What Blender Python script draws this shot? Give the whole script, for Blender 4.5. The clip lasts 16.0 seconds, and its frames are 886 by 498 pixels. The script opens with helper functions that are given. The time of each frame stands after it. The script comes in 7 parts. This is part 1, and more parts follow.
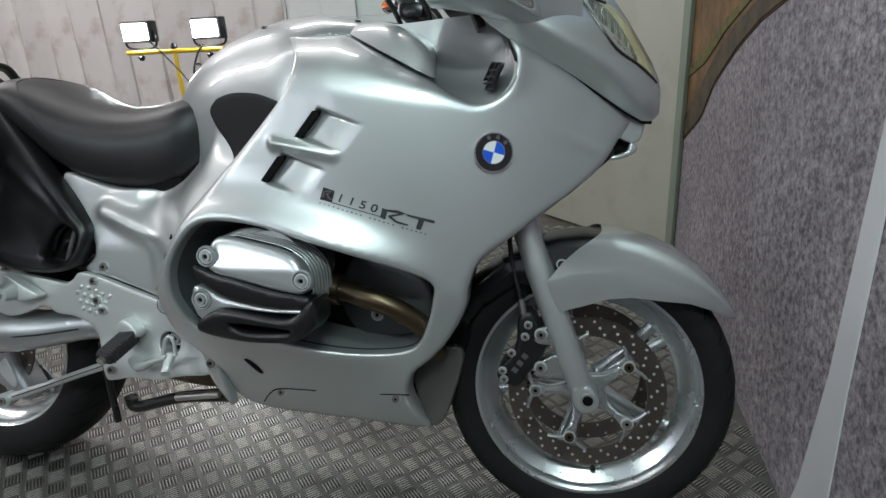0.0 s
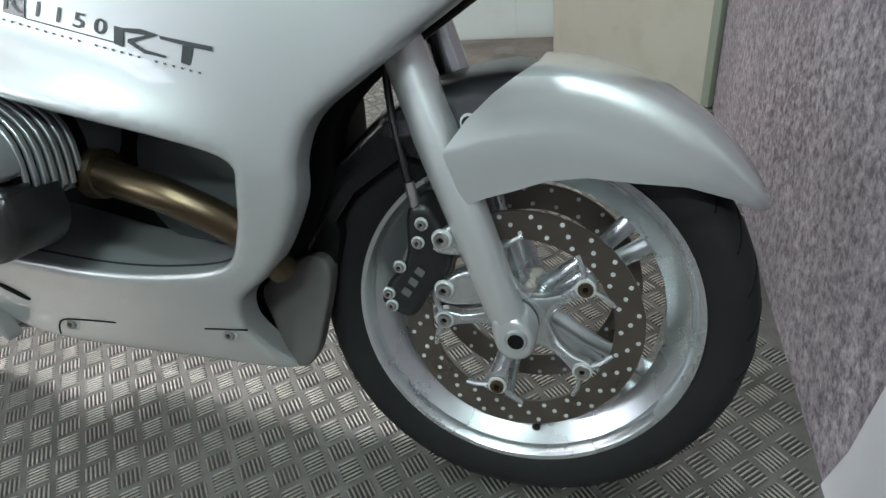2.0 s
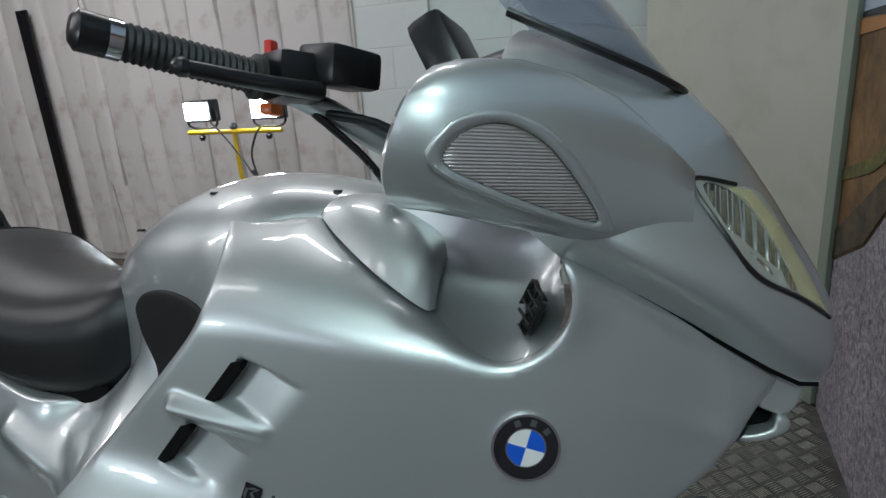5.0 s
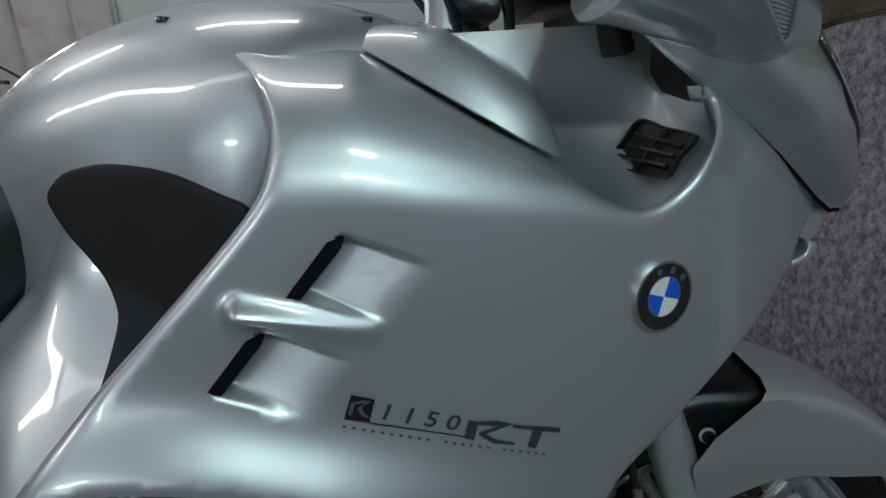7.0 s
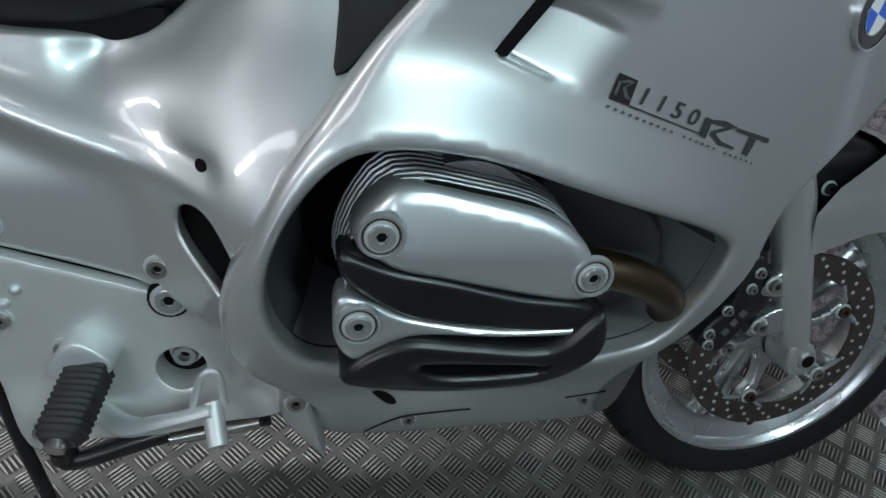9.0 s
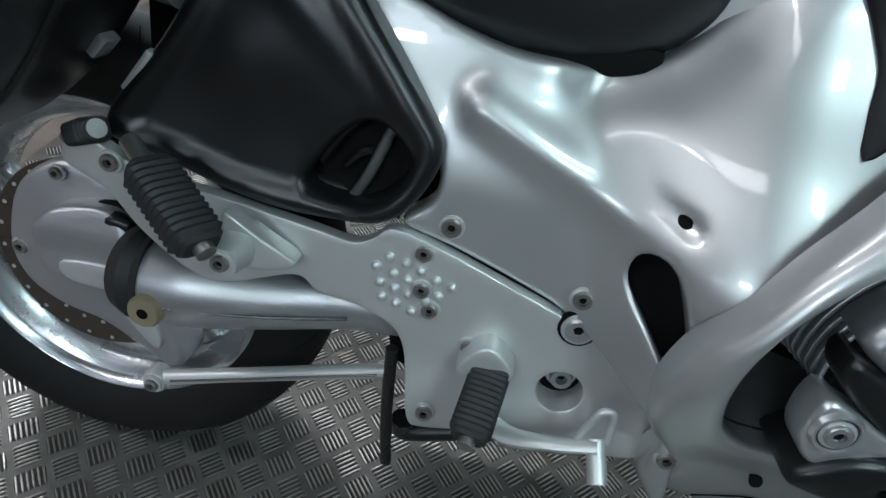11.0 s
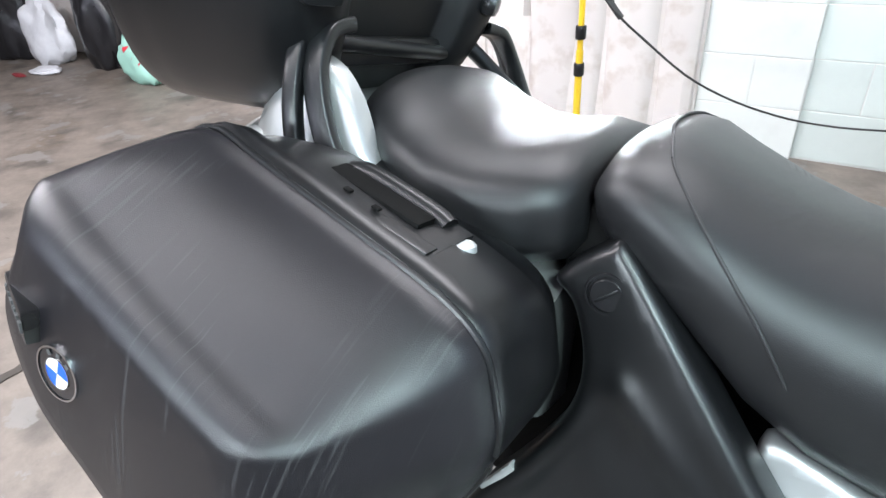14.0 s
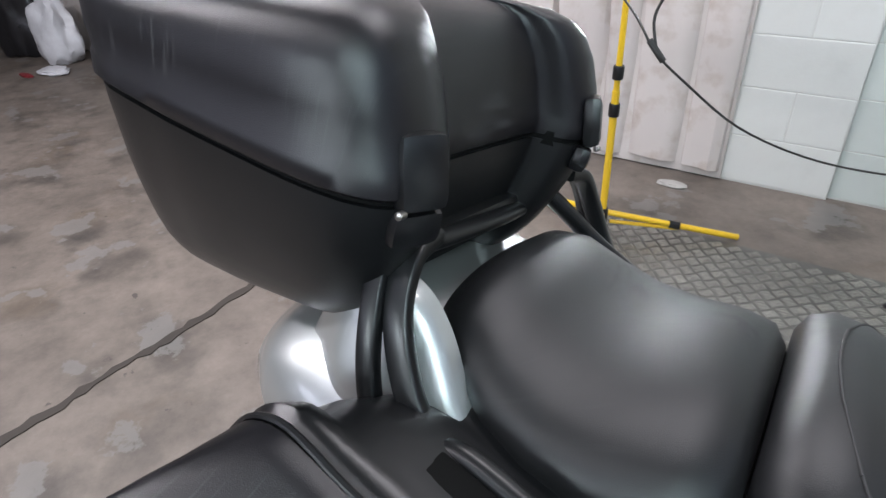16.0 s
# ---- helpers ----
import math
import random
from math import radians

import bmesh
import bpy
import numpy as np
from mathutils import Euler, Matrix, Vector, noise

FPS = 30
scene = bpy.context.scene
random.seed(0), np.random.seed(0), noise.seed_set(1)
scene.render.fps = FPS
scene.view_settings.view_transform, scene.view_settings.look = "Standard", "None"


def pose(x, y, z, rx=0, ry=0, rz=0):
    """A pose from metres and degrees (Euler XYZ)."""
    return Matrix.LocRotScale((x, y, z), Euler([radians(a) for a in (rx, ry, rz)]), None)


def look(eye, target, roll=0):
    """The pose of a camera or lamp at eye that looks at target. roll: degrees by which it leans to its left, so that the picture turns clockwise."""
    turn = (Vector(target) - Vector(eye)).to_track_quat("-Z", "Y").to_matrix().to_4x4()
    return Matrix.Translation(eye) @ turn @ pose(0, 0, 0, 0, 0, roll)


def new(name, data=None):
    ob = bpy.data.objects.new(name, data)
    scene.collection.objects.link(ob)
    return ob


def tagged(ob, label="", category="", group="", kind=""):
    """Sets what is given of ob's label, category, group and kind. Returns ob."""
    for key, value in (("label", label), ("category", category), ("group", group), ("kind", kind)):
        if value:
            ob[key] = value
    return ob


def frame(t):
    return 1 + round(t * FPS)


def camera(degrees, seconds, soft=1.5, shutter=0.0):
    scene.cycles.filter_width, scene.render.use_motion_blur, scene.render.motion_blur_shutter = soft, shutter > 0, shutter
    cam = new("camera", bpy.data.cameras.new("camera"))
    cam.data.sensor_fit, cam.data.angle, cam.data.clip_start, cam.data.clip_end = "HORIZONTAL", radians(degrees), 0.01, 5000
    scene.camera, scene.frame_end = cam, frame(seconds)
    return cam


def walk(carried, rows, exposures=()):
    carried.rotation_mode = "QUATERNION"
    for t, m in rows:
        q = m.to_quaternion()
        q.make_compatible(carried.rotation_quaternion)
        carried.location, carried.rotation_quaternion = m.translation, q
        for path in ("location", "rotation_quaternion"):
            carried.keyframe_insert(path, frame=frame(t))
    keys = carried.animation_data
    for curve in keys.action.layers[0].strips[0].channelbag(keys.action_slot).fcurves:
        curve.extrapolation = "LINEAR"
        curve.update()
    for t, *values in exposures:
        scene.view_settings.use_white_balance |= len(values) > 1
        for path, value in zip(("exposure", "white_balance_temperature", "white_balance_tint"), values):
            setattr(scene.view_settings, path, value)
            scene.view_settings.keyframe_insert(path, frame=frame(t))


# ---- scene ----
cam = camera(72.5, 16.0)
PATH = [
    (0, (-0.0472, -1.0946, 1.0466), (-0.2411, -0.1790, 0.6942), -3.16),
    (0.5, (0.0004, -0.9424, 0.9748), (-0.2450, -0.0614, 0.5702), -3.18),
    (1, (0.0454, -0.8173, 0.9015), (-0.2027, 0.0137, 0.4038), -5.14),
    (1.5, (0.1000, -0.7163, 0.8391), (-0.1493, 0.0886, 0.3005), -6.51),
    (2, (0.1116, -0.6111, 0.8484), (-0.1489, 0.1844, 0.3014), -6.98),
    (2.5, (0.1153, -0.5599, 0.9049), (-0.1946, 0.2394, 0.3901), -7.14),
    (3, (0.1159, -0.5265, 1.0006), (-0.2348, 0.2779, 0.5212), -6.76),
    (3.5, (0.1099, -0.5090, 1.0928), (-0.2782, 0.3083, 0.6669), -6.56),
    (4, (0.0881, -0.4940, 1.1829), (-0.3172, 0.3484, 0.8276), -6.85),
    (4.2, (0.0759, -0.4965, 1.2117), (-0.3346, 0.3612, 0.9022), -6.72),
    (6.3, (-0.3253, -0.6368, 1.1512), (-0.4145, 0.3125, 0.8497), 1.90),
    (6.5, (-0.3630, -0.5910, 1.1392), (-0.3971, 0.3548, 0.8162), 1.96),
    (7, (-0.4269, -0.5139, 1.1200), (-0.3529, 0.3783, 0.6746), 1.41),
    (7.5, (-0.4996, -0.5239, 1.0631), (-0.3212, 0.3268, 0.5688), 3.61),
    (8, (-0.5742, -0.5524, 0.9985), (-0.3406, 0.2617, 0.4669), 5.30),
    (8.2, (-0.5978, -0.5624, 0.9769), (-0.3472, 0.2382, 0.4327), 6.00),
    (10.3, (-0.9016, -0.5470, 0.9417), (-0.8522, 0.2011, 0.2800), 12.13),
    (10.5, (-0.9221, -0.5372, 0.9467), (-0.8916, 0.2267, 0.3020), 12.13),
    (11, (-0.9836, -0.5212, 0.9584), (-1.0280, 0.2364, 0.3072), 10.66),
    (11.5, (-1.0372, -0.5082, 0.9831), (-1.1359, 0.2347, 0.3211), 8.33),
    (12, (-1.0723, -0.5035, 1.0170), (-1.2969, 0.2427, 0.3903), 5.35),
    (12.5, (-1.1106, -0.4831, 1.0827), (-1.4475, 0.2314, 0.4696), 1.81),
    (13, (-1.1182, -0.4619, 1.1017), (-1.5531, 0.2282, 0.5232), 0.06),
    (13.5, (-1.1199, -0.4320, 1.1134), (-1.6160, 0.2434, 0.5677), -2.47),
    (14, (-1.1303, -0.3753, 1.1624), (-1.6252, 0.3229, 0.6452), -3.90),
    (14.5, (-1.1298, -0.3445, 1.1930), (-1.5875, 0.3999, 0.7068), -1.42),
    (15, (-1.1787, -0.2988, 1.2205), (-1.6206, 0.4736, 0.7642), -1.01),
    (15.5, (-1.2426, -0.2699, 1.2477), (-1.6825, 0.4676, 0.7353), -1.00),
    (16, (-1.2967, -0.2513, 1.2942), (-1.7911, 0.4347, 0.7603), -2.83),
]
EXPOSE = [(0, -0.45, 6450, 8), (0.5, -0.5, 6400, 8), (1.0, -0.22, 6450, 8), (1.5, 0.26, 6450, 7), (2.0, 0.36, 6450, 8), (3.0, 0.03, 6400, 8), (4.0, -0.38, 6300, 7), (6.3, -1.25, 6150, 6), (7.0, -1.25, 6150, 6), (7.5, -1.02, 6150, 6), (8.2, -0.85, 6150, 6), (10.3, -0.45, 6050, 7), (11.0, -0.68, 6050, 7), (11.5, -0.60, 6050, 6), (12.5, 0.48, 6100, 9), (13.5, 1.15, 6150, 10), (14.0, 1.2, 6200, 10), (14.5, 1.05, 6200, 11), (15.0, 0.48, 6250, 12), (15.5, 0.2, 6250, 12), (16.0, 0.30, 6250, 12)]
walk(cam, [(t, look(eye, target, roll)) for t, eye, target, roll in PATH], EXPOSE)
# ---------------------------------------------------------------- light
world = bpy.data.worlds.new("world")
scene.world = world
world.use_nodes = True
world.node_tree.nodes["Background"].inputs[0].default_value = (0.75, 0.82, 1.0, 1)
world.node_tree.nodes["Background"].inputs[1].default_value = 0.01


def lamp(name, m, size, power, colour, size_y=None):
    data = bpy.data.lights.new(name, "AREA")
    data.shape, data.size, data.size_y = "RECTANGLE", size, size_y or size
    data.energy, data.color = power, colour
    ob = new(name, data)
    ob.matrix_world = m
    return ob


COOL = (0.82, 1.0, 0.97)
PINK = (1.0, 0.955, 0.965)
DAY = (0.84, 0.84, 1.0)
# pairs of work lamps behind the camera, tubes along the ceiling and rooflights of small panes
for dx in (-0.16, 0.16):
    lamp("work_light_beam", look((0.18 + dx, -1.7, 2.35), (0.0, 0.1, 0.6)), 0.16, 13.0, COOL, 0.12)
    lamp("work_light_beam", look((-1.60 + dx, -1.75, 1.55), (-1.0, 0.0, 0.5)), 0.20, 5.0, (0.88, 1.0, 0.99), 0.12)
# added fill for the mudguard and front wheel; no ceiling flood is known
lamp("front_fill_light", pose(0.20, -0.85, 2.93), 0.3, 19, COOL, 0.2)
for x, power in ((-1.9, 10), (-3.6, 36), (-5.3, 62)):
    lamp("ceiling_strip_light", pose(x, -0.85, 2.95), 1.5, power, PINK, 0.18)
lamp("ceiling_strip_light", pose(-3.4, 1.35, 2.95), 1.5, 50, PINK, 0.18)
# extra strip added to brighten the wall behind the tank, not a known lamp
lamp("ceiling_strip_light", pose(-1.2, 1.35, 2.95), 1.5, 26, PINK, 0.18)
ROOFLIGHTS = (-2.9, -1.5, -0.1)
for x in ROOFLIGHTS:
    lamp("rooflight_daylight", pose(x, -2.0, 3.04), 1.0, 5, DAY, 0.8)
# unseen windows; the one at -5.0 is added to put sheen on the case
WINDOWS = (-5.0, -3.2, -1.4)
for x in WINDOWS:
    lamp("window_daylight", look((x, -4.06, 2.25), (x, 0.0, 1.6)), 1.4, 15, DAY, 0.8)


# ---------------------------------------------------------------- materials
def material(name, colour, rough=0.5, metal=0.0, spread=0.06, scale=6.0, bump=0.0, grain=200.0, coat=0.0, vary=0.08,
             stain=0.0, stain_colour=(0.1, 0.08, 0.06), random=0.0, spec=0.5):
    mat = bpy.data.materials.new(name)
    mat.use_nodes = True
    nt = mat.node_tree
    n, ln = nt.nodes, nt.links
    p = n["Principled BSDF"]
    p.inputs["Metallic"].default_value = metal
    p.inputs["Specular IOR Level"].default_value = spec
    p.inputs["Coat Weight"].default_value = coat
    p.inputs["Coat Roughness"].default_value = 0.03
    tc = n.new("ShaderNodeTexCoord")
    big = n.new("ShaderNodeTexNoise")
    big.inputs["Scale"].default_value, big.inputs["Detail"].default_value = scale, 5
    fine = n.new("ShaderNodeTexNoise")
    fine.inputs["Scale"].default_value, fine.inputs["Detail"].default_value = grain, 3
    for t in (big, fine):
        ln.new(tc.outputs["Object"], t.inputs["Vector"])
    mix = n.new("ShaderNodeMix")
    mix.data_type = "RGBA"
    mix.inputs[6].default_value = [c * (1 - spread) for c in colour] + [1]
    mix.inputs[7].default_value = [min(1, c * (1 + spread)) for c in colour] + [1]
    ln.new(big.outputs["Fac"], mix.inputs[0])
    out = mix.outputs[2]
    if stain:
        spots = n.new("ShaderNodeTexNoise")
        spots.inputs["Scale"].default_value, spots.inputs["Detail"].default_value = scale * 2.7, 8
        ln.new(tc.outputs["Object"], spots.inputs["Vector"])
        ramp = n.new("ShaderNodeMapRange")
        ramp.inputs["From Min"].default_value, ramp.inputs["From Max"].default_value = 0.52, 0.72
        ramp.inputs["To Max"].default_value = stain
        ln.new(spots.outputs["Fac"], ramp.inputs["Value"])
        dirt = n.new("ShaderNodeMix")
        dirt.data_type = "RGBA"
        ln.new(ramp.outputs[0], dirt.inputs[0])
        ln.new(out, dirt.inputs[6])
        dirt.inputs[7].default_value = (*stain_colour, 1)
        out = dirt.outputs[2]
    if random:
        info = n.new("ShaderNodeObjectInfo")
        hsv = n.new("ShaderNodeHueSaturation")
        rr = n.new("ShaderNodeMapRange")
        rr.inputs["To Min"].default_value, rr.inputs["To Max"].default_value = 1 - random, 1 + random
        ln.new(info.outputs["Random"], rr.inputs["Value"])
        ln.new(rr.outputs[0], hsv.inputs["Value"])
        ln.new(out, hsv.inputs["Color"])
        out = hsv.outputs["Color"]
    ln.new(out, p.inputs["Base Color"])
    r = n.new("ShaderNodeMapRange")
    r.inputs["To Min"].default_value, r.inputs["To Max"].default_value = max(0.02, rough - vary), min(1, rough + vary)
    ln.new(big.outputs["Fac"], r.inputs["Value"])
    ln.new(r.outputs[0], p.inputs["Roughness"])
    if bump:
        b = n.new("ShaderNodeBump")
        b.inputs["Strength"].default_value, b.inputs["Distance"].default_value = bump, 0.002
        ln.new(fine.outputs["Fac"], b.inputs["Height"])
        ln.new(b.outputs[0], p.inputs["Normal"])
    return mat


def glow(name, colour, strength):
    mat = bpy.data.materials.new(name)
    mat.use_nodes = True
    p = mat.node_tree.nodes["Principled BSDF"]
    p.inputs["Base Color"].default_value = (*colour, 1)
    p.inputs["Emission Color"].default_value = (*colour, 1)
    p.inputs["Emission Strength"].default_value = strength
    return mat


def glass(name, colour, rough=0.03, alpha_mix=0.75):
    mat = bpy.data.materials.new(name)
    mat.use_nodes = True
    n, ln = mat.node_tree.nodes, mat.node_tree.links
    p = n["Principled BSDF"]
    p.inputs["Base Color"].default_value = (*colour, 1)
    p.inputs["Roughness"].default_value = rough
    p.inputs["Transmission Weight"].default_value = alpha_mix
    p.inputs["IOR"].default_value = 1.15
    return mat


def ribbed(name, colour, rough, scale, strength, metal=0.0, axis="X"):
    mat = material(name, colour, rough, metal, 0.1, 9.0)
    n, ln = mat.node_tree.nodes, mat.node_tree.links
    w = n.new("ShaderNodeTexWave")
    w.bands_direction = axis
    w.inputs["Scale"].default_value = scale
    tc = n.new("ShaderNodeTexCoord")
    ln.new(tc.outputs["Object"], w.inputs["Vector"])
    b = n.new("ShaderNodeBump")
    b.inputs["Strength"].default_value, b.inputs["Distance"].default_value = strength, 0.003
    ln.new(w.outputs["Fac"], b.inputs["Height"])
    ln.new(b.outputs[0], n["Principled BSDF"].inputs["Normal"])
    return mat


SILVER = material("silver_paint", (0.53, 0.55, 0.55), 0.40, 0.74, 0.03, 4.0, 0.02, 900.0, coat=1.0, vary=0.02)
ALLOY = material("cast_aluminium", (0.50, 0.52, 0.53), 0.38, 0.85, 0.08, 12.0, 0.12, 500.0)
BLAST = material("blasted_aluminium", (0.64, 0.67, 0.67), 0.42, 0.62, 0.04, 10.0, 0.1, 900.0)
RIMSILVER = material("wheel_silver", (0.55, 0.58, 0.59), 0.27, 0.92, 0.05, 9.0, 0.03, 500.0, coat=0.3)
STEEL = material("brake_steel", (0.17, 0.152, 0.132), 0.30, 0.95, 0.15, 20.0, 0.1, 600.0)
BROWNPIPE = material("heat_tinted_steel", (0.105, 0.078, 0.048), 0.34, 0.9, 0.35, 9.0, 0.05, 300.0)
BOLT = material("bolt_steel", (0.42, 0.41, 0.39), 0.32, 0.95, 0.2, 40.0, 0.1, 500.0)
BRASSY = material("tan_plug", (0.35, 0.30, 0.20), 0.45, 0.4, 0.2, 40.0, 0.1, 300.0)
PLASTIC = material("black_plastic", (0.007, 0.0074, 0.0082), 0.33, 0.0, 0.25, 7.0, 0.05, 1500.0, vary=0.06)
SATIN = material("satin_black", (0.008, 0.008, 0.009), 0.3, 0.0, 0.2, 9.0, 0.05, 700.0)
# near-black with the shade of gaps, sockets and inner parts put into its colour
VOID = material("shade_black", (0.004, 0.004, 0.004), 0.7, 0.0, 0.3, 20.0, spec=0.1)
INNER = material("grey_inner_fairing", (0.055, 0.06, 0.062), 0.45, 0.0, 0.1, 9.0, 0.05, 500.0, spec=0.35)
UNDERGREY = material("bare_grey_plastic", (0.075, 0.072, 0.068), 0.5, 0.0, 0.12, 9.0, 0.08, 500.0, stain=0.2, stain_colour=(0.04, 0.037, 0.034))
RUBBER = material("tyre_rubber", (0.010, 0.010, 0.0105), 0.62, 0.0, 0.25, 14.0, 0.25, 400.0, stain=0.2, stain_colour=(0.02, 0.019, 0.018), spec=0.18)
GRIP = material("peg_rubber", (0.02, 0.02, 0.021), 0.6, 0.0, 0.2, 20.0, 0.2, 600.0)
GUARDBLACK = material("mudguard_black", (0.006, 0.006, 0.007), 0.28, 0.0, 0.2, 9.0, 0.03, 700.0, spec=0.3)
PLATEMETAL = material("machined_plate", (0.62, 0.64, 0.63), 0.42, 0.6, 0.04, 8.0, 0.04, 700.0, vary=0.04)
CASTMETAL = material("grey_cast_metal", (0.44, 0.44, 0.46), 0.40, 0.7, 0.06, 12.0, 0.10, 500.0)
COVERMETAL = material("satin_cover_metal", (0.60, 0.635, 0.645), 0.31, 0.80, 0.04, 6.0, 0.03, 900.0, vary=0.03)
VINYL = material("seat_vinyl", (0.010, 0.0104, 0.0114), 0.40, 0.0, 0.12, 6.0, 0.16, 1300.0, vary=0.05)
CASE = material("case_plastic", (0.0085, 0.0080, 0.0100), 0.34, 0.0, 0.25, 5.0, 0.16, 1300.0, vary=0.06, spec=0.55)


def scuffs(mat, turn, strength=0.16, pale=0.012):
    """Long fine scratches that roughen and slightly pale a glossy plastic."""
    n, ln = mat.node_tree.nodes, mat.node_tree.links
    p = n["Principled BSDF"]
    tc, mp = n.new("ShaderNodeTexCoord"), n.new("ShaderNodeMapping")
    mp.vector_type = "TEXTURE"
    mp.inputs["Rotation"].default_value = (0, radians(-turn), 0)
    mp.inputs["Scale"].default_value = (0.09, 0.07, 0.0031)
    ln.new(tc.outputs["Object"], mp.inputs["Vector"])
    a = n.new("ShaderNodeTexNoise")
    a.inputs["Scale"].default_value, a.inputs["Detail"].default_value = 1.0, 6
    ln.new(mp.outputs[0], a.inputs["Vector"])
    b = n.new("ShaderNodeTexNoise")
    b.inputs["Scale"].default_value, b.inputs["Detail"].default_value = 9.0, 4
    ln.new(tc.outputs["Object"], b.inputs["Vector"])
    both = n.new("ShaderNodeMath")
    both.operation = "MULTIPLY"
    for k, t in enumerate((a, b)):
        r = n.new("ShaderNodeMapRange")
        r.inputs["From Min"].default_value, r.inputs["From Max"].default_value = (0.575, 0.64) if k == 0 else (0.45, 0.58)
        ln.new(t.outputs["Fac"], r.inputs["Value"])
        ln.new(r.outputs[0], both.inputs[k])
    rough = p.inputs["Roughness"].links[0].from_socket
    add = n.new("ShaderNodeMath")
    add.operation = "MULTIPLY_ADD"
    add.inputs[1].default_value = strength
    ln.new(both.outputs[0], add.inputs[0])
    ln.new(rough, add.inputs[2])
    ln.new(add.outputs[0], p.inputs["Roughness"])
    colour = p.inputs["Base Color"].links[0].from_socket
    m = n.new("ShaderNodeMix")
    m.data_type, m.blend_type = "RGBA", "ADD"
    m.inputs[7].default_value = (pale, pale, pale, 1)
    ln.new(both.outputs[0], m.inputs[0])
    ln.new(colour, m.inputs[6])
    ln.new(m.outputs[2], p.inputs["Base Color"])


scuffs(CASE, 78, 0.14, 0.020)
scuffs(VINYL, 10, 0.08, 0.004)
PADRUBBER = material("knee_pad_rubber", (0.012, 0.0115, 0.013), 0.62, 0.0, 0.15, 9.0, 0.1, 900.0, spec=0.25)
PIPING = material("grey_piping", (0.07, 0.07, 0.07), 0.5)
AMBER = material("amber_lens", (0.8, 0.16, 0.02), 0.2)
REDK = material("red_switch", (0.55, 0.03, 0.02), 0.35)
WHITE = material("white_enamel", (0.80, 0.80, 0.80), 0.25, coat=0.5)
BLUE = material("blue_enamel", (0.01, 0.10, 0.62), 0.25, coat=0.5)
BADGEBLACK = material("black_enamel", (0.012, 0.012, 0.014), 0.2, coat=0.6)
DECAL = material("dark_decal", (0.035, 0.04, 0.042), 0.35)
CHROME = material("chrome", (0.72, 0.73, 0.74), 0.12, 1.0, 0.03, 20.0)
LENS = glass("clear_lamp_lens", (0.97, 0.97, 0.86), 0.02, 0.97)
REFLECTOR = ribbed("lamp_reflector", (0.62, 0.63, 0.60), 0.10, 26.0, 1.0, 1.0)
BOWL = material("yellowed_lamp_bowl", (0.42, 0.38, 0.24), 0.25, 0.3, 0.15, 12.0)
SIGNAL = ribbed("pale_signal_lens", (0.36, 0.325, 0.32), 0.14, 110.0, 0.5, 0.2, "Z")
SMOKE = glass("smoked_screen", (0.30, 0.33, 0.40))
FRAMESTEEL = material("frame_black", (0.012, 0.012, 0.012), 0.45, 0.2, 0.2, 20.0)


# ---------------------------------------------------------------- mesh helpers
def finish(name, mesh, mat, parent=None, label="", angle=38, smooth=True):
    if smooth:
        mesh.polygons.foreach_set("use_smooth", [True] * len(mesh.polygons))
        mesh.set_sharp_from_angle(angle=radians(angle))
    if mat:
        mesh.materials.append(mat)
    ob = new(name, mesh)
    if parent:
        ob.parent = parent
    if label:
        ob["label"] = label
    return ob


def raw(name, verts, faces, mat, parent=None, label="", angle=38, smooth=True):
    mesh = bpy.data.meshes.new(name)
    mesh.from_pydata([tuple(v) for v in verts], [], [tuple(f) for f in faces])
    mesh.update()
    return finish(name, mesh, mat, parent, label, angle, smooth)


def part(name, bm, mat, parent=None, label="", angle=38, smooth=True):
    bmesh.ops.recalc_face_normals(bm, faces=bm.faces)
    mesh = bpy.data.meshes.new(name)
    bm.to_mesh(mesh)
    bm.free()
    return finish(name, mesh, mat, parent, label, angle, smooth)


def rounded(pts, n=4, closed=True):
    """A Catmull-Rom curve through the points."""
    p = [np.array(q, float) for q in pts]
    out, m = [], len(p)
    for i in range(m if closed else m - 1):
        a, b, c, d = (p[(i + k) % m] if closed else p[min(max(i + k, 0), m - 1)] for k in (-1, 0, 1, 2))
        for s in range(n):
            t = s / n
            out.append(0.5 * (2 * b + (c - a) * t + (2 * a - 5 * b + 4 * c - d) * t * t + (3 * b - a - 3 * c + d) * t ** 3))
    if not closed:
        out.append(p[-1])
    return np.array(out)


def even(loop, gap):
    """The same closed curve with points at equal distances."""
    p = np.concatenate([loop, loop[:1]])
    s = np.concatenate([[0], np.cumsum(np.linalg.norm(np.diff(p, axis=0), axis=1))])
    k = np.linspace(0, s[-1], max(12, int(s[-1] / gap)) + 1)[:-1]
    return np.stack([np.interp(k, s, p[:, 0]), np.interp(k, s, p[:, 1])], 1)


def inside(poly, q):
    x, y = q[:, 0][:, None], q[:, 1][:, None]
    a, b = poly, np.roll(poly, -1, 0)
    c = ((a[:, 1] > y) != (b[:, 1] > y)) & (x < (b[:, 0] - a[:, 0]) * (y - a[:, 1]) / (b[:, 1] - a[:, 1] + 1e-12) + a[:, 0])
    return c.sum(1) % 2 == 1


def far_from(poly, q):
    a, b = poly, np.roll(poly, -1, 0)
    ab = b - a
    best = np.full(len(q), 9.0)
    for i in range(len(a)):
        t = np.clip(((q - a[i]) @ ab[i]) / (ab[i] @ ab[i] + 1e-12), 0, 1)
        best = np.minimum(best, np.linalg.norm(q - a[i] - t[:, None] * ab[i], axis=1))
    return best


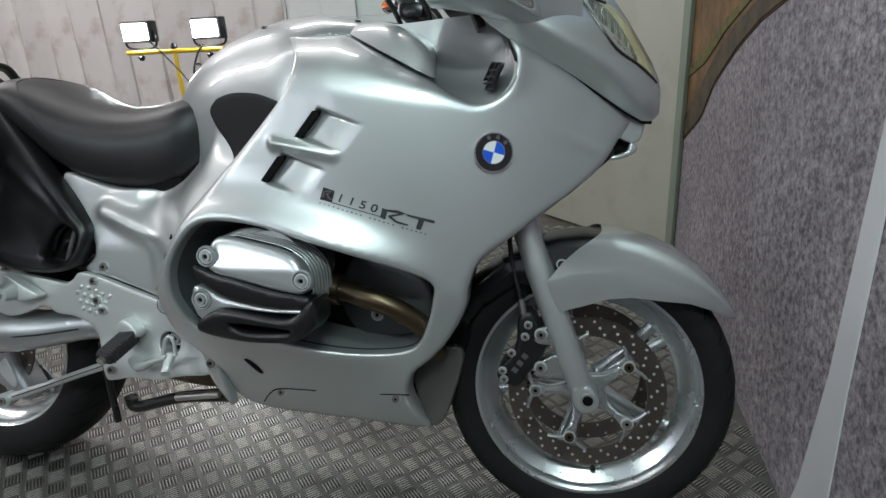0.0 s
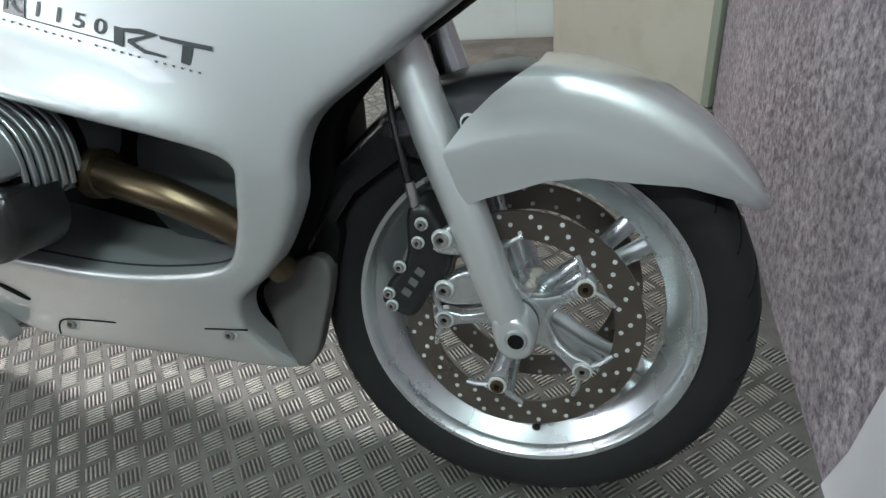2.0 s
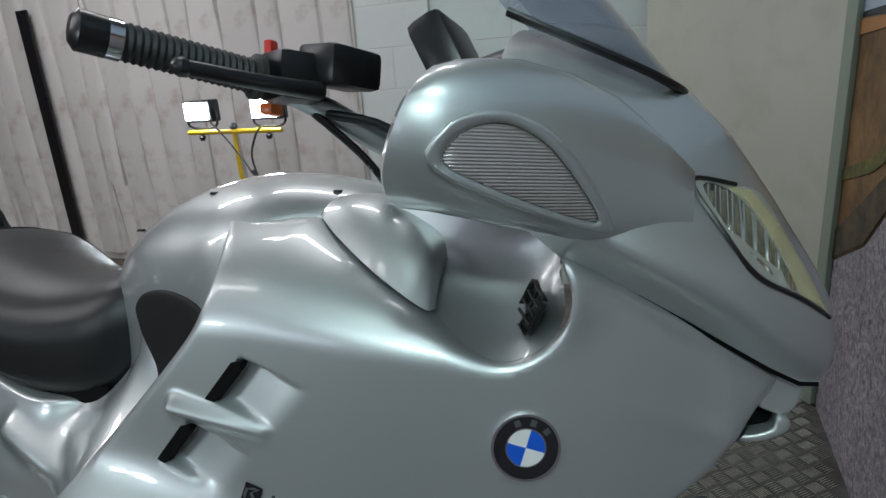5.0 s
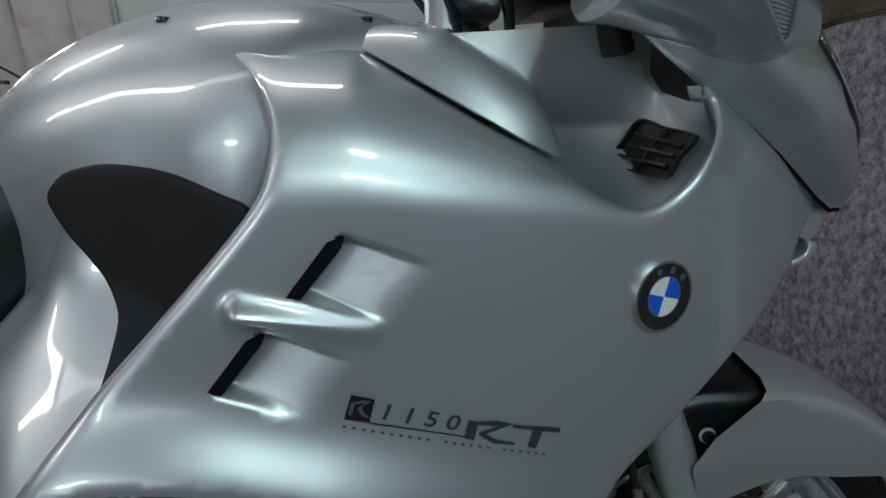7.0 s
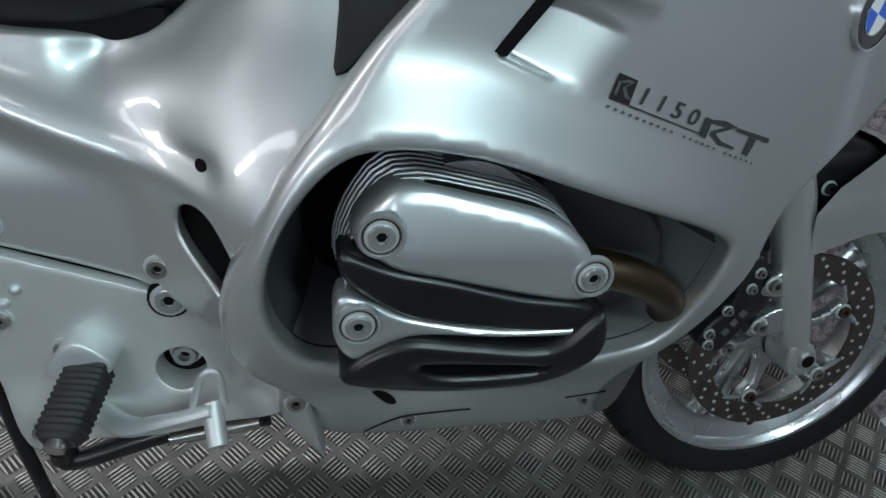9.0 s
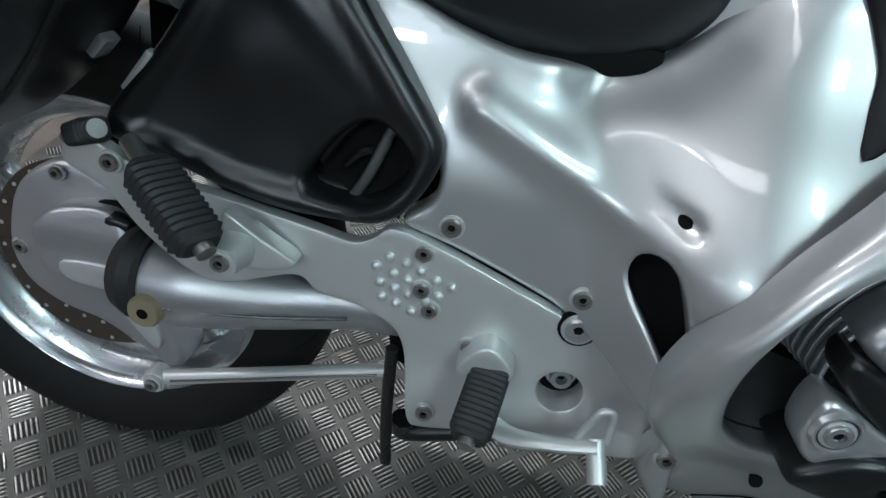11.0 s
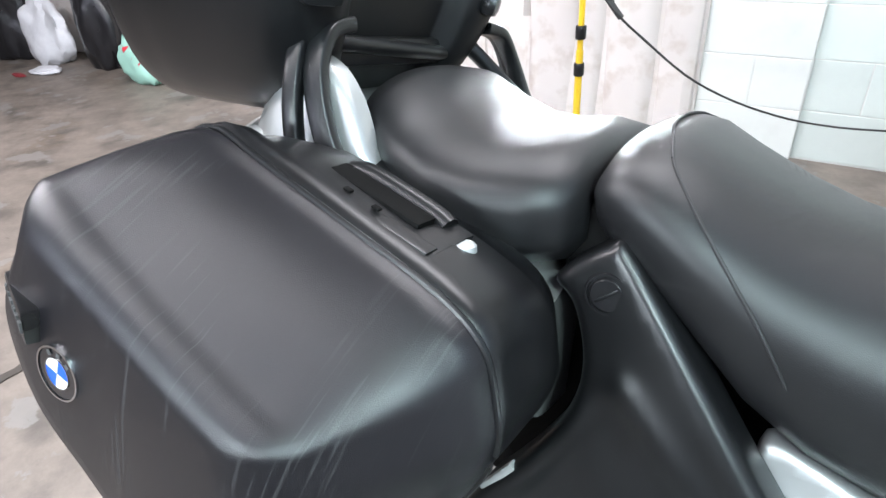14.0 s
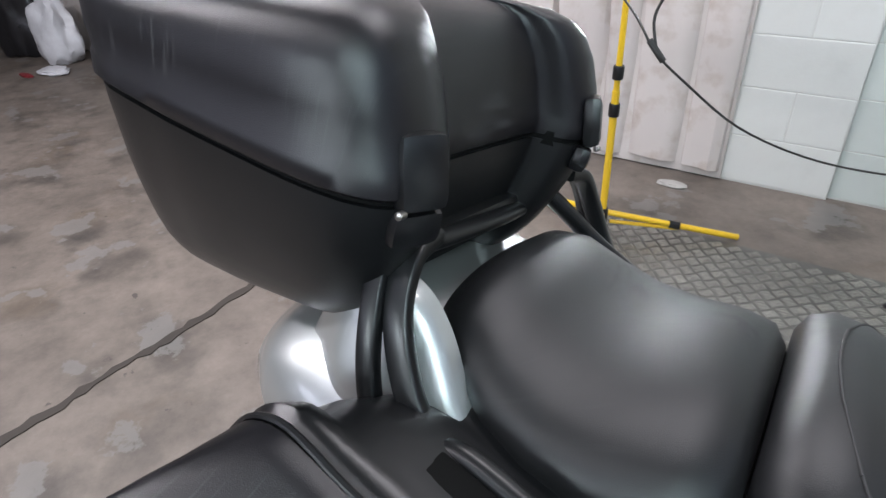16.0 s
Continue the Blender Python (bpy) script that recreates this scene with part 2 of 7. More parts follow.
def panel(name, outline, depth, mat, parent, label="", holes=(), roll=0.010, skirt=0.014, step=0.008, n=4, hole_skirt=None, hole_roll=None, angle=50, patch=None):
    """A moulded panel seen from the side: outline in x and z, y from depth(x, z), with rounded edges turned inwards."""
    from mathutils.geometry import delaunay_2d_cdt
    loops = [even(rounded(outline, n), step * 0.9)] + [even(rounded(h, n), step * 0.9) for h in holes]
    lo, hi = loops[0].min(0), loops[0].max(0)
    gx, gz = np.meshgrid(np.arange(lo[0], hi[0], step), np.arange(lo[1], hi[1], step))
    q = np.stack([gx.ravel(), gz.ravel()], 1)
    q[:, 0] += (np.round((q[:, 1] - lo[1]) / step).astype(int) % 2) * step * 0.5
    if patch:
        x0, x1, z0, z1, fine = patch
        px_, pz_ = np.meshgrid(np.arange(x0, x1, fine), np.arange(z0, z1, fine))
        q = q[~((q[:, 0] > x0 - fine) & (q[:, 0] < x1 + fine) & (q[:, 1] > z0 - fine) & (q[:, 1] < z1 + fine))]
        q = np.concatenate([q, np.stack([px_.ravel(), pz_.ravel()], 1)])
    keep = inside(loops[0], q)
    for h in loops[1:]:
        keep &= ~inside(h, q)
    q = q[keep]
    rings = []
    for k in (0.12, 0.4, 0.75):
        for i, l in enumerate(loops):
            rr = roll if i == 0 else (hole_roll or roll)
            d = np.roll(l, -1, 0) - np.roll(l, 1, 0)
            nrm = np.stack([-d[:, 1], d[:, 0]], 1) / (np.linalg.norm(d, axis=1)[:, None] + 1e-9)
            area = (l[:, 0] * np.roll(l[:, 1], -1) - l[:, 1] * np.roll(l[:, 0], -1)).sum()
            sgn = (1 if area > 0 else -1) * (1 if i == 0 else -1)
            rings.append(l + sgn * nrm * rr * k)
    q = np.concatenate([q[np.min([far_from(l, q) for l in loops], 0) > max(roll, step * 0.7)], *rings])
    ok = inside(loops[0], q)
    for h in loops[1:]:
        ok &= ~inside(h, q)
    q = q[ok]
    q = q[np.min([far_from(l, q) for l in loops], 0) > roll * 0.06]
    pts = np.concatenate([*loops, q])
    edges, at = [], 0
    for l in loops:
        edges += [(at + i, at + (i + 1) % len(l)) for i in range(len(l))]
        at += len(l)
    v2, _, tris, orig, _, _ = delaunay_2d_cdt([Vector(p) for p in pts], edges, [], 0, 1e-6)
    v2 = np.array([tuple(v) for v in v2])
    cen = np.array([v2[list(t)].mean(0) for t in tris])
    ok = inside(loops[0], cen)
    for h in loops[1:]:
        ok &= ~inside(h, cen)
    tris = [t for t, k in zip(tris, ok) if k]
    d = far_from(loops[0], v2)
    r = np.full(len(v2), roll)
    for h in loops[1:]:
        dh = far_from(h, v2)
        r = np.where(dh < d, hole_roll or roll, r)
        d = np.minimum(d, dh)
    e = np.clip(1 - d / r, 0, 1)
    y = np.array([depth(a, b) for a, b in v2]) + r * (1 - np.sqrt(np.maximum(0, 1 - e * e)))
    verts = np.stack([v2[:, 0], y, v2[:, 1]], 1)
    faces = [tuple(t) if np.cross(v2[t[1]] - v2[t[0]], v2[t[2]] - v2[t[0]]) > 0 else tuple(reversed(t)) for t in tris]
    count = {}
    for f in faces:
        for i in range(3):
            a, b = f[i], f[(i + 1) % 3]
            count[(a, b)] = 1
    rim = [k for k in count if (k[1], k[0]) not in count]
    extra, index = [], {}
    for a, b in rim:
        for k in (a, b):
            if k not in index:
                near_hole = len(loops) > 1 and min(far_from(h, v2[k:k + 1])[0] for h in loops[1:]) < 1e-4
                index[k] = len(verts) + len(extra)
                extra.append(verts[k] + np.array([0, (hole_skirt if near_hole and hole_skirt else skirt), 0]))
        faces.append((b, a, index[a], index[b]))
    return raw(name, np.concatenate([verts, np.array(extra)]), faces, mat, parent, label, angle)


def loft(name, rings, mat, parent, label="", caps=(True, True), closed=True, angle=38):
    rings = [np.array(r, float) for r in rings]
    m = len(rings[0])
    bm = bmesh.new()
    v = [[bm.verts.new(p) for p in r] for r in rings]
    for a, b in zip(v, v[1:]):
        for i in range(m if closed else m - 1):
            j = (i + 1) % m
            bm.faces.new((a[i], a[j], b[j], b[i]))
    if closed and caps[0]:
        bm.faces.new(v[0])
    if closed and caps[1]:
        bm.faces.new(v[-1])
    return part(name, bm, mat, parent, label, angle)


def oval(c, u, w, a, b, e=2.0, n=32):
    """A superellipse round c, in the directions u and w."""
    c, u, w = (np.array(k, float) for k in (c, u, w))
    out = []
    for i in range(n):
        t = 2 * math.pi * i / n
        ct, st = math.cos(t), math.sin(t)
        out.append(c + u * a * math.copysign(abs(ct) ** (2 / e), ct) + w * b * math.copysign(abs(st) ** (2 / e), st))
    return out


def tube(name, pts, r, mat, parent, label="", n=12, smooth_pts=5, flat=1.0):
    p = rounded(pts, smooth_pts, False) if len(pts) > 2 and smooth_pts > 1 else np.array(pts, float)
    rs = np.interp(np.linspace(0, 1, len(p)), np.linspace(0, 1, len(r)), r) if isinstance(r, (list, tuple)) else np.full(len(p), r)
    side, rings = None, []
    for i in range(len(p)):
        d = p[min(i + 1, len(p) - 1)] - p[max(i - 1, 0)]
        d /= np.linalg.norm(d)
        if side is None:
            side = np.cross(d, (0, 0, 1) if abs(d[2]) < 0.9 else (0, 1, 0))
        side = side - d * (side @ d)
        side /= np.linalg.norm(side)
        up = np.cross(side, d)
        rings.append([p[i] + rs[i] * (math.cos(t) * side + flat * math.sin(t) * up) for t in np.linspace(0, 2 * math.pi, n, endpoint=False)])
    return loft(name, rings, mat, parent, label)


def lathe(name, prof, c, mat, parent, label="", n=72, axis="y", angle=38, closed=False):
    """Revolves (radius, along) pairs about an axis through c."""
    rings = []
    prof = list(prof) + ([prof[0]] if closed else [])
    for r, h in prof:
        ring = []
        for i in range(n):
            t = 2 * math.pi * i / n
            a, b = r * math.cos(t), r * math.sin(t)
            ring.append({"y": (c[0] + a, c[1] + h, c[2] + b), "z": (c[0] + a, c[1] + b, c[2] + h), "x": (c[0] + h, c[1] + a, c[2] + b)}[axis])
        rings.append(ring)
    return loft(name, rings, mat, parent, label, caps=(not closed, not closed), angle=angle)


def block(name, c, s, mat, parent=None, label="", bevel=0.004, turn=None, seg=2):
    bm = bmesh.new()
    m = Matrix.Translation(c) @ (turn or Matrix()) @ Matrix.Diagonal((*s, 1))
    bmesh.ops.create_cube(bm, size=1, matrix=m)
    if bevel:
        bmesh.ops.bevel(bm, geom=bm.edges[:], offset=bevel, segments=seg, profile=0.6, affect="EDGES")
    return part(name, bm, mat, parent, label)


def bolt(c, r, parent, mat=None, name="bolt", deep=0.006):
    """A socket-head screw facing the right-hand side."""
    x, y, z = c
    prof = [(0.001, -deep * 0.35), (r * 0.45, -deep * 0.35), (r * 0.5, -deep), (r * 0.9, -deep), (r, -deep * 0.7), (r, deep)]
    head_ = lathe(name, prof, c, mat or BOLT, parent, n=14)
    lathe("socket", [(0.0003, -deep * 0.42), (r * 0.40, -deep * 0.42), (r * 0.42, -deep * 0.2)], c, VOID, head_, n=6)
    lathe("washer", [(r * 0.9, -0.0012), (r * 1.28, -0.0012), (r * 1.36, 0.001)], c, BLAST, head_, n=18)
    return head_


def near(poly, x, z):
    """Distance from one point to a closed curve."""
    a = poly
    ab = np.roll(poly, -1, 0) - a
    d = np.array([x, z]) - a
    t = np.clip((d * ab).sum(1) / ((ab * ab).sum(1) + 1e-12), 0, 1)
    return float(np.sqrt(((d - t[:, None] * ab) ** 2).sum(1).min()))


def smoothstep(a, b, x):
    t = min(max((x - a) / (b - a), 0), 1)
    return t * t * (3 - 2 * t)


# ---------------------------------------------------------------- the workshop
CONCRETE = material("worn_concrete", (0.15, 0.127, 0.108), 0.55, 0.0, 0.4, 1.3, 0.5, 60.0, stain=0.85, stain_colour=(0.045, 0.040, 0.036), vary=0.15)


def mottle(mat, scale, strength, lo=0.45, hi=1.5):
    """Blotches and flecks over a material's colour."""
    n, ln = mat.node_tree.nodes, mat.node_tree.links
    p = n["Principled BSDF"]
    old = p.inputs["Base Color"].links[0].from_socket
    tc = n.new("ShaderNodeTexCoord")
    a = n.new("ShaderNodeTexNoise")
    a.inputs["Scale"].default_value, a.inputs["Detail"].default_value, a.inputs["Roughness"].default_value = scale, 9, 0.72
    ln.new(tc.outputs["Object"], a.inputs["Vector"])
    r = n.new("ShaderNodeMapRange")
    r.inputs["From Min"].default_value, r.inputs["From Max"].default_value = 0.3, 0.7
    r.inputs["To Min"].default_value, r.inputs["To Max"].default_value = lo, hi
    ln.new(a.outputs["Fac"], r.inputs["Value"])
    m = n.new("ShaderNodeMix")
    m.data_type, m.blend_type = "RGBA", "MULTIPLY"
    m.inputs[0].default_value = strength
    ln.new(old, m.inputs[6])
    ln.new(r.outputs[0], m.inputs[7])
    ln.new(m.outputs[2], p.inputs["Base Color"])


mottle(CONCRETE, 5.0, 0.65)


def flakes(mat, scale, lo, hi, colour, strength):
    """Sharp-edged patches of another colour, as where a coat has worn off."""
    n, ln = mat.node_tree.nodes, mat.node_tree.links
    p = n["Principled BSDF"]
    old = p.inputs["Base Color"].links[0].from_socket
    tc = n.new("ShaderNodeTexCoord")
    a = n.new("ShaderNodeTexNoise")
    a.inputs["Scale"].default_value, a.inputs["Detail"].default_value, a.inputs["Roughness"].default_value = scale, 10, 0.62
    ln.new(tc.outputs["Object"], a.inputs["Vector"])
    r = n.new("ShaderNodeMapRange")
    r.inputs["From Min"].default_value, r.inputs["From Max"].default_value = lo, hi
    r.inputs["To Max"].default_value = strength
    ln.new(a.outputs["Fac"], r.inputs["Value"])
    m = n.new("ShaderNodeMix")
    m.data_type = "RGBA"
    m.inputs[7].default_value = (*colour, 1)
    ln.new(r.outputs[0], m.inputs[0])
    ln.new(old, m.inputs[6])
    ln.new(m.outputs[2], p.inputs["Base Color"])


flakes(CONCRETE, 1.7, 0.56, 0.66, (0.105, 0.078, 0.054), 0.7)
flakes(CONCRETE, 3.4, 0.575, 0.60, (0.185, 0.180, 0.172), 0.6)
flakes(CONCRETE, 11.0, 0.66, 0.70, (0.035, 0.030, 0.028), 0.7)
PLATE = material("tread_plate", (0.135, 0.131, 0.121), 0.38, 0.45, 0.45, 2.2, 0.2, 300.0, stain=0.7, stain_colour=(0.05, 0.045, 0.038), vary=0.14)
BARS = material("worn_plate_bars", (0.66, 0.645, 0.60), 0.31, 0.85, 0.3, 3.0, 0.1, 300.0, vary=0.1)
GROOVES = material("groove_dirt", (0.026, 0.024, 0.022), 0.5, 0.2, 0.3, 3.0, 0.3, 300.0, vary=0.2)
mottle(GROOVES, 6.0, 0.7, 0.4, 1.5)
mottle(PLATE, 7.0, 0.8)
mottle(BARS, 4.0, 0.6, 0.5, 1.35)
BLOCKWORK = material("painted_blocks", (0.66, 0.68, 0.66), 0.6, 0.0, 0.05, 4.0, 0.5, 70.0, stain=0.12, stain_colour=(0.45, 0.45, 0.43), random=0.03)
BLOCKTEAL = material("pale_teal_blocks", (0.59, 0.645, 0.62), 0.6, 0.0, 0.05, 4.0, 0.5, 70.0, stain=0.12, stain_colour=(0.42, 0.46, 0.44), random=0.03)
JOINT = material("mortar", (0.62, 0.63, 0.61), 0.8, 0.0, 0.1, 9.0, 0.4, 120.0)
SHEET = material("dirty_white_sheeting", (0.60, 0.56, 0.54), 0.5, 0.0, 0.12, 3.0, 0.1, 60.0, stain=0.55, stain_colour=(0.32, 0.24, 0.18), random=0.07)
DOORPAINT = material("cream_door_paint", (0.46, 0.45, 0.385), 0.36, 0.0, 0.08, 3.0, 0.06, 90.0, stain=0.28, stain_colour=(0.30, 0.28, 0.21))
DOOREDGE = material("grey_green_edge", (0.24, 0.27, 0.22), 0.5, 0.0, 0.1, 6.0)
CEILING = material("ceiling_board", (0.2, 0.2, 0.2), 0.8, 0.0, 0.1, 1.0)
FARWALL = material("far_wall_paint", (0.16, 0.155, 0.15), 0.8, 0.0, 0.15, 1.5, 0.1, 40.0)
YELLOW = material("yellow_stand_paint", (0.75, 0.48, 0.02), 0.35, 0.0, 0.06, 20.0, coat=0.3)
CABLE = material("black_cable", (0.03, 0.03, 0.03), 0.5)
BIN = material("black_sack", (0.012, 0.012, 0.014), 0.3, 0.0, 0.3, 9.0, 0.5, 30.0)
CLEAR = material("white_plastic_bag", (0.62, 0.63, 0.66), 0.3, 0.0, 0.2, 14.0, 0.6, 40.0)
LED = glow("led_panel", (0.93, 0.98, 1.0), 140.0)

# printed mural on the side wall: road, verge, fields, hills and sky
def speckle(name, dark, light, scale):
    mat = material(name, dark, 0.55, 0.0, 0.1, 2.0, 0.15, 300.0)
    n, ln = mat.node_tree.nodes, mat.node_tree.links
    tc = n.new("ShaderNodeTexCoord")
    a = n.new("ShaderNodeTexNoise")
    a.inputs["Scale"].default_value, a.inputs["Detail"].default_value, a.inputs["Roughness"].default_value = scale, 6, 0.75
    b = n.new("ShaderNodeTexNoise")
    b.inputs["Scale"].default_value, b.inputs["Detail"].default_value = 2.5, 3
    for k in (a, b):
        ln.new(tc.outputs["Object"], k.inputs["Vector"])
    r = n.new("ShaderNodeValToRGB")
    r.color_ramp.elements[0].position, r.color_ramp.elements[0].color = 0.38, (*dark, 1)
    r.color_ramp.elements[1].position, r.color_ramp.elements[1].color = 0.72, (*light, 1)
    ln.new(a.outputs["Fac"], r.inputs["Fac"])
    m = n.new("ShaderNodeMix")
    m.data_type, m.blend_type = "RGBA", "MULTIPLY"
    m.inputs[0].default_value = 0.55
    ln.new(r.outputs["Color"], m.inputs[6])
    ln.new(b.outputs["Fac"], m.inputs[7])
    ln.new(m.outputs[2], n["Principled BSDF"].inputs["Base Color"])
    return mat


ROAD = speckle("printed_asphalt", (0.135, 0.118, 0.148), (0.76, 0.69, 0.74), 62.0)
FIELD = speckle("printed_field", (0.14, 0.072, 0.026), (0.44, 0.25, 0.10), 9.0)
LINE = material("printed_white_line", (0.62, 0.63, 0.66), 0.5, 0.0, 0.06, 8.0, 0.1, 100.0)
VERGE = speckle("printed_verge", (0.035, 0.03, 0.018), (0.20, 0.13, 0.07), 14.0)
GRASSPRINT = speckle("printed_grass", (0.07, 0.075, 0.02), (0.30, 0.26, 0.06), 16.0)
STUBBLE = material("printed_stubble", (0.42, 0.19, 0.07), 0.5, 0.0, 0.35, 9.0)
HILL = material("printed_hills", (0.045, 0.05, 0.06), 0.5, 0.0, 0.4, 6.0)
SKYPRINT = material("printed_sky", (0.42, 0.50, 0.62), 0.5, 0.0, 0.12, 2.0)

EAST, NORTH = 0.45, 2.6


def slab(name, lo, hi, mat, kind="structure", bevel=0.0, parent=None, label=""):
    c, s = [(a + b) / 2 for a, b in zip(lo, hi)], [b - a for a, b in zip(lo, hi)]
    ob = block(name, c, s, mat, parent, label, bevel)
    if kind and not parent:
        ob["kind"] = kind
    return ob


floor = slab("floor", (-9, -4, -0.16), (2.0, 4.2, -0.008), CONCRETE)
floor["label"] = "worn stained grey concrete workshop floor"
plate = slab("floor_tread_plate", (-2.11, -2.2, -0.006), (EAST, 2.02, 0.0), PLATE)
plate["label"] = "worn aluminium tread plate laid on the concrete floor"
rnd = random.Random(31)
JV, JF, JY = [], [], np.arange(-3.9, 3.2, 0.035)
for k, y in enumerate(JY):
    off, w0, w1 = 0.02 * math.sin(y * 1.7) + rnd.uniform(-0.006, 0.006), rnd.uniform(0.006, 0.024), rnd.uniform(0.006, 0.026)
    JV += [(-3.0 + off - w0, y, -0.009), (-3.0 + off - w0, y, -0.004), (-3.0 + off + w1, y, -0.004), (-3.0 + off + w1, y, -0.009)]
    if k:
        b0 = 4 * k
        JF += [(b0 - 4 + q, b0 - 3 + q, b0 + 1 + q, b0 + q) for q in range(3)]
joint = raw("floor_joint", JV, JF, material("joint_filler", (0.04, 0.033, 0.027), 0.8, 0.0, 0.3, 12.0, 0.5, 60.0), smooth=False)
tagged(joint, "rough dark joint in the worn concrete floor", "floor joint", kind="structure")
wall_east = slab("wall_east", (EAST, -4, -0.1), (EAST + 0.12, 1.62, 3.0), CEILING)
slab("wall_east_beyond", (1.9, 1.62, -0.1), (2.0, 4.2, 3.0), FARWALL)
slab("wall_south", (-9, -4.1, -0.1), (2.0, -4.0, 1.8), FARWALL)
slab("wall_south_lintel", (-9, -4.1, 2.7), (2.0, -4.0, 3.0), FARWALL)
edges = [-9.0] + [v for x in WINDOWS for v in (x - 0.75, x + 0.75)] + [2.0]
for a, b in zip(edges[::2], edges[1::2]):
    slab("wall_south_pier", (a, -4.1, 1.8), (b, -4.0, 2.7), FARWALL)
for k, x in enumerate(WINDOWS):
    win = tagged(new("window_%d" % (k + 1)), "unseen steel framed workshop window with small panes", "window", kind="structure")
    for dx in (-0.73, -0.36, 0.0, 0.36, 0.73):
        block("glazing_bar", (x + dx, -4.02, 2.25), (0.04, 0.03, 0.9), DOOREDGE, win, bevel=0.004)
    for z in (1.82, 2.25, 2.68):
        block("glazing_bar", (x, -4.018, z), (1.5, 0.03, 0.04), DOOREDGE, win, bevel=0.004)
    block("window_sill", (x, -3.97, 1.79), (1.56, 0.10, 0.03), DOORPAINT, win, bevel=0.004)
slab("wall_west", (-9.1, -4, -0.1), (-9.0, 4.2, 3.0), FARWALL)
slab("ceiling", (-9.1, -1.6, 3.0), (2.0, 4.2, 3.1), CEILING)
slab("ceiling_rear", (-9.1, -4.1, 3.0), (2.0, -2.4, 3.1), CEILING)
edges = [-9.1] + [v for x in ROOFLIGHTS for v in (x - 0.5, x + 0.5)] + [2.0]
for a, b in zip(edges[::2], edges[1::2]):
    slab("ceiling_strip", (a, -2.4, 3.0), (b, -1.6, 3.1), CEILING)
for k, x in enumerate(ROOFLIGHTS):
    win = tagged(new("rooflight_%d" % (k + 1)), "rooflight with thin bars between small panes", "rooflight", kind="structure")
    for dx in (-0.48, -0.24, 0.0, 0.24, 0.48):
        block("glazing_bar", (x + dx, -2.0, 3.01), (0.03, 0.8, 0.03), DOOREDGE, win, bevel=0.004)
    for y in (-2.38, -2.0, -1.62):
        block("glazing_bar", (x, y, 3.008), (1.0, 0.03, 0.03), DOOREDGE, win, bevel=0.004)
wall_north = slab("wall_north", (-9, NORTH + 0.008, -0.1), (-1.28, NORTH + 0.2, 3.0), JOINT)
slab("wall_north_set_back", (-1.28, NORTH + 0.030, -0.1), (2.0, NORTH + 0.2, 3.0), JOINT)
wall_north["label"] = "white painted blockwork wall behind dirty sheeting"


def flat(name, pts, x, mat, parent, thick=0.003):
    """A printed area on the side wall: outline in y and z."""
    bm = bmesh.new()
    f = bm.faces.new([bm.verts.new((x, a, b)) for a, b in pts])
    r = bmesh.ops.extrude_face_region(bm, geom=[f])
    bmesh.ops.translate(bm, verts=[v for v in r["geom"] if isinstance(v, bmesh.types.BMVert)], vec=(-thick, 0, 0))
    return part(name, bm, mat, parent, smooth=False)


mural = tagged(new("wall_mural"), "printed mural of a road with white line and golden fields", "mural", kind="structure")
flat("printed_road", [(-3.9, 0.0), (1.60, 0.0), (1.60, 0.52), (1.29, 0.66), (1.13, 0.80), (0.90, 0.92), (0.70, 1.0), (0.43, 1.07), (0.0, 1.20), (-0.4, 1.32), (-2.0, 1.6), (-3.9, 1.6)], EAST - 0.002, ROAD, mural)
flat("printed_line", [(-0.115, 0.0), (0.055, 0.0), (0.020, 0.12), (-0.018, 0.40), (-0.030, 0.75), (-0.045, 1.16), (-0.080, 1.17), (-0.090, 0.72), (-0.092, 0.40), (-0.105, 0.15)], EAST - 0.006, LINE, mural)
flat("printed_field_area", [(1.60, 0.525), (1.60, 1.252), (1.0, 1.250), (0.5, 1.3), (-1.0, 1.5), (-2.0, 1.62), (-0.4, 1.325), (0.0, 1.205), (0.43, 1.075), (0.70, 1.005), (0.90, 0.925), (1.13, 0.805), (1.29, 0.665)], EAST - 0.002, FIELD, mural)
flat("printed_verge", [(1.60, 0.53), (1.29, 0.67), (1.13, 0.81), (0.90, 0.93), (0.70, 1.01), (0.43, 1.08), (0.0, 1.21), (0.0, 1.24), (0.43, 1.14), (0.70, 1.07), (0.95, 0.99), (1.16, 0.89), (1.35, 0.77), (1.60, 0.62)], EAST - 0.006, VERGE, mural)
flat("printed_grass", [(1.60, 0.78), (1.30, 0.86), (1.05, 0.975), (0.80, 1.06), (0.83, 1.075), (1.10, 0.995), (1.32, 0.895), (1.60, 0.815)], EAST - 0.006, GRASSPRINT, mural)
flat("printed_stubble", [(1.60, 1.205), (1.30, 1.222), (1.02, 1.235), (1.04, 1.252), (1.30, 1.250), (1.60, 1.248)], EAST - 0.006, STUBBLE, mural)
flat("printed_hills_area", [(1.60, 1.257), (1.60, 1.262), (1.30, 1.272), (1.15, 1.290), (1.03, 1.305), (0.98, 1.300), (0.90, 1.330), (0.80, 1.375), (0.6, 1.40), (0.0, 1.5), (-1.0, 1.7), (-2.0, 1.72), (-2.0, 1.63), (-1.0, 1.505), (0.5, 1.305), (1.0, 1.255)], EAST - 0.002, HILL, mural)
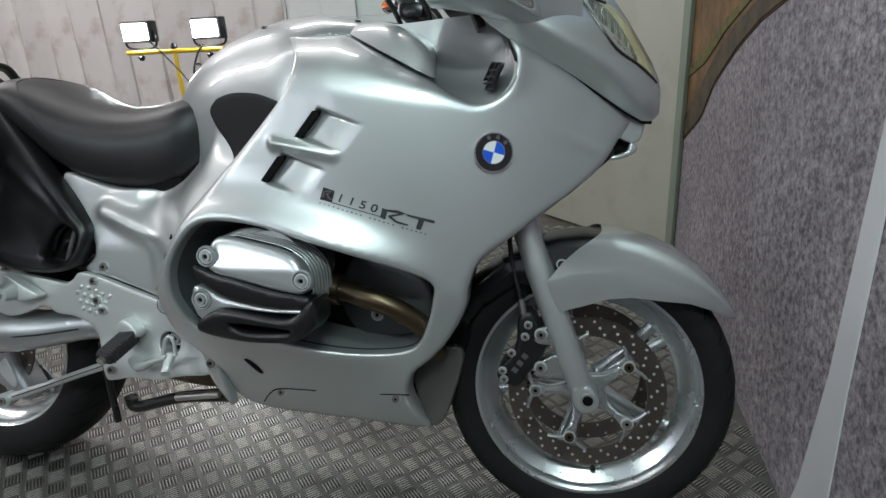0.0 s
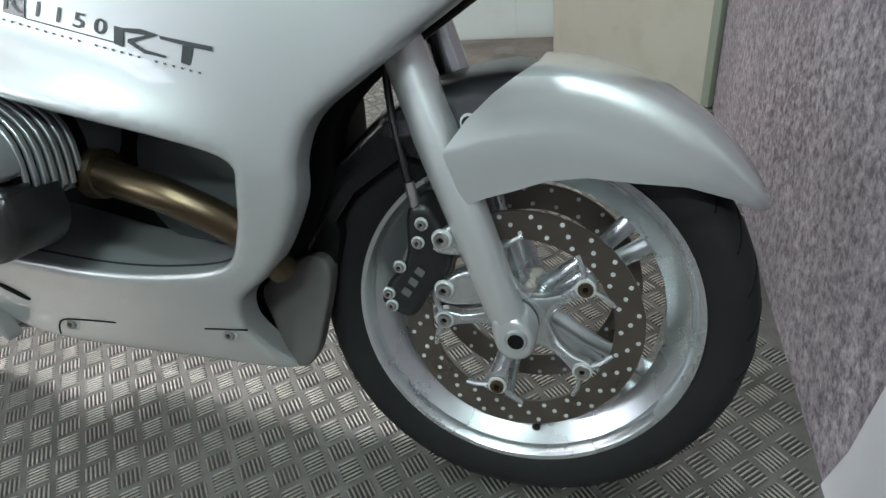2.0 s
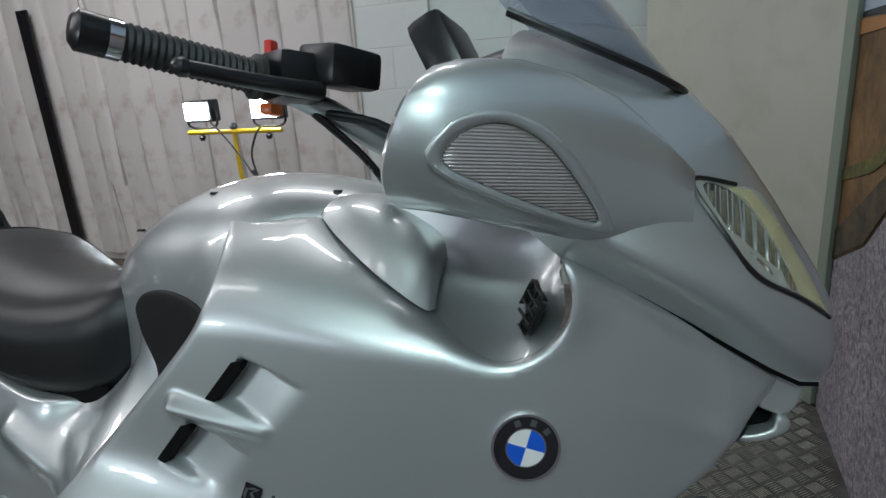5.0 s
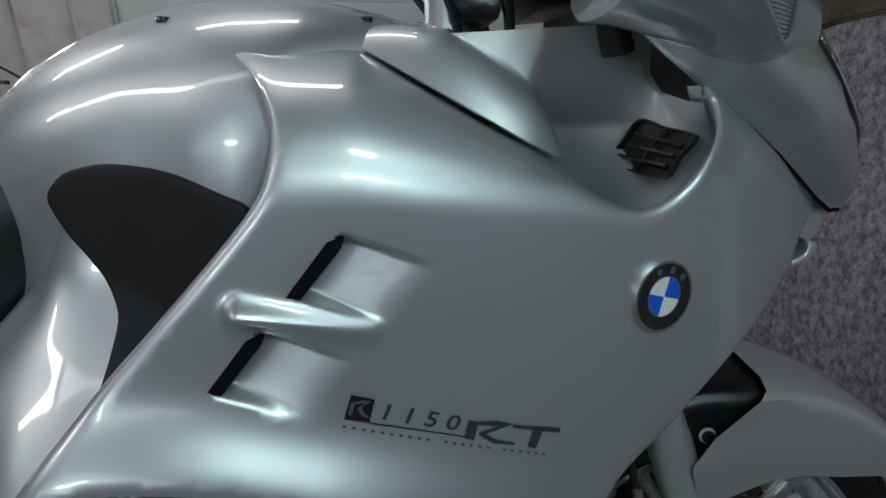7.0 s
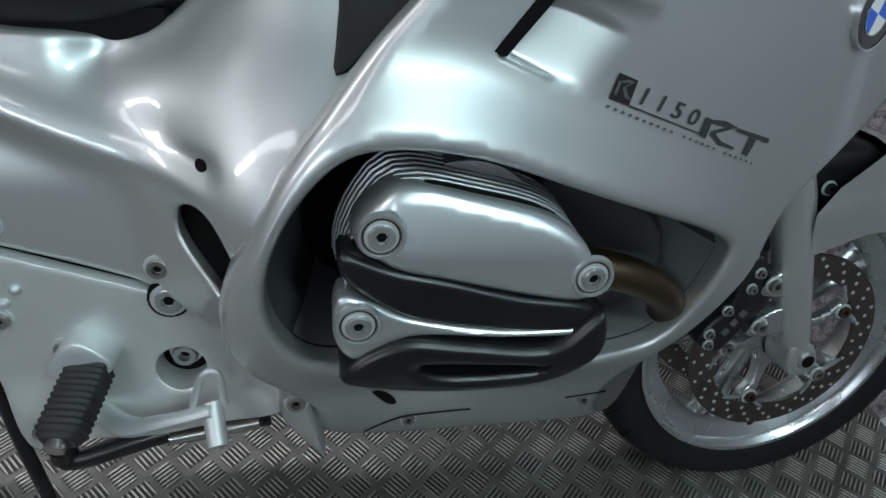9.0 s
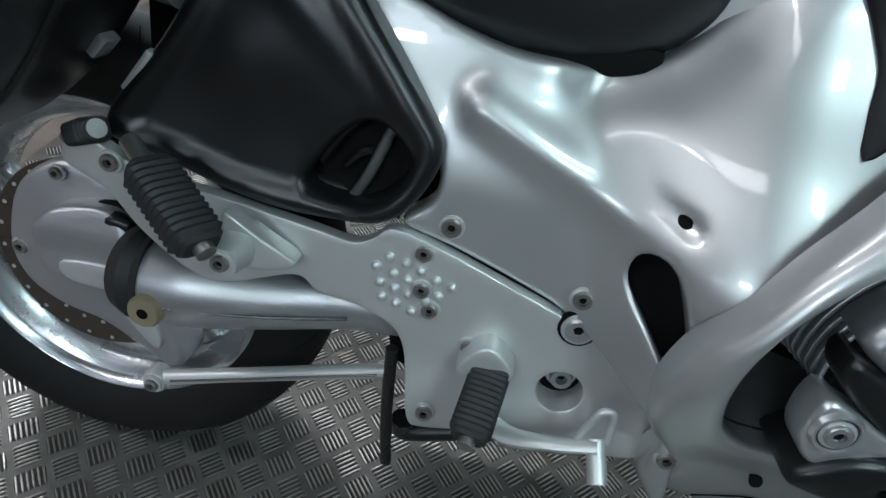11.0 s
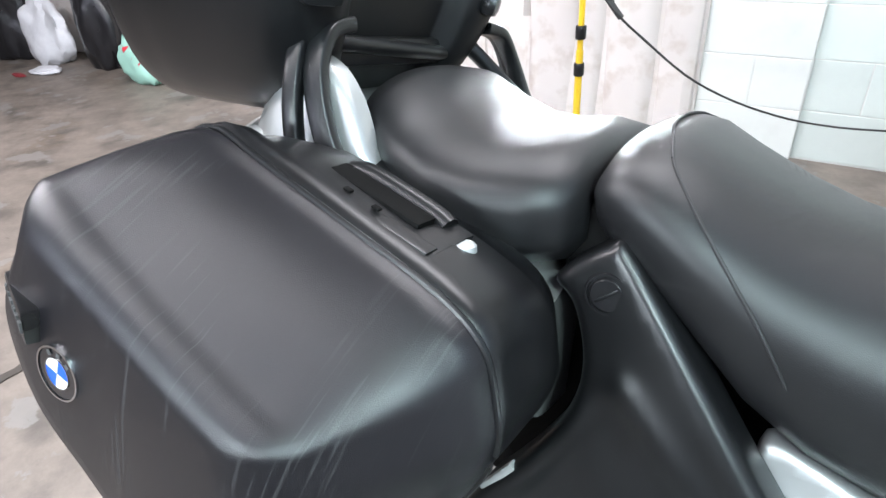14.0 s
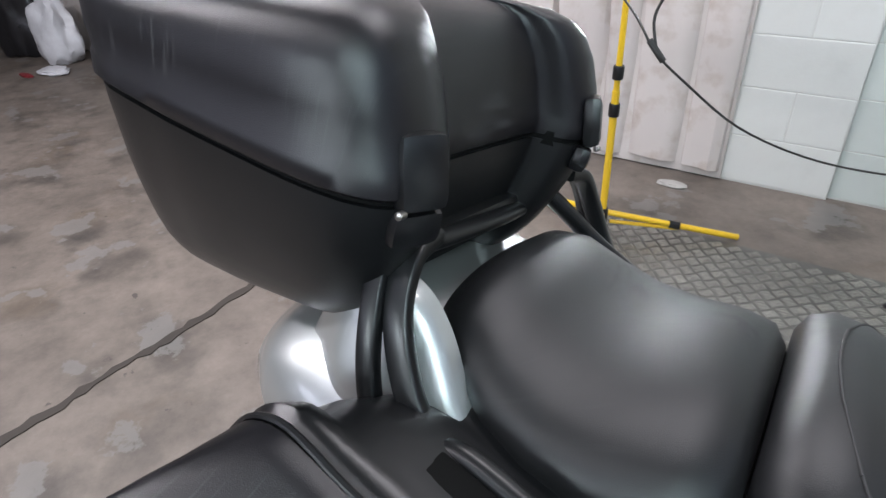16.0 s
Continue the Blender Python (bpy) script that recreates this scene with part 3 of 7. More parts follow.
flat("printed_sky_area", [(1.60, 1.267), (1.60, 2.9), (-3.9, 2.9), (-3.9, 1.75), (-1.0, 1.705), (0.0, 1.505), (0.6, 1.405), (0.80, 1.380), (0.90, 1.335), (0.98, 1.305), (1.03, 1.310), (1.15, 1.295), (1.30, 1.277)], EAST - 0.002, SKYPRINT, mural)

# cream door standing ajar against the mural wall
door = tagged(new("door_1"), "cream painted flush door standing half open", "door", kind="structure")
a, b = Vector((0.405, 1.60, 0)), Vector((-0.17, 2.20, 0))
ang = math.degrees(math.atan2(b.y - a.y, b.x - a.x))
mid = (a + b) / 2
n = Vector((-(b.y - a.y), b.x - a.x, 0)).normalized()
block("door_leaf", mid + Vector((0, 0, 1.03)) - n * 0.022, ((b - a).length, 0.042, 2.04), DOORPAINT, door, bevel=0.003, turn=pose(0, 0, 0, 0, 0, ang))
block("door_edge_strip", a + Vector((0.012, -0.012, 1.03)) - n * 0.022, (0.032, 0.05, 2.045), DOOREDGE, door, bevel=0.003, turn=pose(0, 0, 0, 0, 0, ang))

# blockwork: each block its own piece with recessed joints
bm = bmesh.new()
bmesh.ops.create_cube(bm, size=1, matrix=Matrix.Diagonal((0.4368, 0.06, 0.2155, 1)))
bmesh.ops.bevel(bm, geom=bm.edges[:], offset=0.002, segments=1, affect="EDGES")
me = bpy.data.meshes.new("block")
bm.to_mesh(me)
bm.free()
half = me.copy()
half.transform(Matrix.Diagonal((0.485, 1, 1, 1)))
for mesh, teal in ((me, 0), (half, 0)):
    mesh.materials.append(BLOCKWORK)
me_t, half_t = me.copy(), half.copy()
for mesh in (me_t, half_t):
    mesh.materials.clear()
    mesh.materials.append(BLOCKTEAL)
for row in range(9):
    z = 0.108 + row * 0.22
    x = -1.72
    first_teal = True
    while x < 1.8:
        teal = x > -1.29
        w = 0.22 if row % 2 and (not teal or first_teal) else 0.44
        first_teal = first_teal and not teal
        ob = new("block", (me_t if teal else me) if w > 0.3 else (half_t if teal else half))
        ob.parent = wall_north
        ob.location = (x + w / 2, NORTH + 0.0355 + (0.022 if teal else 0.0), z)
        x += w

# white sheeting hung in folds over the doorway
def fold(w, h, wave):
    bm = bmesh.new()
    rows = [0.0, 0.02, 0.5, 1.2, 2.0, h]
    cols = [(-0.5, 0.0), (-0.44, -0.030), (-0.2, -0.040), (0.0, -0.034), (0.22, -0.042), (0.43, -0.028), (0.5, 0.0)]
    grid = [[bm.verts.new((c * w + wave * 0.01 * math.sin(3 * z + k), y + 0.008 * math.sin(2.3 * z + wave + k), z)) for k, (c, y) in enumerate(cols)] for z in rows]
    for r0, r1 in zip(grid, grid[1:]):
        for i in range(len(cols) - 1):
            bm.faces.new((r0[i], r0[i + 1], r1[i + 1], r1[i]))
    return bm


slab("wall_sheeting_backing", (-8.9, NORTH - 0.006, 0.0), (-1.72, NORTH + 0.006, 2.6), SHEET)
sheeting = tagged(new("sheeting"), "dirty white sheeting hanging in vertical folds over the wall", "curtain", kind="structure")
x, k = -1.725, 0
rng = random.Random(4)
while x > -5.6:
    w = rng.choice((0.15, 0.19, 0.23, 0.27))
    ob = part("fold", fold(w * 0.97, 2.5, k % 5), SHEET, sheeting)
    ob.location = (x - w / 2, NORTH + 0.006, 0.03 + 0.03 * rng.random())
    x -= w
    k += 1
# solid black strip paints the shade of a gap in the sheeting
slab("gap_shade_strip", (-4.22, NORTH - 0.075, 0.0), (-4.12, NORTH - 0.06, 1.75), SATIN, parent=sheeting)


# tripod with two work lamps, seen across the machine
def tripod():
    px, py = -2.0, 1.82
    t = tagged(new("work_light_stand"), "yellow tripod work light stand with two lit lamps", "work light")
    t.location = (px, py, 0)
    tube("pole", [(0, 0, 0.08), (0, 0, 0.60)], 0.014, YELLOW, t, smooth_pts=1)
    tube("pole", [(0, 0, 0.60), (0, 0, 0.97)], 0.011, YELLOW, t, smooth_pts=1)
    for z in (0.53, 0.665):
        lathe("clamp_collar", [(0.018, -0.024), (0.020, -0.02), (0.020, 0.02), (0.018, 0.024)], (0, 0, z), SATIN, t, "black clamp collar", 16, "z")
    lathe("leg_collar", [(0.02, -0.02), (0.022, 0.0), (0.02, 0.03)], (0, 0, 0.10), SATIN, t, "black leg collar", 16, "z")
    for ang in (27, 160, 283):
        c, s = math.cos(radians(ang)), math.sin(radians(ang))
        tube("leg", [(0.02 * c, 0.02 * s, 0.11), (0.53 * c, 0.53 * s, 0.012)], 0.012, YELLOW, t, smooth_pts=1)
        tube("stay", [(0.03 * c, 0.03 * s, 0.07), (0.30 * c, 0.30 * s, 0.045)], 0.008, YELLOW, t, smooth_pts=1)
        tube("joint", [(0.26 * c, 0.26 * s, 0.064), (0.30 * c, 0.30 * s, 0.056)], 0.016, SATIN, t, smooth_pts=1)
    tube("crossbar", [(-0.27, 0, 0.975), (0.27, 0, 0.975)], 0.012, YELLOW, t, smooth_pts=1)
    lathe("knob", [(0.012, 0), (0.02, 0.01), (0.012, 0.03)], (0, 0, 0.985), SATIN, t, "black clamp knob", 12, "z")
    for x in (-0.195, 0.195):
        h = new("lamp_head")
        h.parent = t
        block("housing", (x, 0.03, 1.075), (0.155, 0.07, 0.105), SATIN, h, "black lamp housing", 0.008)
        block("led_face", (x, -0.012, 1.075), (0.128, 0.018, 0.080), LED, h, "glowing white lamp face", 0.003)
        tube("bracket", [(x - 0.085, 0.02, 1.08), (x - 0.075, 0.02, 1.0), (x + 0.075, 0.02, 1.0), (x + 0.085, 0.02, 1.08)], 0.006, SATIN, h)
        lathe("wing_knob", [(0.006, 0), (0.018, -0.012), (0.01, -0.03)], (x, 0, 0.965), SATIN, h, "black wing knob", 10, "z")
    return t


tripod()
cable = tagged(new("power_cable"), "black power cable drooping from the work light stand", "cable")
tube("cable_run", [(-2.12, 1.80, 1.03), (-2.057, 1.80, 0.966), (-1.946, 1.77, 0.865), (-1.867, 1.77, 0.758), (-1.78, 1.85, 0.651), (-1.61, 2.0, 0.474), (-1.392, 2.2, 0.329), (-1.137, 2.40, 0.236), (-0.761, 2.50, 0.232), (-0.2, 2.52, 0.285)], 0.0042, CABLE, cable)
tube("cable_tail", [(-1.82, 1.80, 1.0), (-1.849, 1.78, 0.96), (-1.889, 1.78, 0.867), (-1.871, 1.775, 0.775)], 0.005, CABLE, cable)
tube("connector", [(-1.893, 1.77, 0.795), (-1.845, 1.79, 0.728)], 0.011, CABLE, cable, smooth_pts=1)

# rubbish by the far wall
def dented(v, s, seed):
    """A point of a sagging lump, from its direction."""
    d = 1 + 0.28 * noise.noise(v * 1.7 + Vector((seed, 0, 0))) + 0.10 * noise.noise(v * 5 + Vector((0, seed, 0)))
    return Vector((v.x * s[0] * d, v.y * s[1] * d, max(-0.62, v.z * d) * s[2] + 0.62 * s[2]))


def lump(name, c, s, mat, seed, label, category):
    bm = bmesh.new()
    bmesh.ops.create_icosphere(bm, subdivisions=4, radius=1)
    for v in bm.verts:
        v.co = dented(v.co.copy(), s, seed)
    ob = part(name, bm, mat, None)
    ob.location = c
    return tagged(ob, label, category)


lump("rubbish_sack", (-7.75, 2.32, -0.008), (0.30, 0.22, 0.62), BIN, 3, "full black plastic rubbish sack on the floor", "rubbish sack")
lump("rubbish_sack", (-6.40, 2.40, -0.008), (0.22, 0.16, 0.48), BIN, 8, "black plastic rubbish sack on the floor", "rubbish sack")
lump("plastic_bag", (-7.12, 2.30, -0.008), (0.24, 0.16, 0.34), CLEAR, 5, "crumpled translucent white plastic bag on the floor", "plastic bag")
lump("cloth", (-8.05, 2.30, -0.008), (0.12, 0.10, 0.12), material("blue_cloth", (0.02, 0.035, 0.10), 0.8, 0, 0.2, 12.0, 0.3, 90.0), 21, "small dark blue cloth crumpled on the floor", "cloth")
BAG = (0.27, 0.17, 0.26)
bag = lump("shopping_bag", (-5.60, 2.28, -0.008), BAG, material("mint_fabric", (0.35, 0.62, 0.52), 0.6, 0, 0.1, 9.0, 0.3, 60.0), 9, "mint green bag with red triangles printed on it", "bag")
REDSPOT = material("red_print", (0.6, 0.03, 0.05), 0.6)
for turn_, up_ in ((-75, 0.05), (-48, 0.35), (-20, 0.0), (-62, 0.62), (-30, 0.65), (5, 0.40), (-5, -0.3), (-45, -0.25), (-95, 0.4)):
    corners = []
    for da, dz in ((-11, 0.11), (11, 0.11), (0, -0.12)):
        v = Vector((math.cos(radians(turn_ + da)), math.sin(radians(turn_ + da)), up_ + dz)).normalized()
        corners.append(dented(v, BAG, 9) * 1.012)
    mid = sum(corners, Vector()) / 3 * 1.02
    raw("red_triangle", corners + [mid], [(0, 1, 3), (1, 2, 3), (2, 0, 3)], REDSPOT, bag)
lump("paper_scrap", (-6.80, 2.04, -0.008), (0.16, 0.10, 0.03), CLEAR, 12, "small crumpled scrap of paper on the floor", "litter")
lump("wrapper", (-6.93, 1.87, -0.008), (0.10, 0.03, 0.015), material("wrapper_red", (0.18, 0.02, 0.025), 0.6), 17, "dark red crumpled wrapper on the floor", "litter")
lump("paper_scrap", (-1.89, 2.43, -0.008), (0.070, 0.035, 0.010), material("dusty_paper", (0.36, 0.35, 0.33), 0.8, 0.0, 0.25, 20.0, 0.4, 90.0), 14, "small scrap of paper on the floor", "litter")
lump("pebble", (-1.02, 1.86, 0.0), (0.012, 0.012, 0.01), BIN, 15, "small dark stone on the tread plate", "stone")

# raised bars of the tread plate
pitch, turn = 0.0487, radians(42)
e1, e2 = np.array([math.cos(turn), math.sin(turn)]), np.array([-math.sin(turn), math.cos(turn)])
shape = np.array([(-0.0205, 0.0, -0.001), (-0.014, -0.0021, -0.001), (0.014, -0.0021, -0.001), (0.0205, 0.0, -0.001), (0.014, 0.0021, -0.001), (-0.014, 0.0021, -0.001),
                  (-0.0165, 0.0, 0.0018), (-0.012, -0.0009, 0.0024), (0.012, -0.0009, 0.0024), (0.0165, 0.0, 0.0018), (0.012, 0.0009, 0.0024), (-0.012, 0.0009, 0.0024)])
quads = [(k, (k + 1) % 6, 6 + (k + 1) % 6, 6 + k) for k in range(6)] + [(6, 7, 8, 9, 10, 11)]
vs, fs, gv = [], [], []
foot = np.array([(-0.0125, -0.0215), (0.0125, -0.0215), (0.0165, -0.017), (0.0165, 0.017), (0.0125, 0.0215), (-0.0125, 0.0215), (-0.0165, 0.017), (-0.0165, -0.017)])
R = 75
for i in range(-R, R):
    for j in range(-R, R):
        c = np.array([-0.8, 0.6]) + (i * e1 + j * e2) * pitch
        if not (-2.09 < c[0] < EAST - 0.02 and -2.18 < c[1] < 2.0):
            continue
        u, w = (e2, e1) if (i + j) % 2 else (e1, e2)
        gv.append(np.concatenate([c + foot[:, :1] * u + foot[:, 1:2] * w, np.full((8, 1), 0.0005)], 1))
        for k in range(6):
            o = c + w * (k - 2.5) * 0.0075
            base = len(vs) * 12
            vs.append(np.concatenate([o + shape[:, :1] * u + shape[:, 1:2] * w, shape[:, 2:3]], 1))
            fs += [tuple(base + q for q in f) for f in quads]
bars = raw("raised_bars", np.concatenate(vs), fs, BARS, plate, angle=20)
bars["kind"] = "stuff"
dirt = raw("groove_dirt", np.concatenate(gv), [tuple(range(k, k + 8)) if (gv[k // 8][1] - gv[k // 8][0])[0] * (gv[k // 8][2] - gv[k // 8][1])[1] - (gv[k // 8][1] - gv[k // 8][0])[1] * (gv[k // 8][2] - gv[k // 8][1])[0] > 0 else tuple(range(k + 7, k - 1, -1)) for k in range(0, 8 * len(gv), 8)], GROOVES, plate, "dark dirt packed between the bars", smooth=False)
dirt["kind"] = "stuff"


# ---------------------------------------------------------------- the motorcycle
# built upright: x forward from the front axle, y to its left, z up; it leans to its left on the side stand
bike = tagged(new("motorcycle"), "silver touring motorcycle with black seat and luggage cases", "motorcycle")
bike.matrix_world = pose(0, 0, 0, -12, 0, 0)


def ridge(x, z, a, b, wide):
    """How near a point is to a line from a to b: 1 on it, 0 away from it."""
    ax, az = b[0] - a[0], b[1] - a[1]
    t = min(max(((x - a[0]) * ax + (z - a[1]) * az) / (ax * ax + az * az + 1e-12), 0), 1)
    d = math.hypot(x - a[0] - t * ax, z - a[1] - t * az)
    return math.exp(-(d / wide) ** 2), t


OPENING = [(-0.663, 0.683), (-0.591, 0.676), (-0.510, 0.651), (-0.422, 0.621), (-0.335, 0.589), (-0.283, 0.562), (-0.281, 0.532), (-0.296, 0.476),
           (-0.328, 0.429), (-0.410, 0.421), (-0.494, 0.430), (-0.576, 0.448), (-0.660, 0.463), (-0.722, 0.474), (-0.750, 0.518), (-0.757, 0.567),
           (-0.742, 0.619), (-0.705, 0.668)]
open_curve = rounded(OPENING, 4)


def fair(x, z):
    """Half width of the side fairing."""
    u = max(0.128 - x, 0.0)
    h = 0.31 * (1 - math.exp(-u / 0.305))
    if z < 0.55:
        h *= 1 - 0.62 * ((0.55 - z) / 0.35) ** 1.5
    return h


def shoulder(x):
    return np.interp(x, (-0.6, -0.463, -0.279, -0.2), (0.90, 0.90, 0.88, 0.87)), np.interp(x, (-0.6, -0.463, -0.279, -0.2), (1.052, 1.046, 0.979, 0.965))


def fairing_y(x, z):
    y = -fair(x, z)
    if -0.85 < x < -0.2 and 0.33 < z < 0.78:
        d = near(open_curve, x, z)
        y -= 0.034 * math.exp(-(d / 0.045) ** 2) * smoothstep(-0.22, -0.50, x) * (0.4 + 0.6 * smoothstep(0.45, 0.62, z))
    # shoulder rolling in towards the deck, and the flared lip of the scoop
    z0, zt = shoulder(x)
    if z > z0 and x < -0.16:
        y *= 1 - smoothstep(-0.16, -0.24, x) * (1 - math.sqrt(max(0.04, 1 - ((z - z0) / (zt - z0)) ** 2)))
    y -= 0.016 * math.exp(-((x + 0.145) ** 2 + (z - 0.955) ** 2) / 0.0012)
    # crease running to the nose
    k, t = ridge(x, z, (-0.10, 0.850), (0.035, 0.795), 0.012)
    y -= 0.004 * k * t
    # two louvres and the fin between them
    for sx, sz in ((-0.491, 0.854), (-0.557, 0.776)):
        ux, uz = 0.058, -0.022          # backwards along the ramp
        vx, vz = 0.032, 0.040           # along the slit
        det = ux * vz - uz * vx
        dx, dz = x - sx, z - sz
        s, q = (dx * vz - dz * vx) / det, (ux * dz - uz * dx) / det
        if -0.05 < s < 1.4 and abs(q) < 0.75:
            y += 0.019 * smoothstep(1.4, 0.0, s) * smoothstep(-0.05, 0.04, s) * smoothstep(0.66, 0.52, abs(q))
    k, t = ridge(x, z, (-0.552, 0.820), (-0.452, 0.797), 0.0095)
    y -= 0.017 * k * (1 - 0.75 * t)
    return y


FAIRING = [(-0.620, 1.036), (-0.582, 1.026), (-0.549, 1.002), (-0.528, 0.968), (-0.528, 0.931), (-0.545, 0.895), (-0.617, 0.812), (-0.672, 0.751), (-0.736, 0.668), (-0.768, 0.606), (-0.792, 0.562), (-0.797, 0.512),
           (-0.785, 0.452), (-0.749, 0.405), (-0.724, 0.362), (-0.717, 0.300), (-0.668, 0.264), (-0.560, 0.246), (-0.451, 0.233), (-0.350, 0.218), (-0.315, 0.224),
           (-0.329, 0.253), (-0.344, 0.299), (-0.345, 0.335), (-0.329, 0.372), (-0.294, 0.403), (-0.258, 0.445), (-0.224, 0.508), (-0.216, 0.556), (-0.196, 0.600), (-0.145, 0.640),
           (-0.095, 0.677), (-0.033, 0.723), (0.020, 0.768), (0.055, 0.820), (0.082, 0.864), (0.044, 0.892), (-0.012, 0.926), (-0.068, 0.958),
           (-0.117, 0.985), (-0.144, 0.997), (-0.131, 0.957), (-0.140, 0.921), (-0.169, 0.894), (-0.205, 0.885), (-0.246, 0.902), (-0.289, 0.931),
           (-0.348, 0.962), (-0.416, 1.001), (-0.469, 1.032), (-0.54, 1.040)]
panel("side_fairing", FAIRING, fairing_y, SILVER, bike, "glossy silver side fairing with two louvres and engine opening", [OPENING], 0.012, 0.03, 0.007, 4, 0.055, 0.010, patch=(-0.60, -0.40, 0.735, 0.90, 0.003))
# the inner wall of the engine opening
ring = np.array([(a, fairing_y(a, b) + 0.03, b) for a, b in open_curve])
cen = np.array([-0.50, 0, 0.55])
deep = ring * np.array([0.90, 1, 0.90]) + cen * np.array([0.10, 0, 0.10]) + np.array([0, 0.17, 0])
loft("opening_lining", [ring, ring * 0.55 + deep * 0.45 - np.array([0, 0.02, 0]), deep], INNER, bike, "dark grey lining inside the engine opening", caps=(False, False))
shelf = [k for k in range(len(open_curve)) if (open_curve[k][1] < 0.50 and open_curve[k][0] > -0.74) or open_curve[k][0] > -0.33]
loft("opening_shelf", [[ring[k] + np.array([0, 0, 0.003]) for k in shelf], [ring[k] * 0.5 + deep[k] * 0.5 + np.array([0, -0.02, 0.004]) for k in shelf], [deep[k] + np.array([0, 0, 0.006]) for k in shelf]], SILVER, bike, "silver shelf at the foot of the opening", closed=False)
# black patches laid on the louvres, painting the shade of their slits
for sx, sz in ((-0.491, 0.854), (-0.557, 0.776)):
    p = [(sx - 0.0255, sz - 0.0235), (sx + 0.0085, sz + 0.0205), (sx + 0.021, sz + 0.022), (sx + 0.019, sz + 0.015), (sx - 0.014, sz - 0.026)]
    raw("louvre_gap_shade", [(a, -fair(a, b) - 0.0017 + d, b) for d in (0, 0.012) for a, b in p], [(0, 1, 2, 3, 4), (9, 8, 7, 6, 5)] + [(k, k + 5, (k + 1) % 5 + 5, (k + 1) % 5) for k in range(5)], VOID, bike, smooth=False)
# trim line and screws low on the fairing
for line in (((-0.662, 0.283), (-0.640, 0.308), (-0.616, 0.323), (-0.575, 0.324), (-0.536, 0.322)), ((-0.405, 0.317), (-0.375, 0.317), (-0.345, 0.316))):
    tube("trim_line", [(a, fairing_y(a, b) - 0.0003, b) for a, b in line], 0.0013, VOID, bike, n=6)
for a, b in ((-0.375, 0.305), (-0.612, 0.314)):
    bolt((a, fairing_y(a, b), b), 0.008, bike)
# black patch on the surface paints the shade in a vent slot
panel("vent_slot_shade", [(-0.662, 0.400), (-0.642, 0.366), (-0.632, 0.366), (-0.640, 0.386), (-0.652, 0.400)], lambda x, z: fairing_y(x, z) - 0.002, VOID, bike, roll=0.001, skirt=0.01)


# round badge: ring, black annulus, four quarters
def badge(c, r, up, nrm, parent):
    c, up, nrm = Vector(c), Vector(up).normalized(), Vector(nrm).normalized()
    up = (up - nrm * up.dot(nrm)).normalized()
    side = nrm.cross(up)
    b = new("round_badge")
    b.parent = parent

    def disc(name, r0, r1, a0, a1, h, mat, n=40):
        vs, fs = [], []
        for i in range(n + 1):
            t = a0 + (a1 - a0) * i / n
            d = side * math.cos(t) + up * math.sin(t)
            for r_, h_ in ((r0, h), (r1, h), (r1, -0.008)):
                vs.append(c + d * r_ + nrm * h_)
        for i in range(n):
            a = i * 3
            fs += [(a, a + 1, a + 4, a + 3), (a + 1, a + 2, a + 5, a + 4)]
        return raw(name, vs, fs, mat, b, angle=30)

    disc("rim_ring", r * 0.93, r, 0, 2 * math.pi, 0.0042, CHROME)
    disc("black_ring", r * 0.57, r * 0.94, 0, 2 * math.pi, 0.0034, BADGEBLACK)
    disc("thin_ring", r * 0.555, r * 0.585, 0, 2 * math.pi, 0.0040, CHROME)
    for i in range(4):
        disc("blue_quarter" if i % 2 else "white_quarter", 0.0003, r * 0.56, i * math.pi / 2, (i + 1) * math.pi / 2, 0.0036, BLUE if i % 2 else WHITE, 10)
    for t in (55, 90, 125):
        d = side * math.cos(radians(t)) + up * math.sin(radians(t))
        q = side * math.sin(radians(t)) - up * math.cos(radians(t))
        p = c + d * r * 0.76 + nrm * 0.0042
        raw("mark", [p + q * r * x + d * r * y for x, y in ((-0.09, -0.10), (0.09, -0.10), (0.09, 0.10), (-0.09, 0.10))], [(0, 1, 2, 3)], PIPING, b)
    return b


def surf_normal(fn, x, z, e=0.004):
    a = Vector((2 * e, fn(x + e, z) - fn(x - e, z), 0))
    b = Vector((0, fn(x, z + e) - fn(x, z - e), 2 * e))
    v = a.cross(b).normalized()
    return v if v.y < 0 else -v


badge((-0.172, fairing_y(-0.172, 0.799) - 0.001, 0.799), 0.036, (0.30, 0, 1), surf_normal(fairing_y, -0.172, 0.799), bike)


# model lettering on the fairing
def lettering(name, text, a, b, height, lift, parent, shear=0.0, squash=1.0):
    cu = bpy.data.curves.new("letters", "FONT")
    cu.body, cu.size, cu.resolution_u = text, 1.0, 3
    cu.offset = 0.012
    ob = new("letters", cu)
    mesh = bpy.data.meshes.new_from_object(ob.evaluated_get(bpy.context.evaluated_depsgraph_get()))
    bpy.data.objects.remove(ob)
    co = np.array([v.co[:] for v in mesh.vertices])
    co -= [co[:, 0].min(), co[:, 1].min(), 0]
    w = co[:, 0].max()
    d = np.array(b) - np.array(a)
    up = np.array([-d[1], d[0]]) / np.linalg.norm(d)
    for v, p in zip(mesh.vertices, co):
        q = np.array(a) + d * (p[0] / w) + up * height * p[1] / co[:, 1].max() + d / np.linalg.norm(d) * shear * height * p[1]
        v.co = (q[0], fairing_y(q[0], q[1]) - lift, q[1])
    return finish(name, mesh, DECAL, parent, smooth=False)


lettering("model_number", "1 1 5 0", (-0.4425, 0.715), (-0.376, 0.694), 0.0150, 0.0012, bike, 0.12)


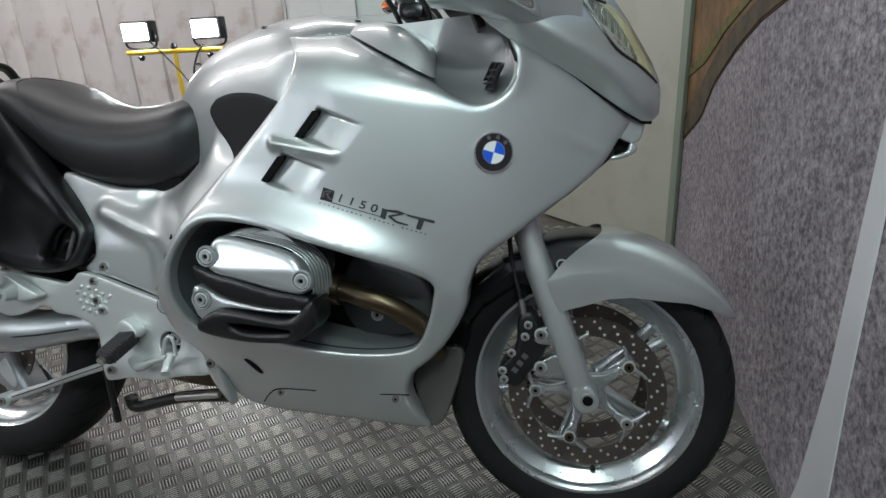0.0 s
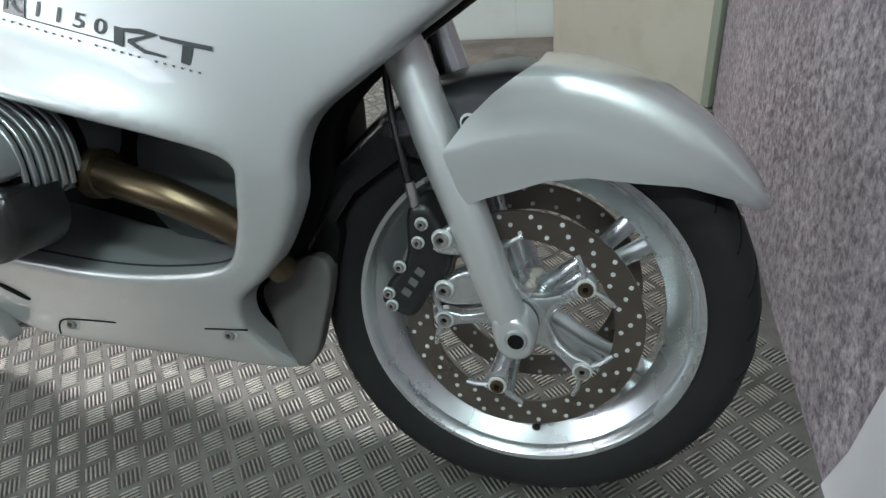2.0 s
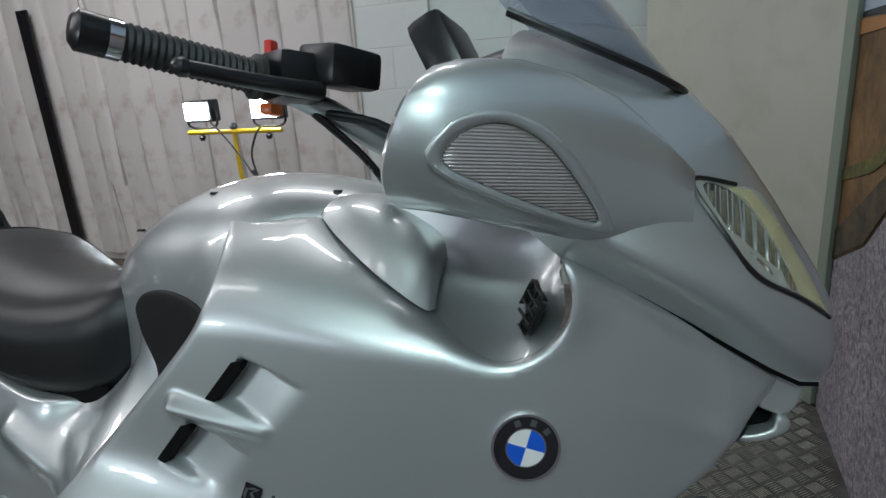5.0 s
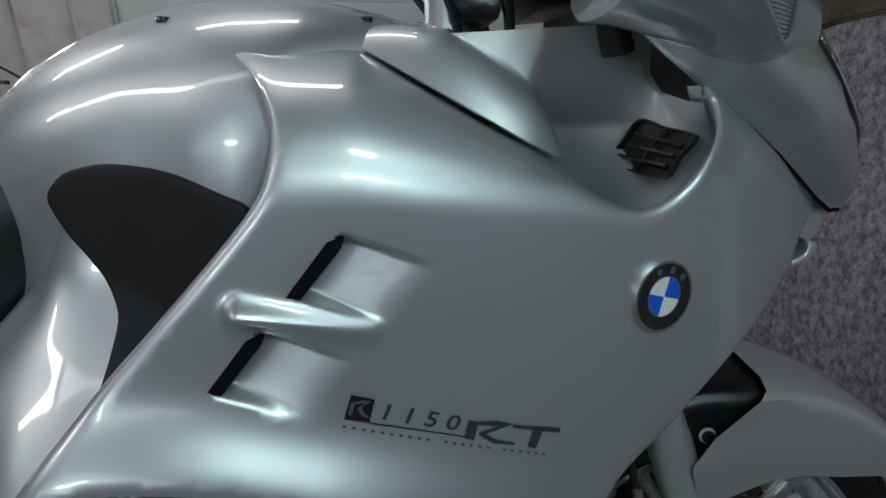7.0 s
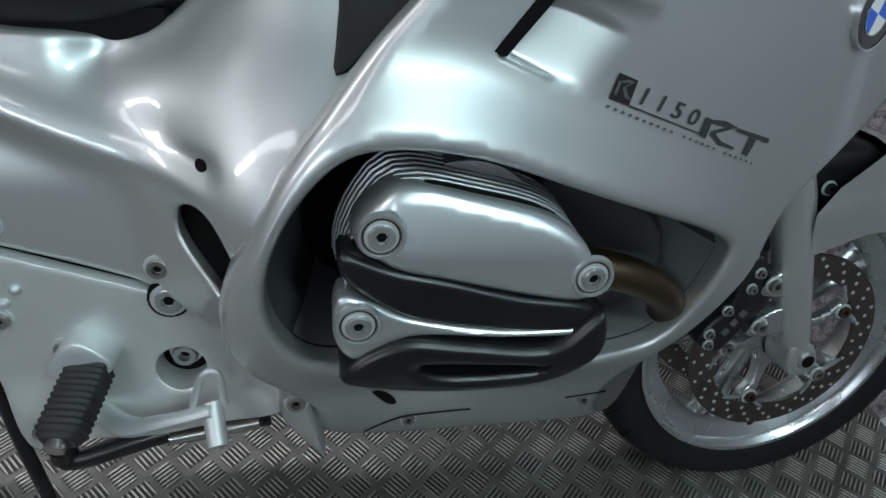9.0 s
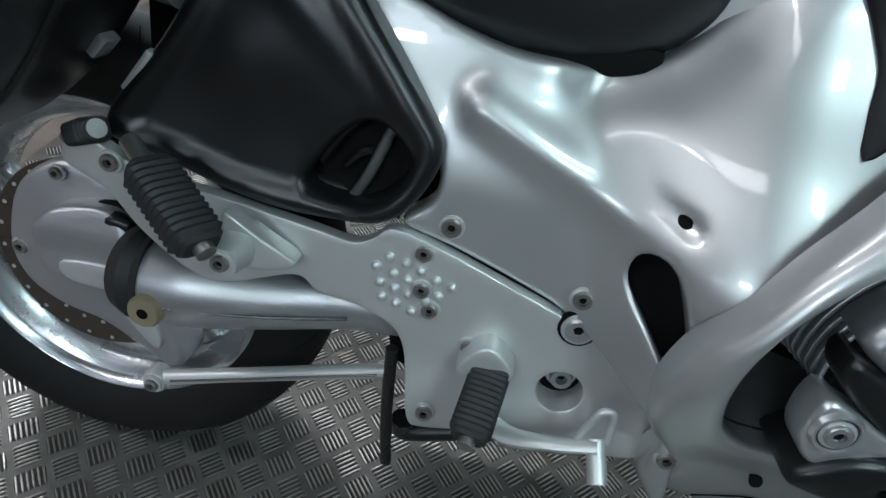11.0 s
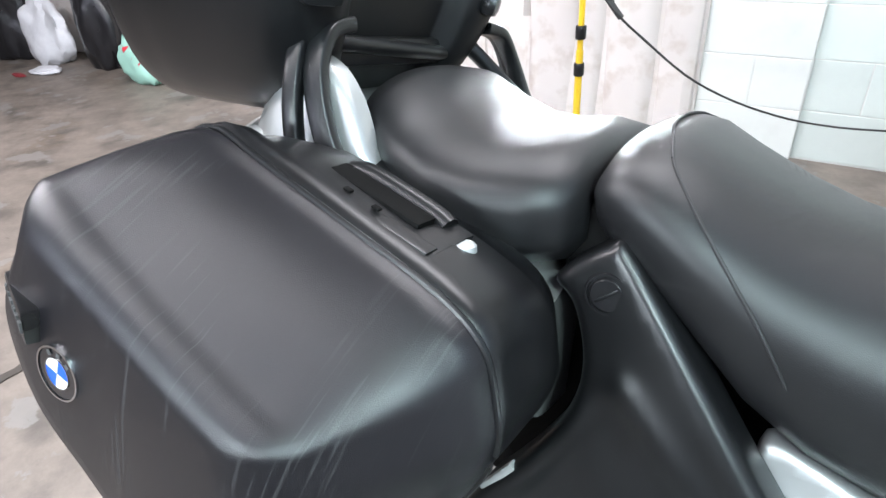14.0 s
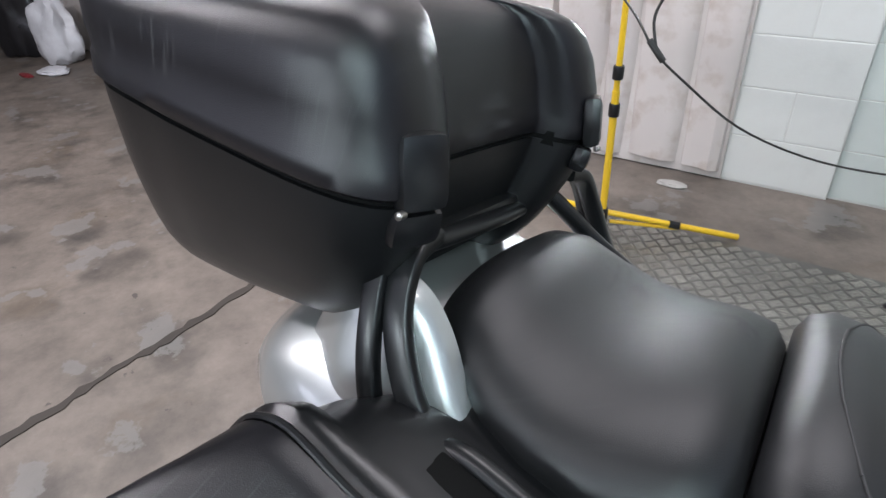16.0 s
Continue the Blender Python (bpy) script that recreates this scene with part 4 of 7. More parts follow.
def stripe(name, pts, parent, mat=None):
    vs = [(a, fairing_y(a, b) - 0.0016, b) for a, b in pts]
    return raw(name, vs, [tuple(range(len(vs)))], mat or DECAL, parent, smooth=False)


stripe("emblem_box", [(-0.468, 0.741), (-0.4483, 0.7345), (-0.4536, 0.7137), (-0.4745, 0.7198)], bike, BADGEBLACK)


def stroke(name, pts, lift=0.0014, mat=None):
    """A flat printed shape with a curved outline on the fairing."""
    vs = [(a, fairing_y(a, b) - lift, b) for a, b in pts]
    bm = bmesh.new()
    f = bm.faces.new([bm.verts.new(v) for v in vs])
    bmesh.ops.triangulate(bm, faces=[f])
    return part(name, bm, mat or DECAL, bike, smooth=False)


stroke("emblem_stroke", [(-0.468, 0.7351), (-0.4648, 0.734), (-0.4681, 0.7227), (-0.4712, 0.724)], 0.0024, PIPING)
stroke("emblem_stroke", [(-0.4648, 0.7346), (-0.4578, 0.7355), (-0.451, 0.7332), (-0.4595, 0.7295), (-0.4573, 0.7236), (-0.4534, 0.7196), (-0.4543, 0.7184), (-0.4598, 0.7209), (-0.4635, 0.7288), (-0.4563, 0.7327), (-0.4645, 0.7326)], 0.0024, PIPING)
stroke("model_letter_stem", [(-0.3651, 0.7029), (-0.356, 0.6999), (-0.36, 0.6822), (-0.3688, 0.6862)])
stroke("model_letter_sweep", [(-0.3566, 0.7002), (-0.3398, 0.6985), (-0.3226, 0.6919), (-0.3339, 0.6897), (-0.3487, 0.6867), (-0.3392, 0.6791), (-0.3199, 0.6723), (-0.3208, 0.6701), (-0.341, 0.6756), (-0.3552, 0.6866), (-0.3543, 0.6897), (-0.3359, 0.6924), (-0.3566, 0.6965)])
stroke("model_letter_bar", [(-0.3235, 0.6916), (-0.274, 0.6788), (-0.274, 0.6739), (-0.2947, 0.6795), (-0.3225, 0.6881)])
stroke("model_letter_post", [(-0.3022, 0.6815), (-0.2923, 0.6790), (-0.2987, 0.662), (-0.3069, 0.6652)], 0.0013)
stripe("underline", [(-0.4536, 0.7146), (-0.367, 0.6877), (-0.367, 0.6864), (-0.4536, 0.7130)], bike)
for i in range(24):
    if i in (10, 17):
        continue
    a, b = -0.4757 + i * 0.0080, 0.7150 - i * 0.00256
    stripe("small_print_bar", [(a, b), (a + 0.0028, b - 0.0009), (a + 0.0026, b - 0.0030), (a - 0.0002, b - 0.0021)], bike, PIPING)


# tank and upper deck, lofted across the machine
def tank_ring(x, w, zt, zs, zb, n=14):
    half = []
    for i in range(n + 1):
        t = i / n * math.pi / 2
        half.append((w * math.sin(t) ** 0.9, zs + (zt - zs) * max(0, math.cos(t)) ** 0.75))
    half += [(w * 0.985, zs - 0.03), (w * 0.95, (zs + zb) / 2), (w * 0.93, zb)]
    return [(x, -a, b) for a, b in reversed(half)] + [(x, a, b) for a, b in half[1:]]


TANK = [(-0.905, 0.045, 0.925, 0.86, 0.78), (-0.885, 0.066, 0.945, 0.86, 0.77), (-0.85, 0.092, 0.985, 0.875, 0.74), (-0.80, 0.119, 1.022, 0.885, 0.72),
        (-0.74, 0.144, 1.052, 0.89, 0.70), (-0.68, 0.156, 1.073, 0.895, 0.70), (-0.62, 0.172, 1.085, 0.90, 0.70), (-0.58, 0.188, 1.088, 0.905, 0.72),
        (-0.555, 0.188, 1.088, 0.910, 0.76), (-0.535, 0.184, 1.087, 0.93, 0.86), (-0.51, 0.165, 1.085, 0.96, 0.90), (-0.48, 0.140, 1.080, 0.985, 0.94),
        (-0.44, 0.118, 1.072, 1.00, 0.95), (-0.40, 0.105, 1.058, 1.00, 0.95), (-0.37, 0.100, 1.040, 0.99, 0.95)]
loft("fuel_tank", [tank_ring(*t) for t in TANK], SILVER, bike, "silver fuel tank cover with smooth shoulders", closed=False, angle=60)
for p in ((-0.651, -0.095, 1.060), (-0.456, -0.085, 1.064), (-0.83, -0.06, 1.000)):
    lathe("tank_screw", [(0.001, -0.002), (0.006, -0.002), (0.007, -0.006)], p, SATIN, bike, n=12, axis="z")
# knee pad
PAD = [(-0.560, 0.886), (-0.594, 0.903), (-0.640, 0.918), (-0.689, 0.923), (-0.722, 0.919), (-0.745, 0.909), (-0.760, 0.888), (-0.748, 0.863), (-0.723, 0.831), (-0.708, 0.809), (-0.697, 0.786), (-0.695, 0.771), (-0.698, 0.743), (-0.696, 0.718), (-0.640, 0.766), (-0.600, 0.818), (-0.570, 0.855)]


def tank_side(x, z):
    w = np.interp(x, [t[0] for t in TANK], [t[1] for t in TANK])
    k = max(0.0, (z - 0.895) / 0.19)
    return -w * math.sqrt(max(0.05, 1 - k * k))




# rear body panel under the seat, running up to the tank
SEAT_EDGE = ((-0.797, 0.850), (-0.800, 0.825), (-0.812, 0.792), (-0.848, 0.748), (-0.900, 0.722))
def tail_y(x, z):
    h = 0.150 + 0.035 * smoothstep(0.76, 0.60, z)
    h += 0.030 * smoothstep(-0.86, -0.72, x) * smoothstep(0.45, 0.60, z)
    h += 0.030 * smoothstep(0.42, 0.31, z) * smoothstep(-0.80, -0.70, x)
    k, t = ridge(x, z, (-1.0, 0.687), (-0.800, 0.604), 0.020)
    h += 0.019 * k * (1 - 0.85 * t * t)
    h -= 0.036 * smoothstep(0.69, 0.86, z) * smoothstep(-0.92, -0.78, x)
    h -= 0.028 * max(ridge(x, z, a, b, 0.030)[0] for a, b in zip(SEAT_EDGE, SEAT_EDGE[1:]))
    h += 0.075 * smoothstep(-0.90, -0.755, x) * smoothstep(0.28, 0.48, z) * smoothstep(0.82, 0.58, z)
    k, t = ridge(x, z, (-0.850, 0.650), (-0.808, 0.639), 0.008)
    h -= 0.008 * k * t
    return -h


TAIL = [(-1.118, 0.765), (-1.115, 0.705), (-1.062, 0.665), (-1.030, 0.625), (-1.030, 0.590), (-1.056, 0.560), (-1.002, 0.545), (-0.922, 0.519), (-0.842, 0.487), (-0.789, 0.449),
        (-0.759, 0.412), (-0.757, 0.345), (-0.715, 0.290), (-0.712, 0.302), (-0.733, 0.40), (-0.770, 0.49), (-0.768, 0.58), (-0.715, 0.655), (-0.645, 0.73), (-0.590, 0.78), (-0.605, 0.84), (-0.72, 0.875), (-0.775, 0.872), (-0.794, 0.848), (-0.797, 0.825), (-0.808, 0.793), (-0.846, 0.750), (-0.888, 0.730), (-0.936, 0.732), (-0.988, 0.734), (-1.04, 0.746), (-1.08, 0.760)]
panel("knee_pad", PAD, lambda x, z: min(tank_side(x, z), tail_y(x, z)) - 0.007, PADRUBBER, bike, "black rubber knee pad", roll=0.005, skirt=0.03)
SCOOP = [(-0.838, 0.575), (-0.836, 0.597), (-0.822, 0.606), (-0.804, 0.594), (-0.784, 0.552), (-0.764, 0.495), (-0.748, 0.448), (-0.776, 0.492), (-0.806, 0.530), (-0.828, 0.555)]
panel("rear_side_panel", TAIL, tail_y, SILVER, bike, "silver side panel below the seat", [SCOOP], 0.008, 0.02, 0.007, hole_skirt=0.03)
# near-black floor puts the shade of the scoop into its colour
panel("scoop_shade", SCOOP, lambda x, z: tail_y(x, z) + 0.022, VOID, bike, roll=0.002, skirt=0.005)
# black disc set slightly proud paints the shade of the drain hole
panel("drain_hole_shade", [(0.006 * math.cos(t) - 0.8125, 0.0052 * math.sin(t) + 0.6405) for t in np.linspace(0, 2 * math.pi, 10, endpoint=False)], lambda x, z: tail_y(x, z) - 0.0015, VOID, bike, roll=0.001, skirt=0.006, step=0.003)
for a, b in ((-1.006, 0.568), (-0.866, 0.528), (-0.740, 0.385)):
    bolt((a, tail_y(a, b), b), 0.010, bike)

# footrest plate with its studs
PLATE_Y = -0.193
OUT = [(-1.369, 0.592), (-1.32, 0.574), (-1.278, 0.561), (-1.223, 0.552), (-1.169, 0.542), (-1.139, 0.537), (-1.100, 0.531), (-1.079, 0.541), (-1.061, 0.556), (-1.014, 0.546), (-0.947, 0.524), (-0.876, 0.500), (-0.838, 0.485), (-0.794, 0.452),
       (-0.758, 0.412), (-0.748, 0.372), (-0.763, 0.349), (-0.823, 0.342), (-0.889, 0.330), (-0.951, 0.331), (-0.992, 0.323), (-1.012, 0.330), (-1.028, 0.407), (-1.046, 0.441), (-1.086, 0.458), (-1.130, 0.464), (-1.154, 0.480), (-1.218, 0.458), (-1.257, 0.460),
       (-1.309, 0.500), (-1.343, 0.539), (-1.385, 0.561)]
panel("footrest_plate", OUT, lambda x, z: PLATE_Y - 0.02 * smoothstep(-1.1, -1.35, x) - 0.012 * smoothstep(0.42, 0.34, z), PLATEMETAL, bike,
      "satin aluminium footrest plate with studs", [oval2 for oval2 in ([(-0.857 + 0.025 * math.cos(t), 0.409 + 0.025 * math.sin(t)) for t in np.linspace(0, 2 * math.pi, 12, endpoint=False)],)], 0.0016, 0.014, 0.007, hole_skirt=0.05, angle=35)
lathe("recess_floor", [(0.001, 0.03), (0.026, 0.03), (0.026, 0.034)], (-0.858, PLATE_Y, 0.409), VOID, bike, n=20)
bolt((-0.856, PLATE_Y + 0.024, 0.414), 0.013, bike, ALLOY, deep=0.012)
for a, b in ((-1.060, 0.525), (-1.072, 0.512), (-1.042, 0.522), (-1.054, 0.507), (-1.066, 0.494), (-1.026, 0.517), (-1.038, 0.503), (-1.050, 0.490), (-1.062, 0.477),
             (-1.010, 0.510), (-1.035, 0.487), (-1.046, 0.473), (-0.993, 0.506), (-1.005, 0.492), (-1.017, 0.483), (-1.029, 0.467)):
    lathe("stud", [(0.0005, -0.0048), (0.0032, -0.0042), (0.0052, -0.0022), (0.0058, 0.002)], (a, PLATE_Y, b), BLAST, bike, n=12)
for a, b in ((-1.027, 0.538), (-1.023, 0.496), (-1.011, 0.474), (-0.963, 0.440)):
    bolt((a, PLATE_Y - 0.001, b), 0.0085, bike)
bolt((-0.994, PLATE_Y - 0.013, 0.347), 0.0095, bike)
# black disc on the plate paints the shade of the recess round the bolt
lathe("bolt_recess_shade", [(0.001, -0.001), (0.020, -0.001), (0.022, 0.003)], (-0.860, PLATE_Y - 0.001, 0.492), VOID, bike, n=20)
bolt((-0.860, PLATE_Y - 0.002, 0.492), 0.0135, bike, ALLOY, deep=0.005)
bolt((-1.334, PLATE_Y - 0.022, 0.571), 0.009, bike)


def footpeg(a, b, w, h, name="footpeg"):
    """A ribbed rubber footrest from a to b."""
    a, b = Vector(a), Vector(b)
    d = (b - a).normalized()
    up = Vector((0, 0, 1)) - d * d.z
    up.normalize()
    side = d.cross(up)
    peg = new(name)
    peg.parent = bike
    n = 26
    rings = []
    for i in range(n + 1):
        t = i / n
        k = (1.0 if i % 2 else 0.90) * (1 - 0.25 * max(0, abs(t - 0.5) * 2 - 0.8) * 5)
        rings.append(oval(a + (b - a) * t, up, side, h * k, w * k, 4, 20))
    loft("rubber_sleeve", rings, GRIP, peg, "ribbed black rubber sleeve", angle=20)
    tube("peg_core", [a - d * 0.03, b + d * 0.008], 0.009, BOLT, peg, smooth_pts=1)
    return peg


footpeg((-0.934, -0.205, 0.430), (-0.946, -0.282, 0.398), 0.0215, 0.0165)
panel("peg_clamp", [(-0.972, 0.432), (-0.945, 0.464), (-0.912, 0.438), (-0.925, 0.420), (-0.960, 0.420)], lambda x, z: -0.222, BLAST, bike, "bright footrest clamp", roll=0.004, skirt=0.025)
footpeg((-1.280, -0.245, 0.592), (-1.205, -0.290, 0.550), 0.024, 0.017)
bolt((-1.206, -0.255, 0.515), 0.009, bike)
loft("peg_bracket", [oval((-1.205, -0.225, 0.520), (1, 0, 0), (0, 0, 1), 0.022, 0.022, 3, 16), oval((-1.205, -0.255, 0.515), (1, 0, 0), (0, 0, 1), 0.014, 0.014, 3, 16)], BLAST, bike, "cast aluminium peg bracket")
panel("peg_web", [(-1.213, 0.555), (-1.18, 0.532), (-1.147, 0.503), (-1.198, 0.499), (-1.214, 0.53)], lambda x, z: -0.234 + 0.3 * max(0, x + 1.2), PLATEMETAL, bike, roll=0.003, skirt=0.02)
# brake pedal and its toe piece
tube("brake_pedal", [(-0.940, -0.205, 0.372), (-0.905, -0.230, 0.366), (-0.86, -0.248, 0.386), (-0.818, -0.255, 0.402)], [0.012, 0.013, 0.010, 0.009], BLAST, bike, "aluminium brake pedal", flat=0.7)
tube("toe_piece", [(-0.820, -0.245, 0.402), (-0.812, -0.276, 0.374)], 0.010, BLAST, bike, smooth_pts=1)
tube("pedal_loop", [(-0.838, -0.246, 0.398), (-0.826, -0.246, 0.436), (-0.812, -0.246, 0.438), (-0.808, -0.246, 0.402)], 0.004, BLAST, bike)
# stands and springs below
tube("side_stand", [(-0.78, -0.10, 0.262), (-0.90, -0.11, 0.252), (-1.01, -0.12, 0.225), (-1.02, -0.125, 0.250)], [0.016, 0.014, 0.013, 0.016], SATIN, bike, "black folded centre stand")
tube("stand_spring", [(-0.895, -0.135, 0.262), (-0.79, -0.13, 0.275)], 0.009, BOLT, bike, n=10, smooth_pts=1)
tube("brake_hose_lever", [(-1.045, -0.17, 0.395), (-1.040, -0.165, 0.30), (-1.030, -0.16, 0.205)], 0.0075, SATIN, bike)
tube("exhaust_link", [(-0.94, -0.10, 0.33), (-0.80, -0.11, 0.32), (-0.70, -0.10, 0.33)], 0.035, BROWNPIPE, bike, "heat tinted exhaust under the gearbox")
# near-black blocks fill the body, the shade in there put into their colour
block("gearbox", (-0.88, 0.0, 0.46), (0.36, 0.26, 0.26), VOID, bike, "near-black block for the shaded gearbox", 0.03)
block("frame_shade_block", (-1.20, 0.0, 0.70), (0.36, 0.16, 0.26), VOID, bike, "near-black block for the shaded frame", 0.03)

# black cover ahead of the case
COVER = [(-1.353, 0.598), (-1.296, 0.690), (-1.265, 0.750), (-1.262, 0.796), (-1.278, 0.840), (-1.298, 0.862), (-1.253, 0.902), (-1.240, 0.900), (-1.185, 0.838), (-1.117, 0.757),
         (-1.046, 0.676), (-1.026, 0.642), (-1.040, 0.598), (-1.070, 0.566), (-1.128, 0.554), (-1.200, 0.556), (-1.284, 0.575)]
cover_curve = rounded(COVER, 4)


def cover_y(x, z):
    h = 0.200 - 0.13 * (z - 0.60)
    k = smoothstep(-1.16, -1.06, x + 0.55 * (z - 0.60))
    h += 0.012 * k
    d = math.hypot(x + 1.205, z - 0.70)
    inward = near(cover_curve, x, z)
    k, t = ridge(x, z, (-1.222, 0.787), (-1.075, 0.668), 0.014)
    h += 0.006 * k * (1 - 0.6 * t)
    return -(h + 0.012 * math.exp(-(d / 0.055) ** 2) - 0.007 * smoothstep(0.017, 0.027, inward) * smoothstep(0.80, 0.70, z))


CHOLE = [(-1.152, 0.584), (-1.138, 0.616), (-1.110, 0.650), (-1.084, 0.656), (-1.056, 0.632), (-1.060, 0.606), (-1.088, 0.580), (-1.122, 0.575)]
panel("rear_side_cover", COVER, cover_y, PLASTIC, bike, "black plastic side cover with round fastener", [CHOLE], 0.012, 0.03, 0.008, hole_skirt=0.05)
panel("cover_recess", CHOLE, lambda x, z: cover_y(x, z) + 0.035, VOID, bike, roll=0.002, skirt=0.004)
for a, b in (((-1.145, 0.60), (-1.095, 0.66)), ((-1.12, 0.60), (-1.085, 0.62))):
    tube("hose", [(a[0], -0.165, a[1]), ((a[0] + b[0]) / 2, -0.172, (a[1] + b[1]) / 2 + 0.01), (b[0], -0.16, b[1])], 0.005, PLASTIC, bike, n=8)
tube("breather_hose", [(-1.108, -0.172, 0.572), (-1.094, -0.176, 0.602), (-1.078, -0.170, 0.650)], 0.0055, PIPING, bike, "grey hose behind the side cover", n=10)
lathe("fastener", [(0.001, -0.0016), (0.0130, -0.0018), (0.0142, -0.0006), (0.0147, 0.003), (0.0158, 0.003), (0.0164, -0.0012), (0.0178, -0.0012), (0.0190, 0.0012)], (-1.249, cover_y(-1.249, 0.861), 0.861), SATIN, bike, "round black slotted fastener", 28)
block("fastener_slot", (-1.249, cover_y(-1.249, 0.861) - 0.0016, 0.861), (0.022, 0.0016, 0.003), PLASTIC, bike, bevel=0.001, turn=pose(0, 0, 0, 0, -40, 0))
block("latch_tab", (-1.318, -0.185, 0.655), (0.008, 0.012, 0.050), BLAST, bike, "pale metal latch tab", 0.003, pose(0, 0, 0, 0, 35, 0))


# cylinder head with cover, fins and guard
head = new("cylinder_head")
head.parent = bike
CY = -0.318
lathe("cylinder", [(0.02, 0.0), (0.075, 0.0), (0.075, 0.16), (0.02, 0.16)], (-0.585, CY + 0.06, 0.585), ALLOY, head, n=32)
top = [(-0.692, 0.600), (-0.668, 0.645), (-0.641, 0.658), (-0.594, 0.651), (-0.525, 0.634), (-0.488, 0.602), (-0.482, 0.560), (-0.490, 0.535), (-0.545, 0.530), (-0.630, 0.540), (-0.690, 0.555)]
for k in range(7):
    s = 1.0 + 0.012 * k
    q = [((a + 0.585) * s - 0.585, (b - 0.59) * s + 0.59) for a, b in top]
    panel("cooling_fin", q, lambda x, z, k=k: CY + 0.022 + 0.0105 * k, ALLOY, head, roll=0.0015, skirt=0.0045, step=0.02)
# near-black core paints the shade between the fins
panel("fin_gap_shade", [((a + 0.585) * 0.97 - 0.585, (b - 0.59) * 0.97 + 0.59) for a, b in top], lambda x, z: CY + 0.012, VOID, head, roll=0.003, skirt=0.10, step=0.02)
panel("valve_cover", [(-0.690, 0.612), (-0.666, 0.648), (-0.641, 0.656), (-0.594, 0.648), (-0.525, 0.631), (-0.491, 0.603), (-0.485, 0.560), (-0.534, 0.562), (-0.614, 0.580), (-0.655, 0.590)],
      lambda x, z: CY - 0.014 + 0.5 * max(0, (z - 0.60)) ** 1.2 + 0.6 * max(0, -0.66 - x), COVERMETAL, head, "satin aluminium valve cover", roll=0.010, skirt=0.03, step=0.006)
panel("cover_band", [(-0.698, 0.606), (-0.655, 0.590), (-0.614, 0.581), (-0.545, 0.563), (-0.482, 0.553), (-0.486, 0.528), (-0.545, 0.528), (-0.630, 0.541), (-0.674, 0.563), (-0.697, 0.584)],
      lambda x, z: CY - 0.012, PLASTIC, head, "black band across the valve cover", roll=0.008, skirt=0.03, step=0.008)
panel("lower_cover", [(-0.700, 0.566), (-0.703, 0.527), (-0.683, 0.505), (-0.640, 0.527), (-0.560, 0.522), (-0.49, 0.522), (-0.49, 0.530), (-0.56, 0.530), (-0.640, 0.545), (-0.672, 0.560)],
      lambda x, z: CY - 0.012, COVERMETAL, head, "satin aluminium lower cover", roll=0.006, skirt=0.03, step=0.007)
panel("head_guard", [(-0.690, 0.505), (-0.648, 0.527), (-0.585, 0.520), (-0.516, 0.514), (-0.478, 0.546), (-0.468, 0.545), (-0.466, 0.505), (-0.512, 0.470), (-0.603, 0.464), (-0.692, 0.480)],
      lambda x, z: CY - 0.020 + 0.25 * max(0, 0.50 - z), PLASTIC, head, "black plastic crash guard", [[(-0.63, 0.500), (-0.54, 0.494), (-0.52, 0.487), (-0.60, 0.484)]], 0.010, 0.06, 0.007)
for a, b in ((-0.489, 0.583), (-0.668, 0.622), (-0.684, 0.543)):
    lathe("bolt_dish", [(0.001, -0.0146), (0.0150, -0.0146), (0.0165, -0.0125)], (a, CY, b), STEEL, head, n=24)
    lathe("bolt_rim", [(0.0150, -0.0140), (0.0160, -0.0165), (0.0180, -0.0165), (0.0200, -0.0120)], (a, CY, b), COVERMETAL, head, n=28)
    bolt((a, CY - 0.014, b), 0.0105, head, ALLOY, deep=0.005)
tube("exhaust_header", [(-0.50, -0.20, 0.545), (-0.44, -0.215, 0.535), (-0.37, -0.215, 0.515), (-0.31, -0.190, 0.470), (-0.29, -0.14, 0.40)], 0.021, BROWNPIPE, bike, "heat tinted exhaust header pipe")
lathe("header_collar", [(0.022, -0.014), (0.030, -0.010), (0.030, 0.010), (0.022, 0.014)], (-0.475, -0.205, 0.54), BROWNPIPE, bike, n=20, axis="x")
panel("oil_cooler_shroud", [(-0.46, 0.60), (-0.33, 0.565), (-0.30, 0.50), (-0.33, 0.44), (-0.45, 0.43), (-0.50, 0.50)], lambda x, z: -0.135 - 0.1 * (x + 0.4), INNER, bike, "grey engine casing inside the opening", roll=0.01, skirt=0.03, step=0.02)
for a, b in ((-0.415, 0.475), (-0.365, 0.470)):
    bolt((a, -0.14, b), 0.010, bike)
# near-black boxes stand for the engine parts and the shade round them
block("engine_shade_block", (-0.52, 0.0, 0.54), (0.40, 0.24, 0.26), VOID, bike, "near-black block for the shaded engine", 0.03)
block("engine_front_shade", (-0.30, 0.02, 0.45), (0.10, 0.16, 0.30), VOID, bike, "near-black block for the shade behind the front wheel", 0.02)
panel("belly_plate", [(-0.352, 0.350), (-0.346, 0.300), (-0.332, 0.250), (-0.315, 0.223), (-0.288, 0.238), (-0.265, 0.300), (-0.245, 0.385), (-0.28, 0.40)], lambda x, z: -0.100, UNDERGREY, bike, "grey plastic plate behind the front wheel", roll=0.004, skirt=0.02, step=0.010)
# sheets behind the wheel, coloured near-black for the shade inside
panel("belly_shade", [(-0.45, 0.24), (-0.33, 0.225), (-0.30, 0.26), (-0.255, 0.36), (-0.235, 0.44), (-0.30, 0.47), (-0.42, 0.44)], lambda x, z: -0.082, VOID, bike, "near-black sheet for the shaded inside of the belly pan", roll=0.004, skirt=0.02, step=0.015)
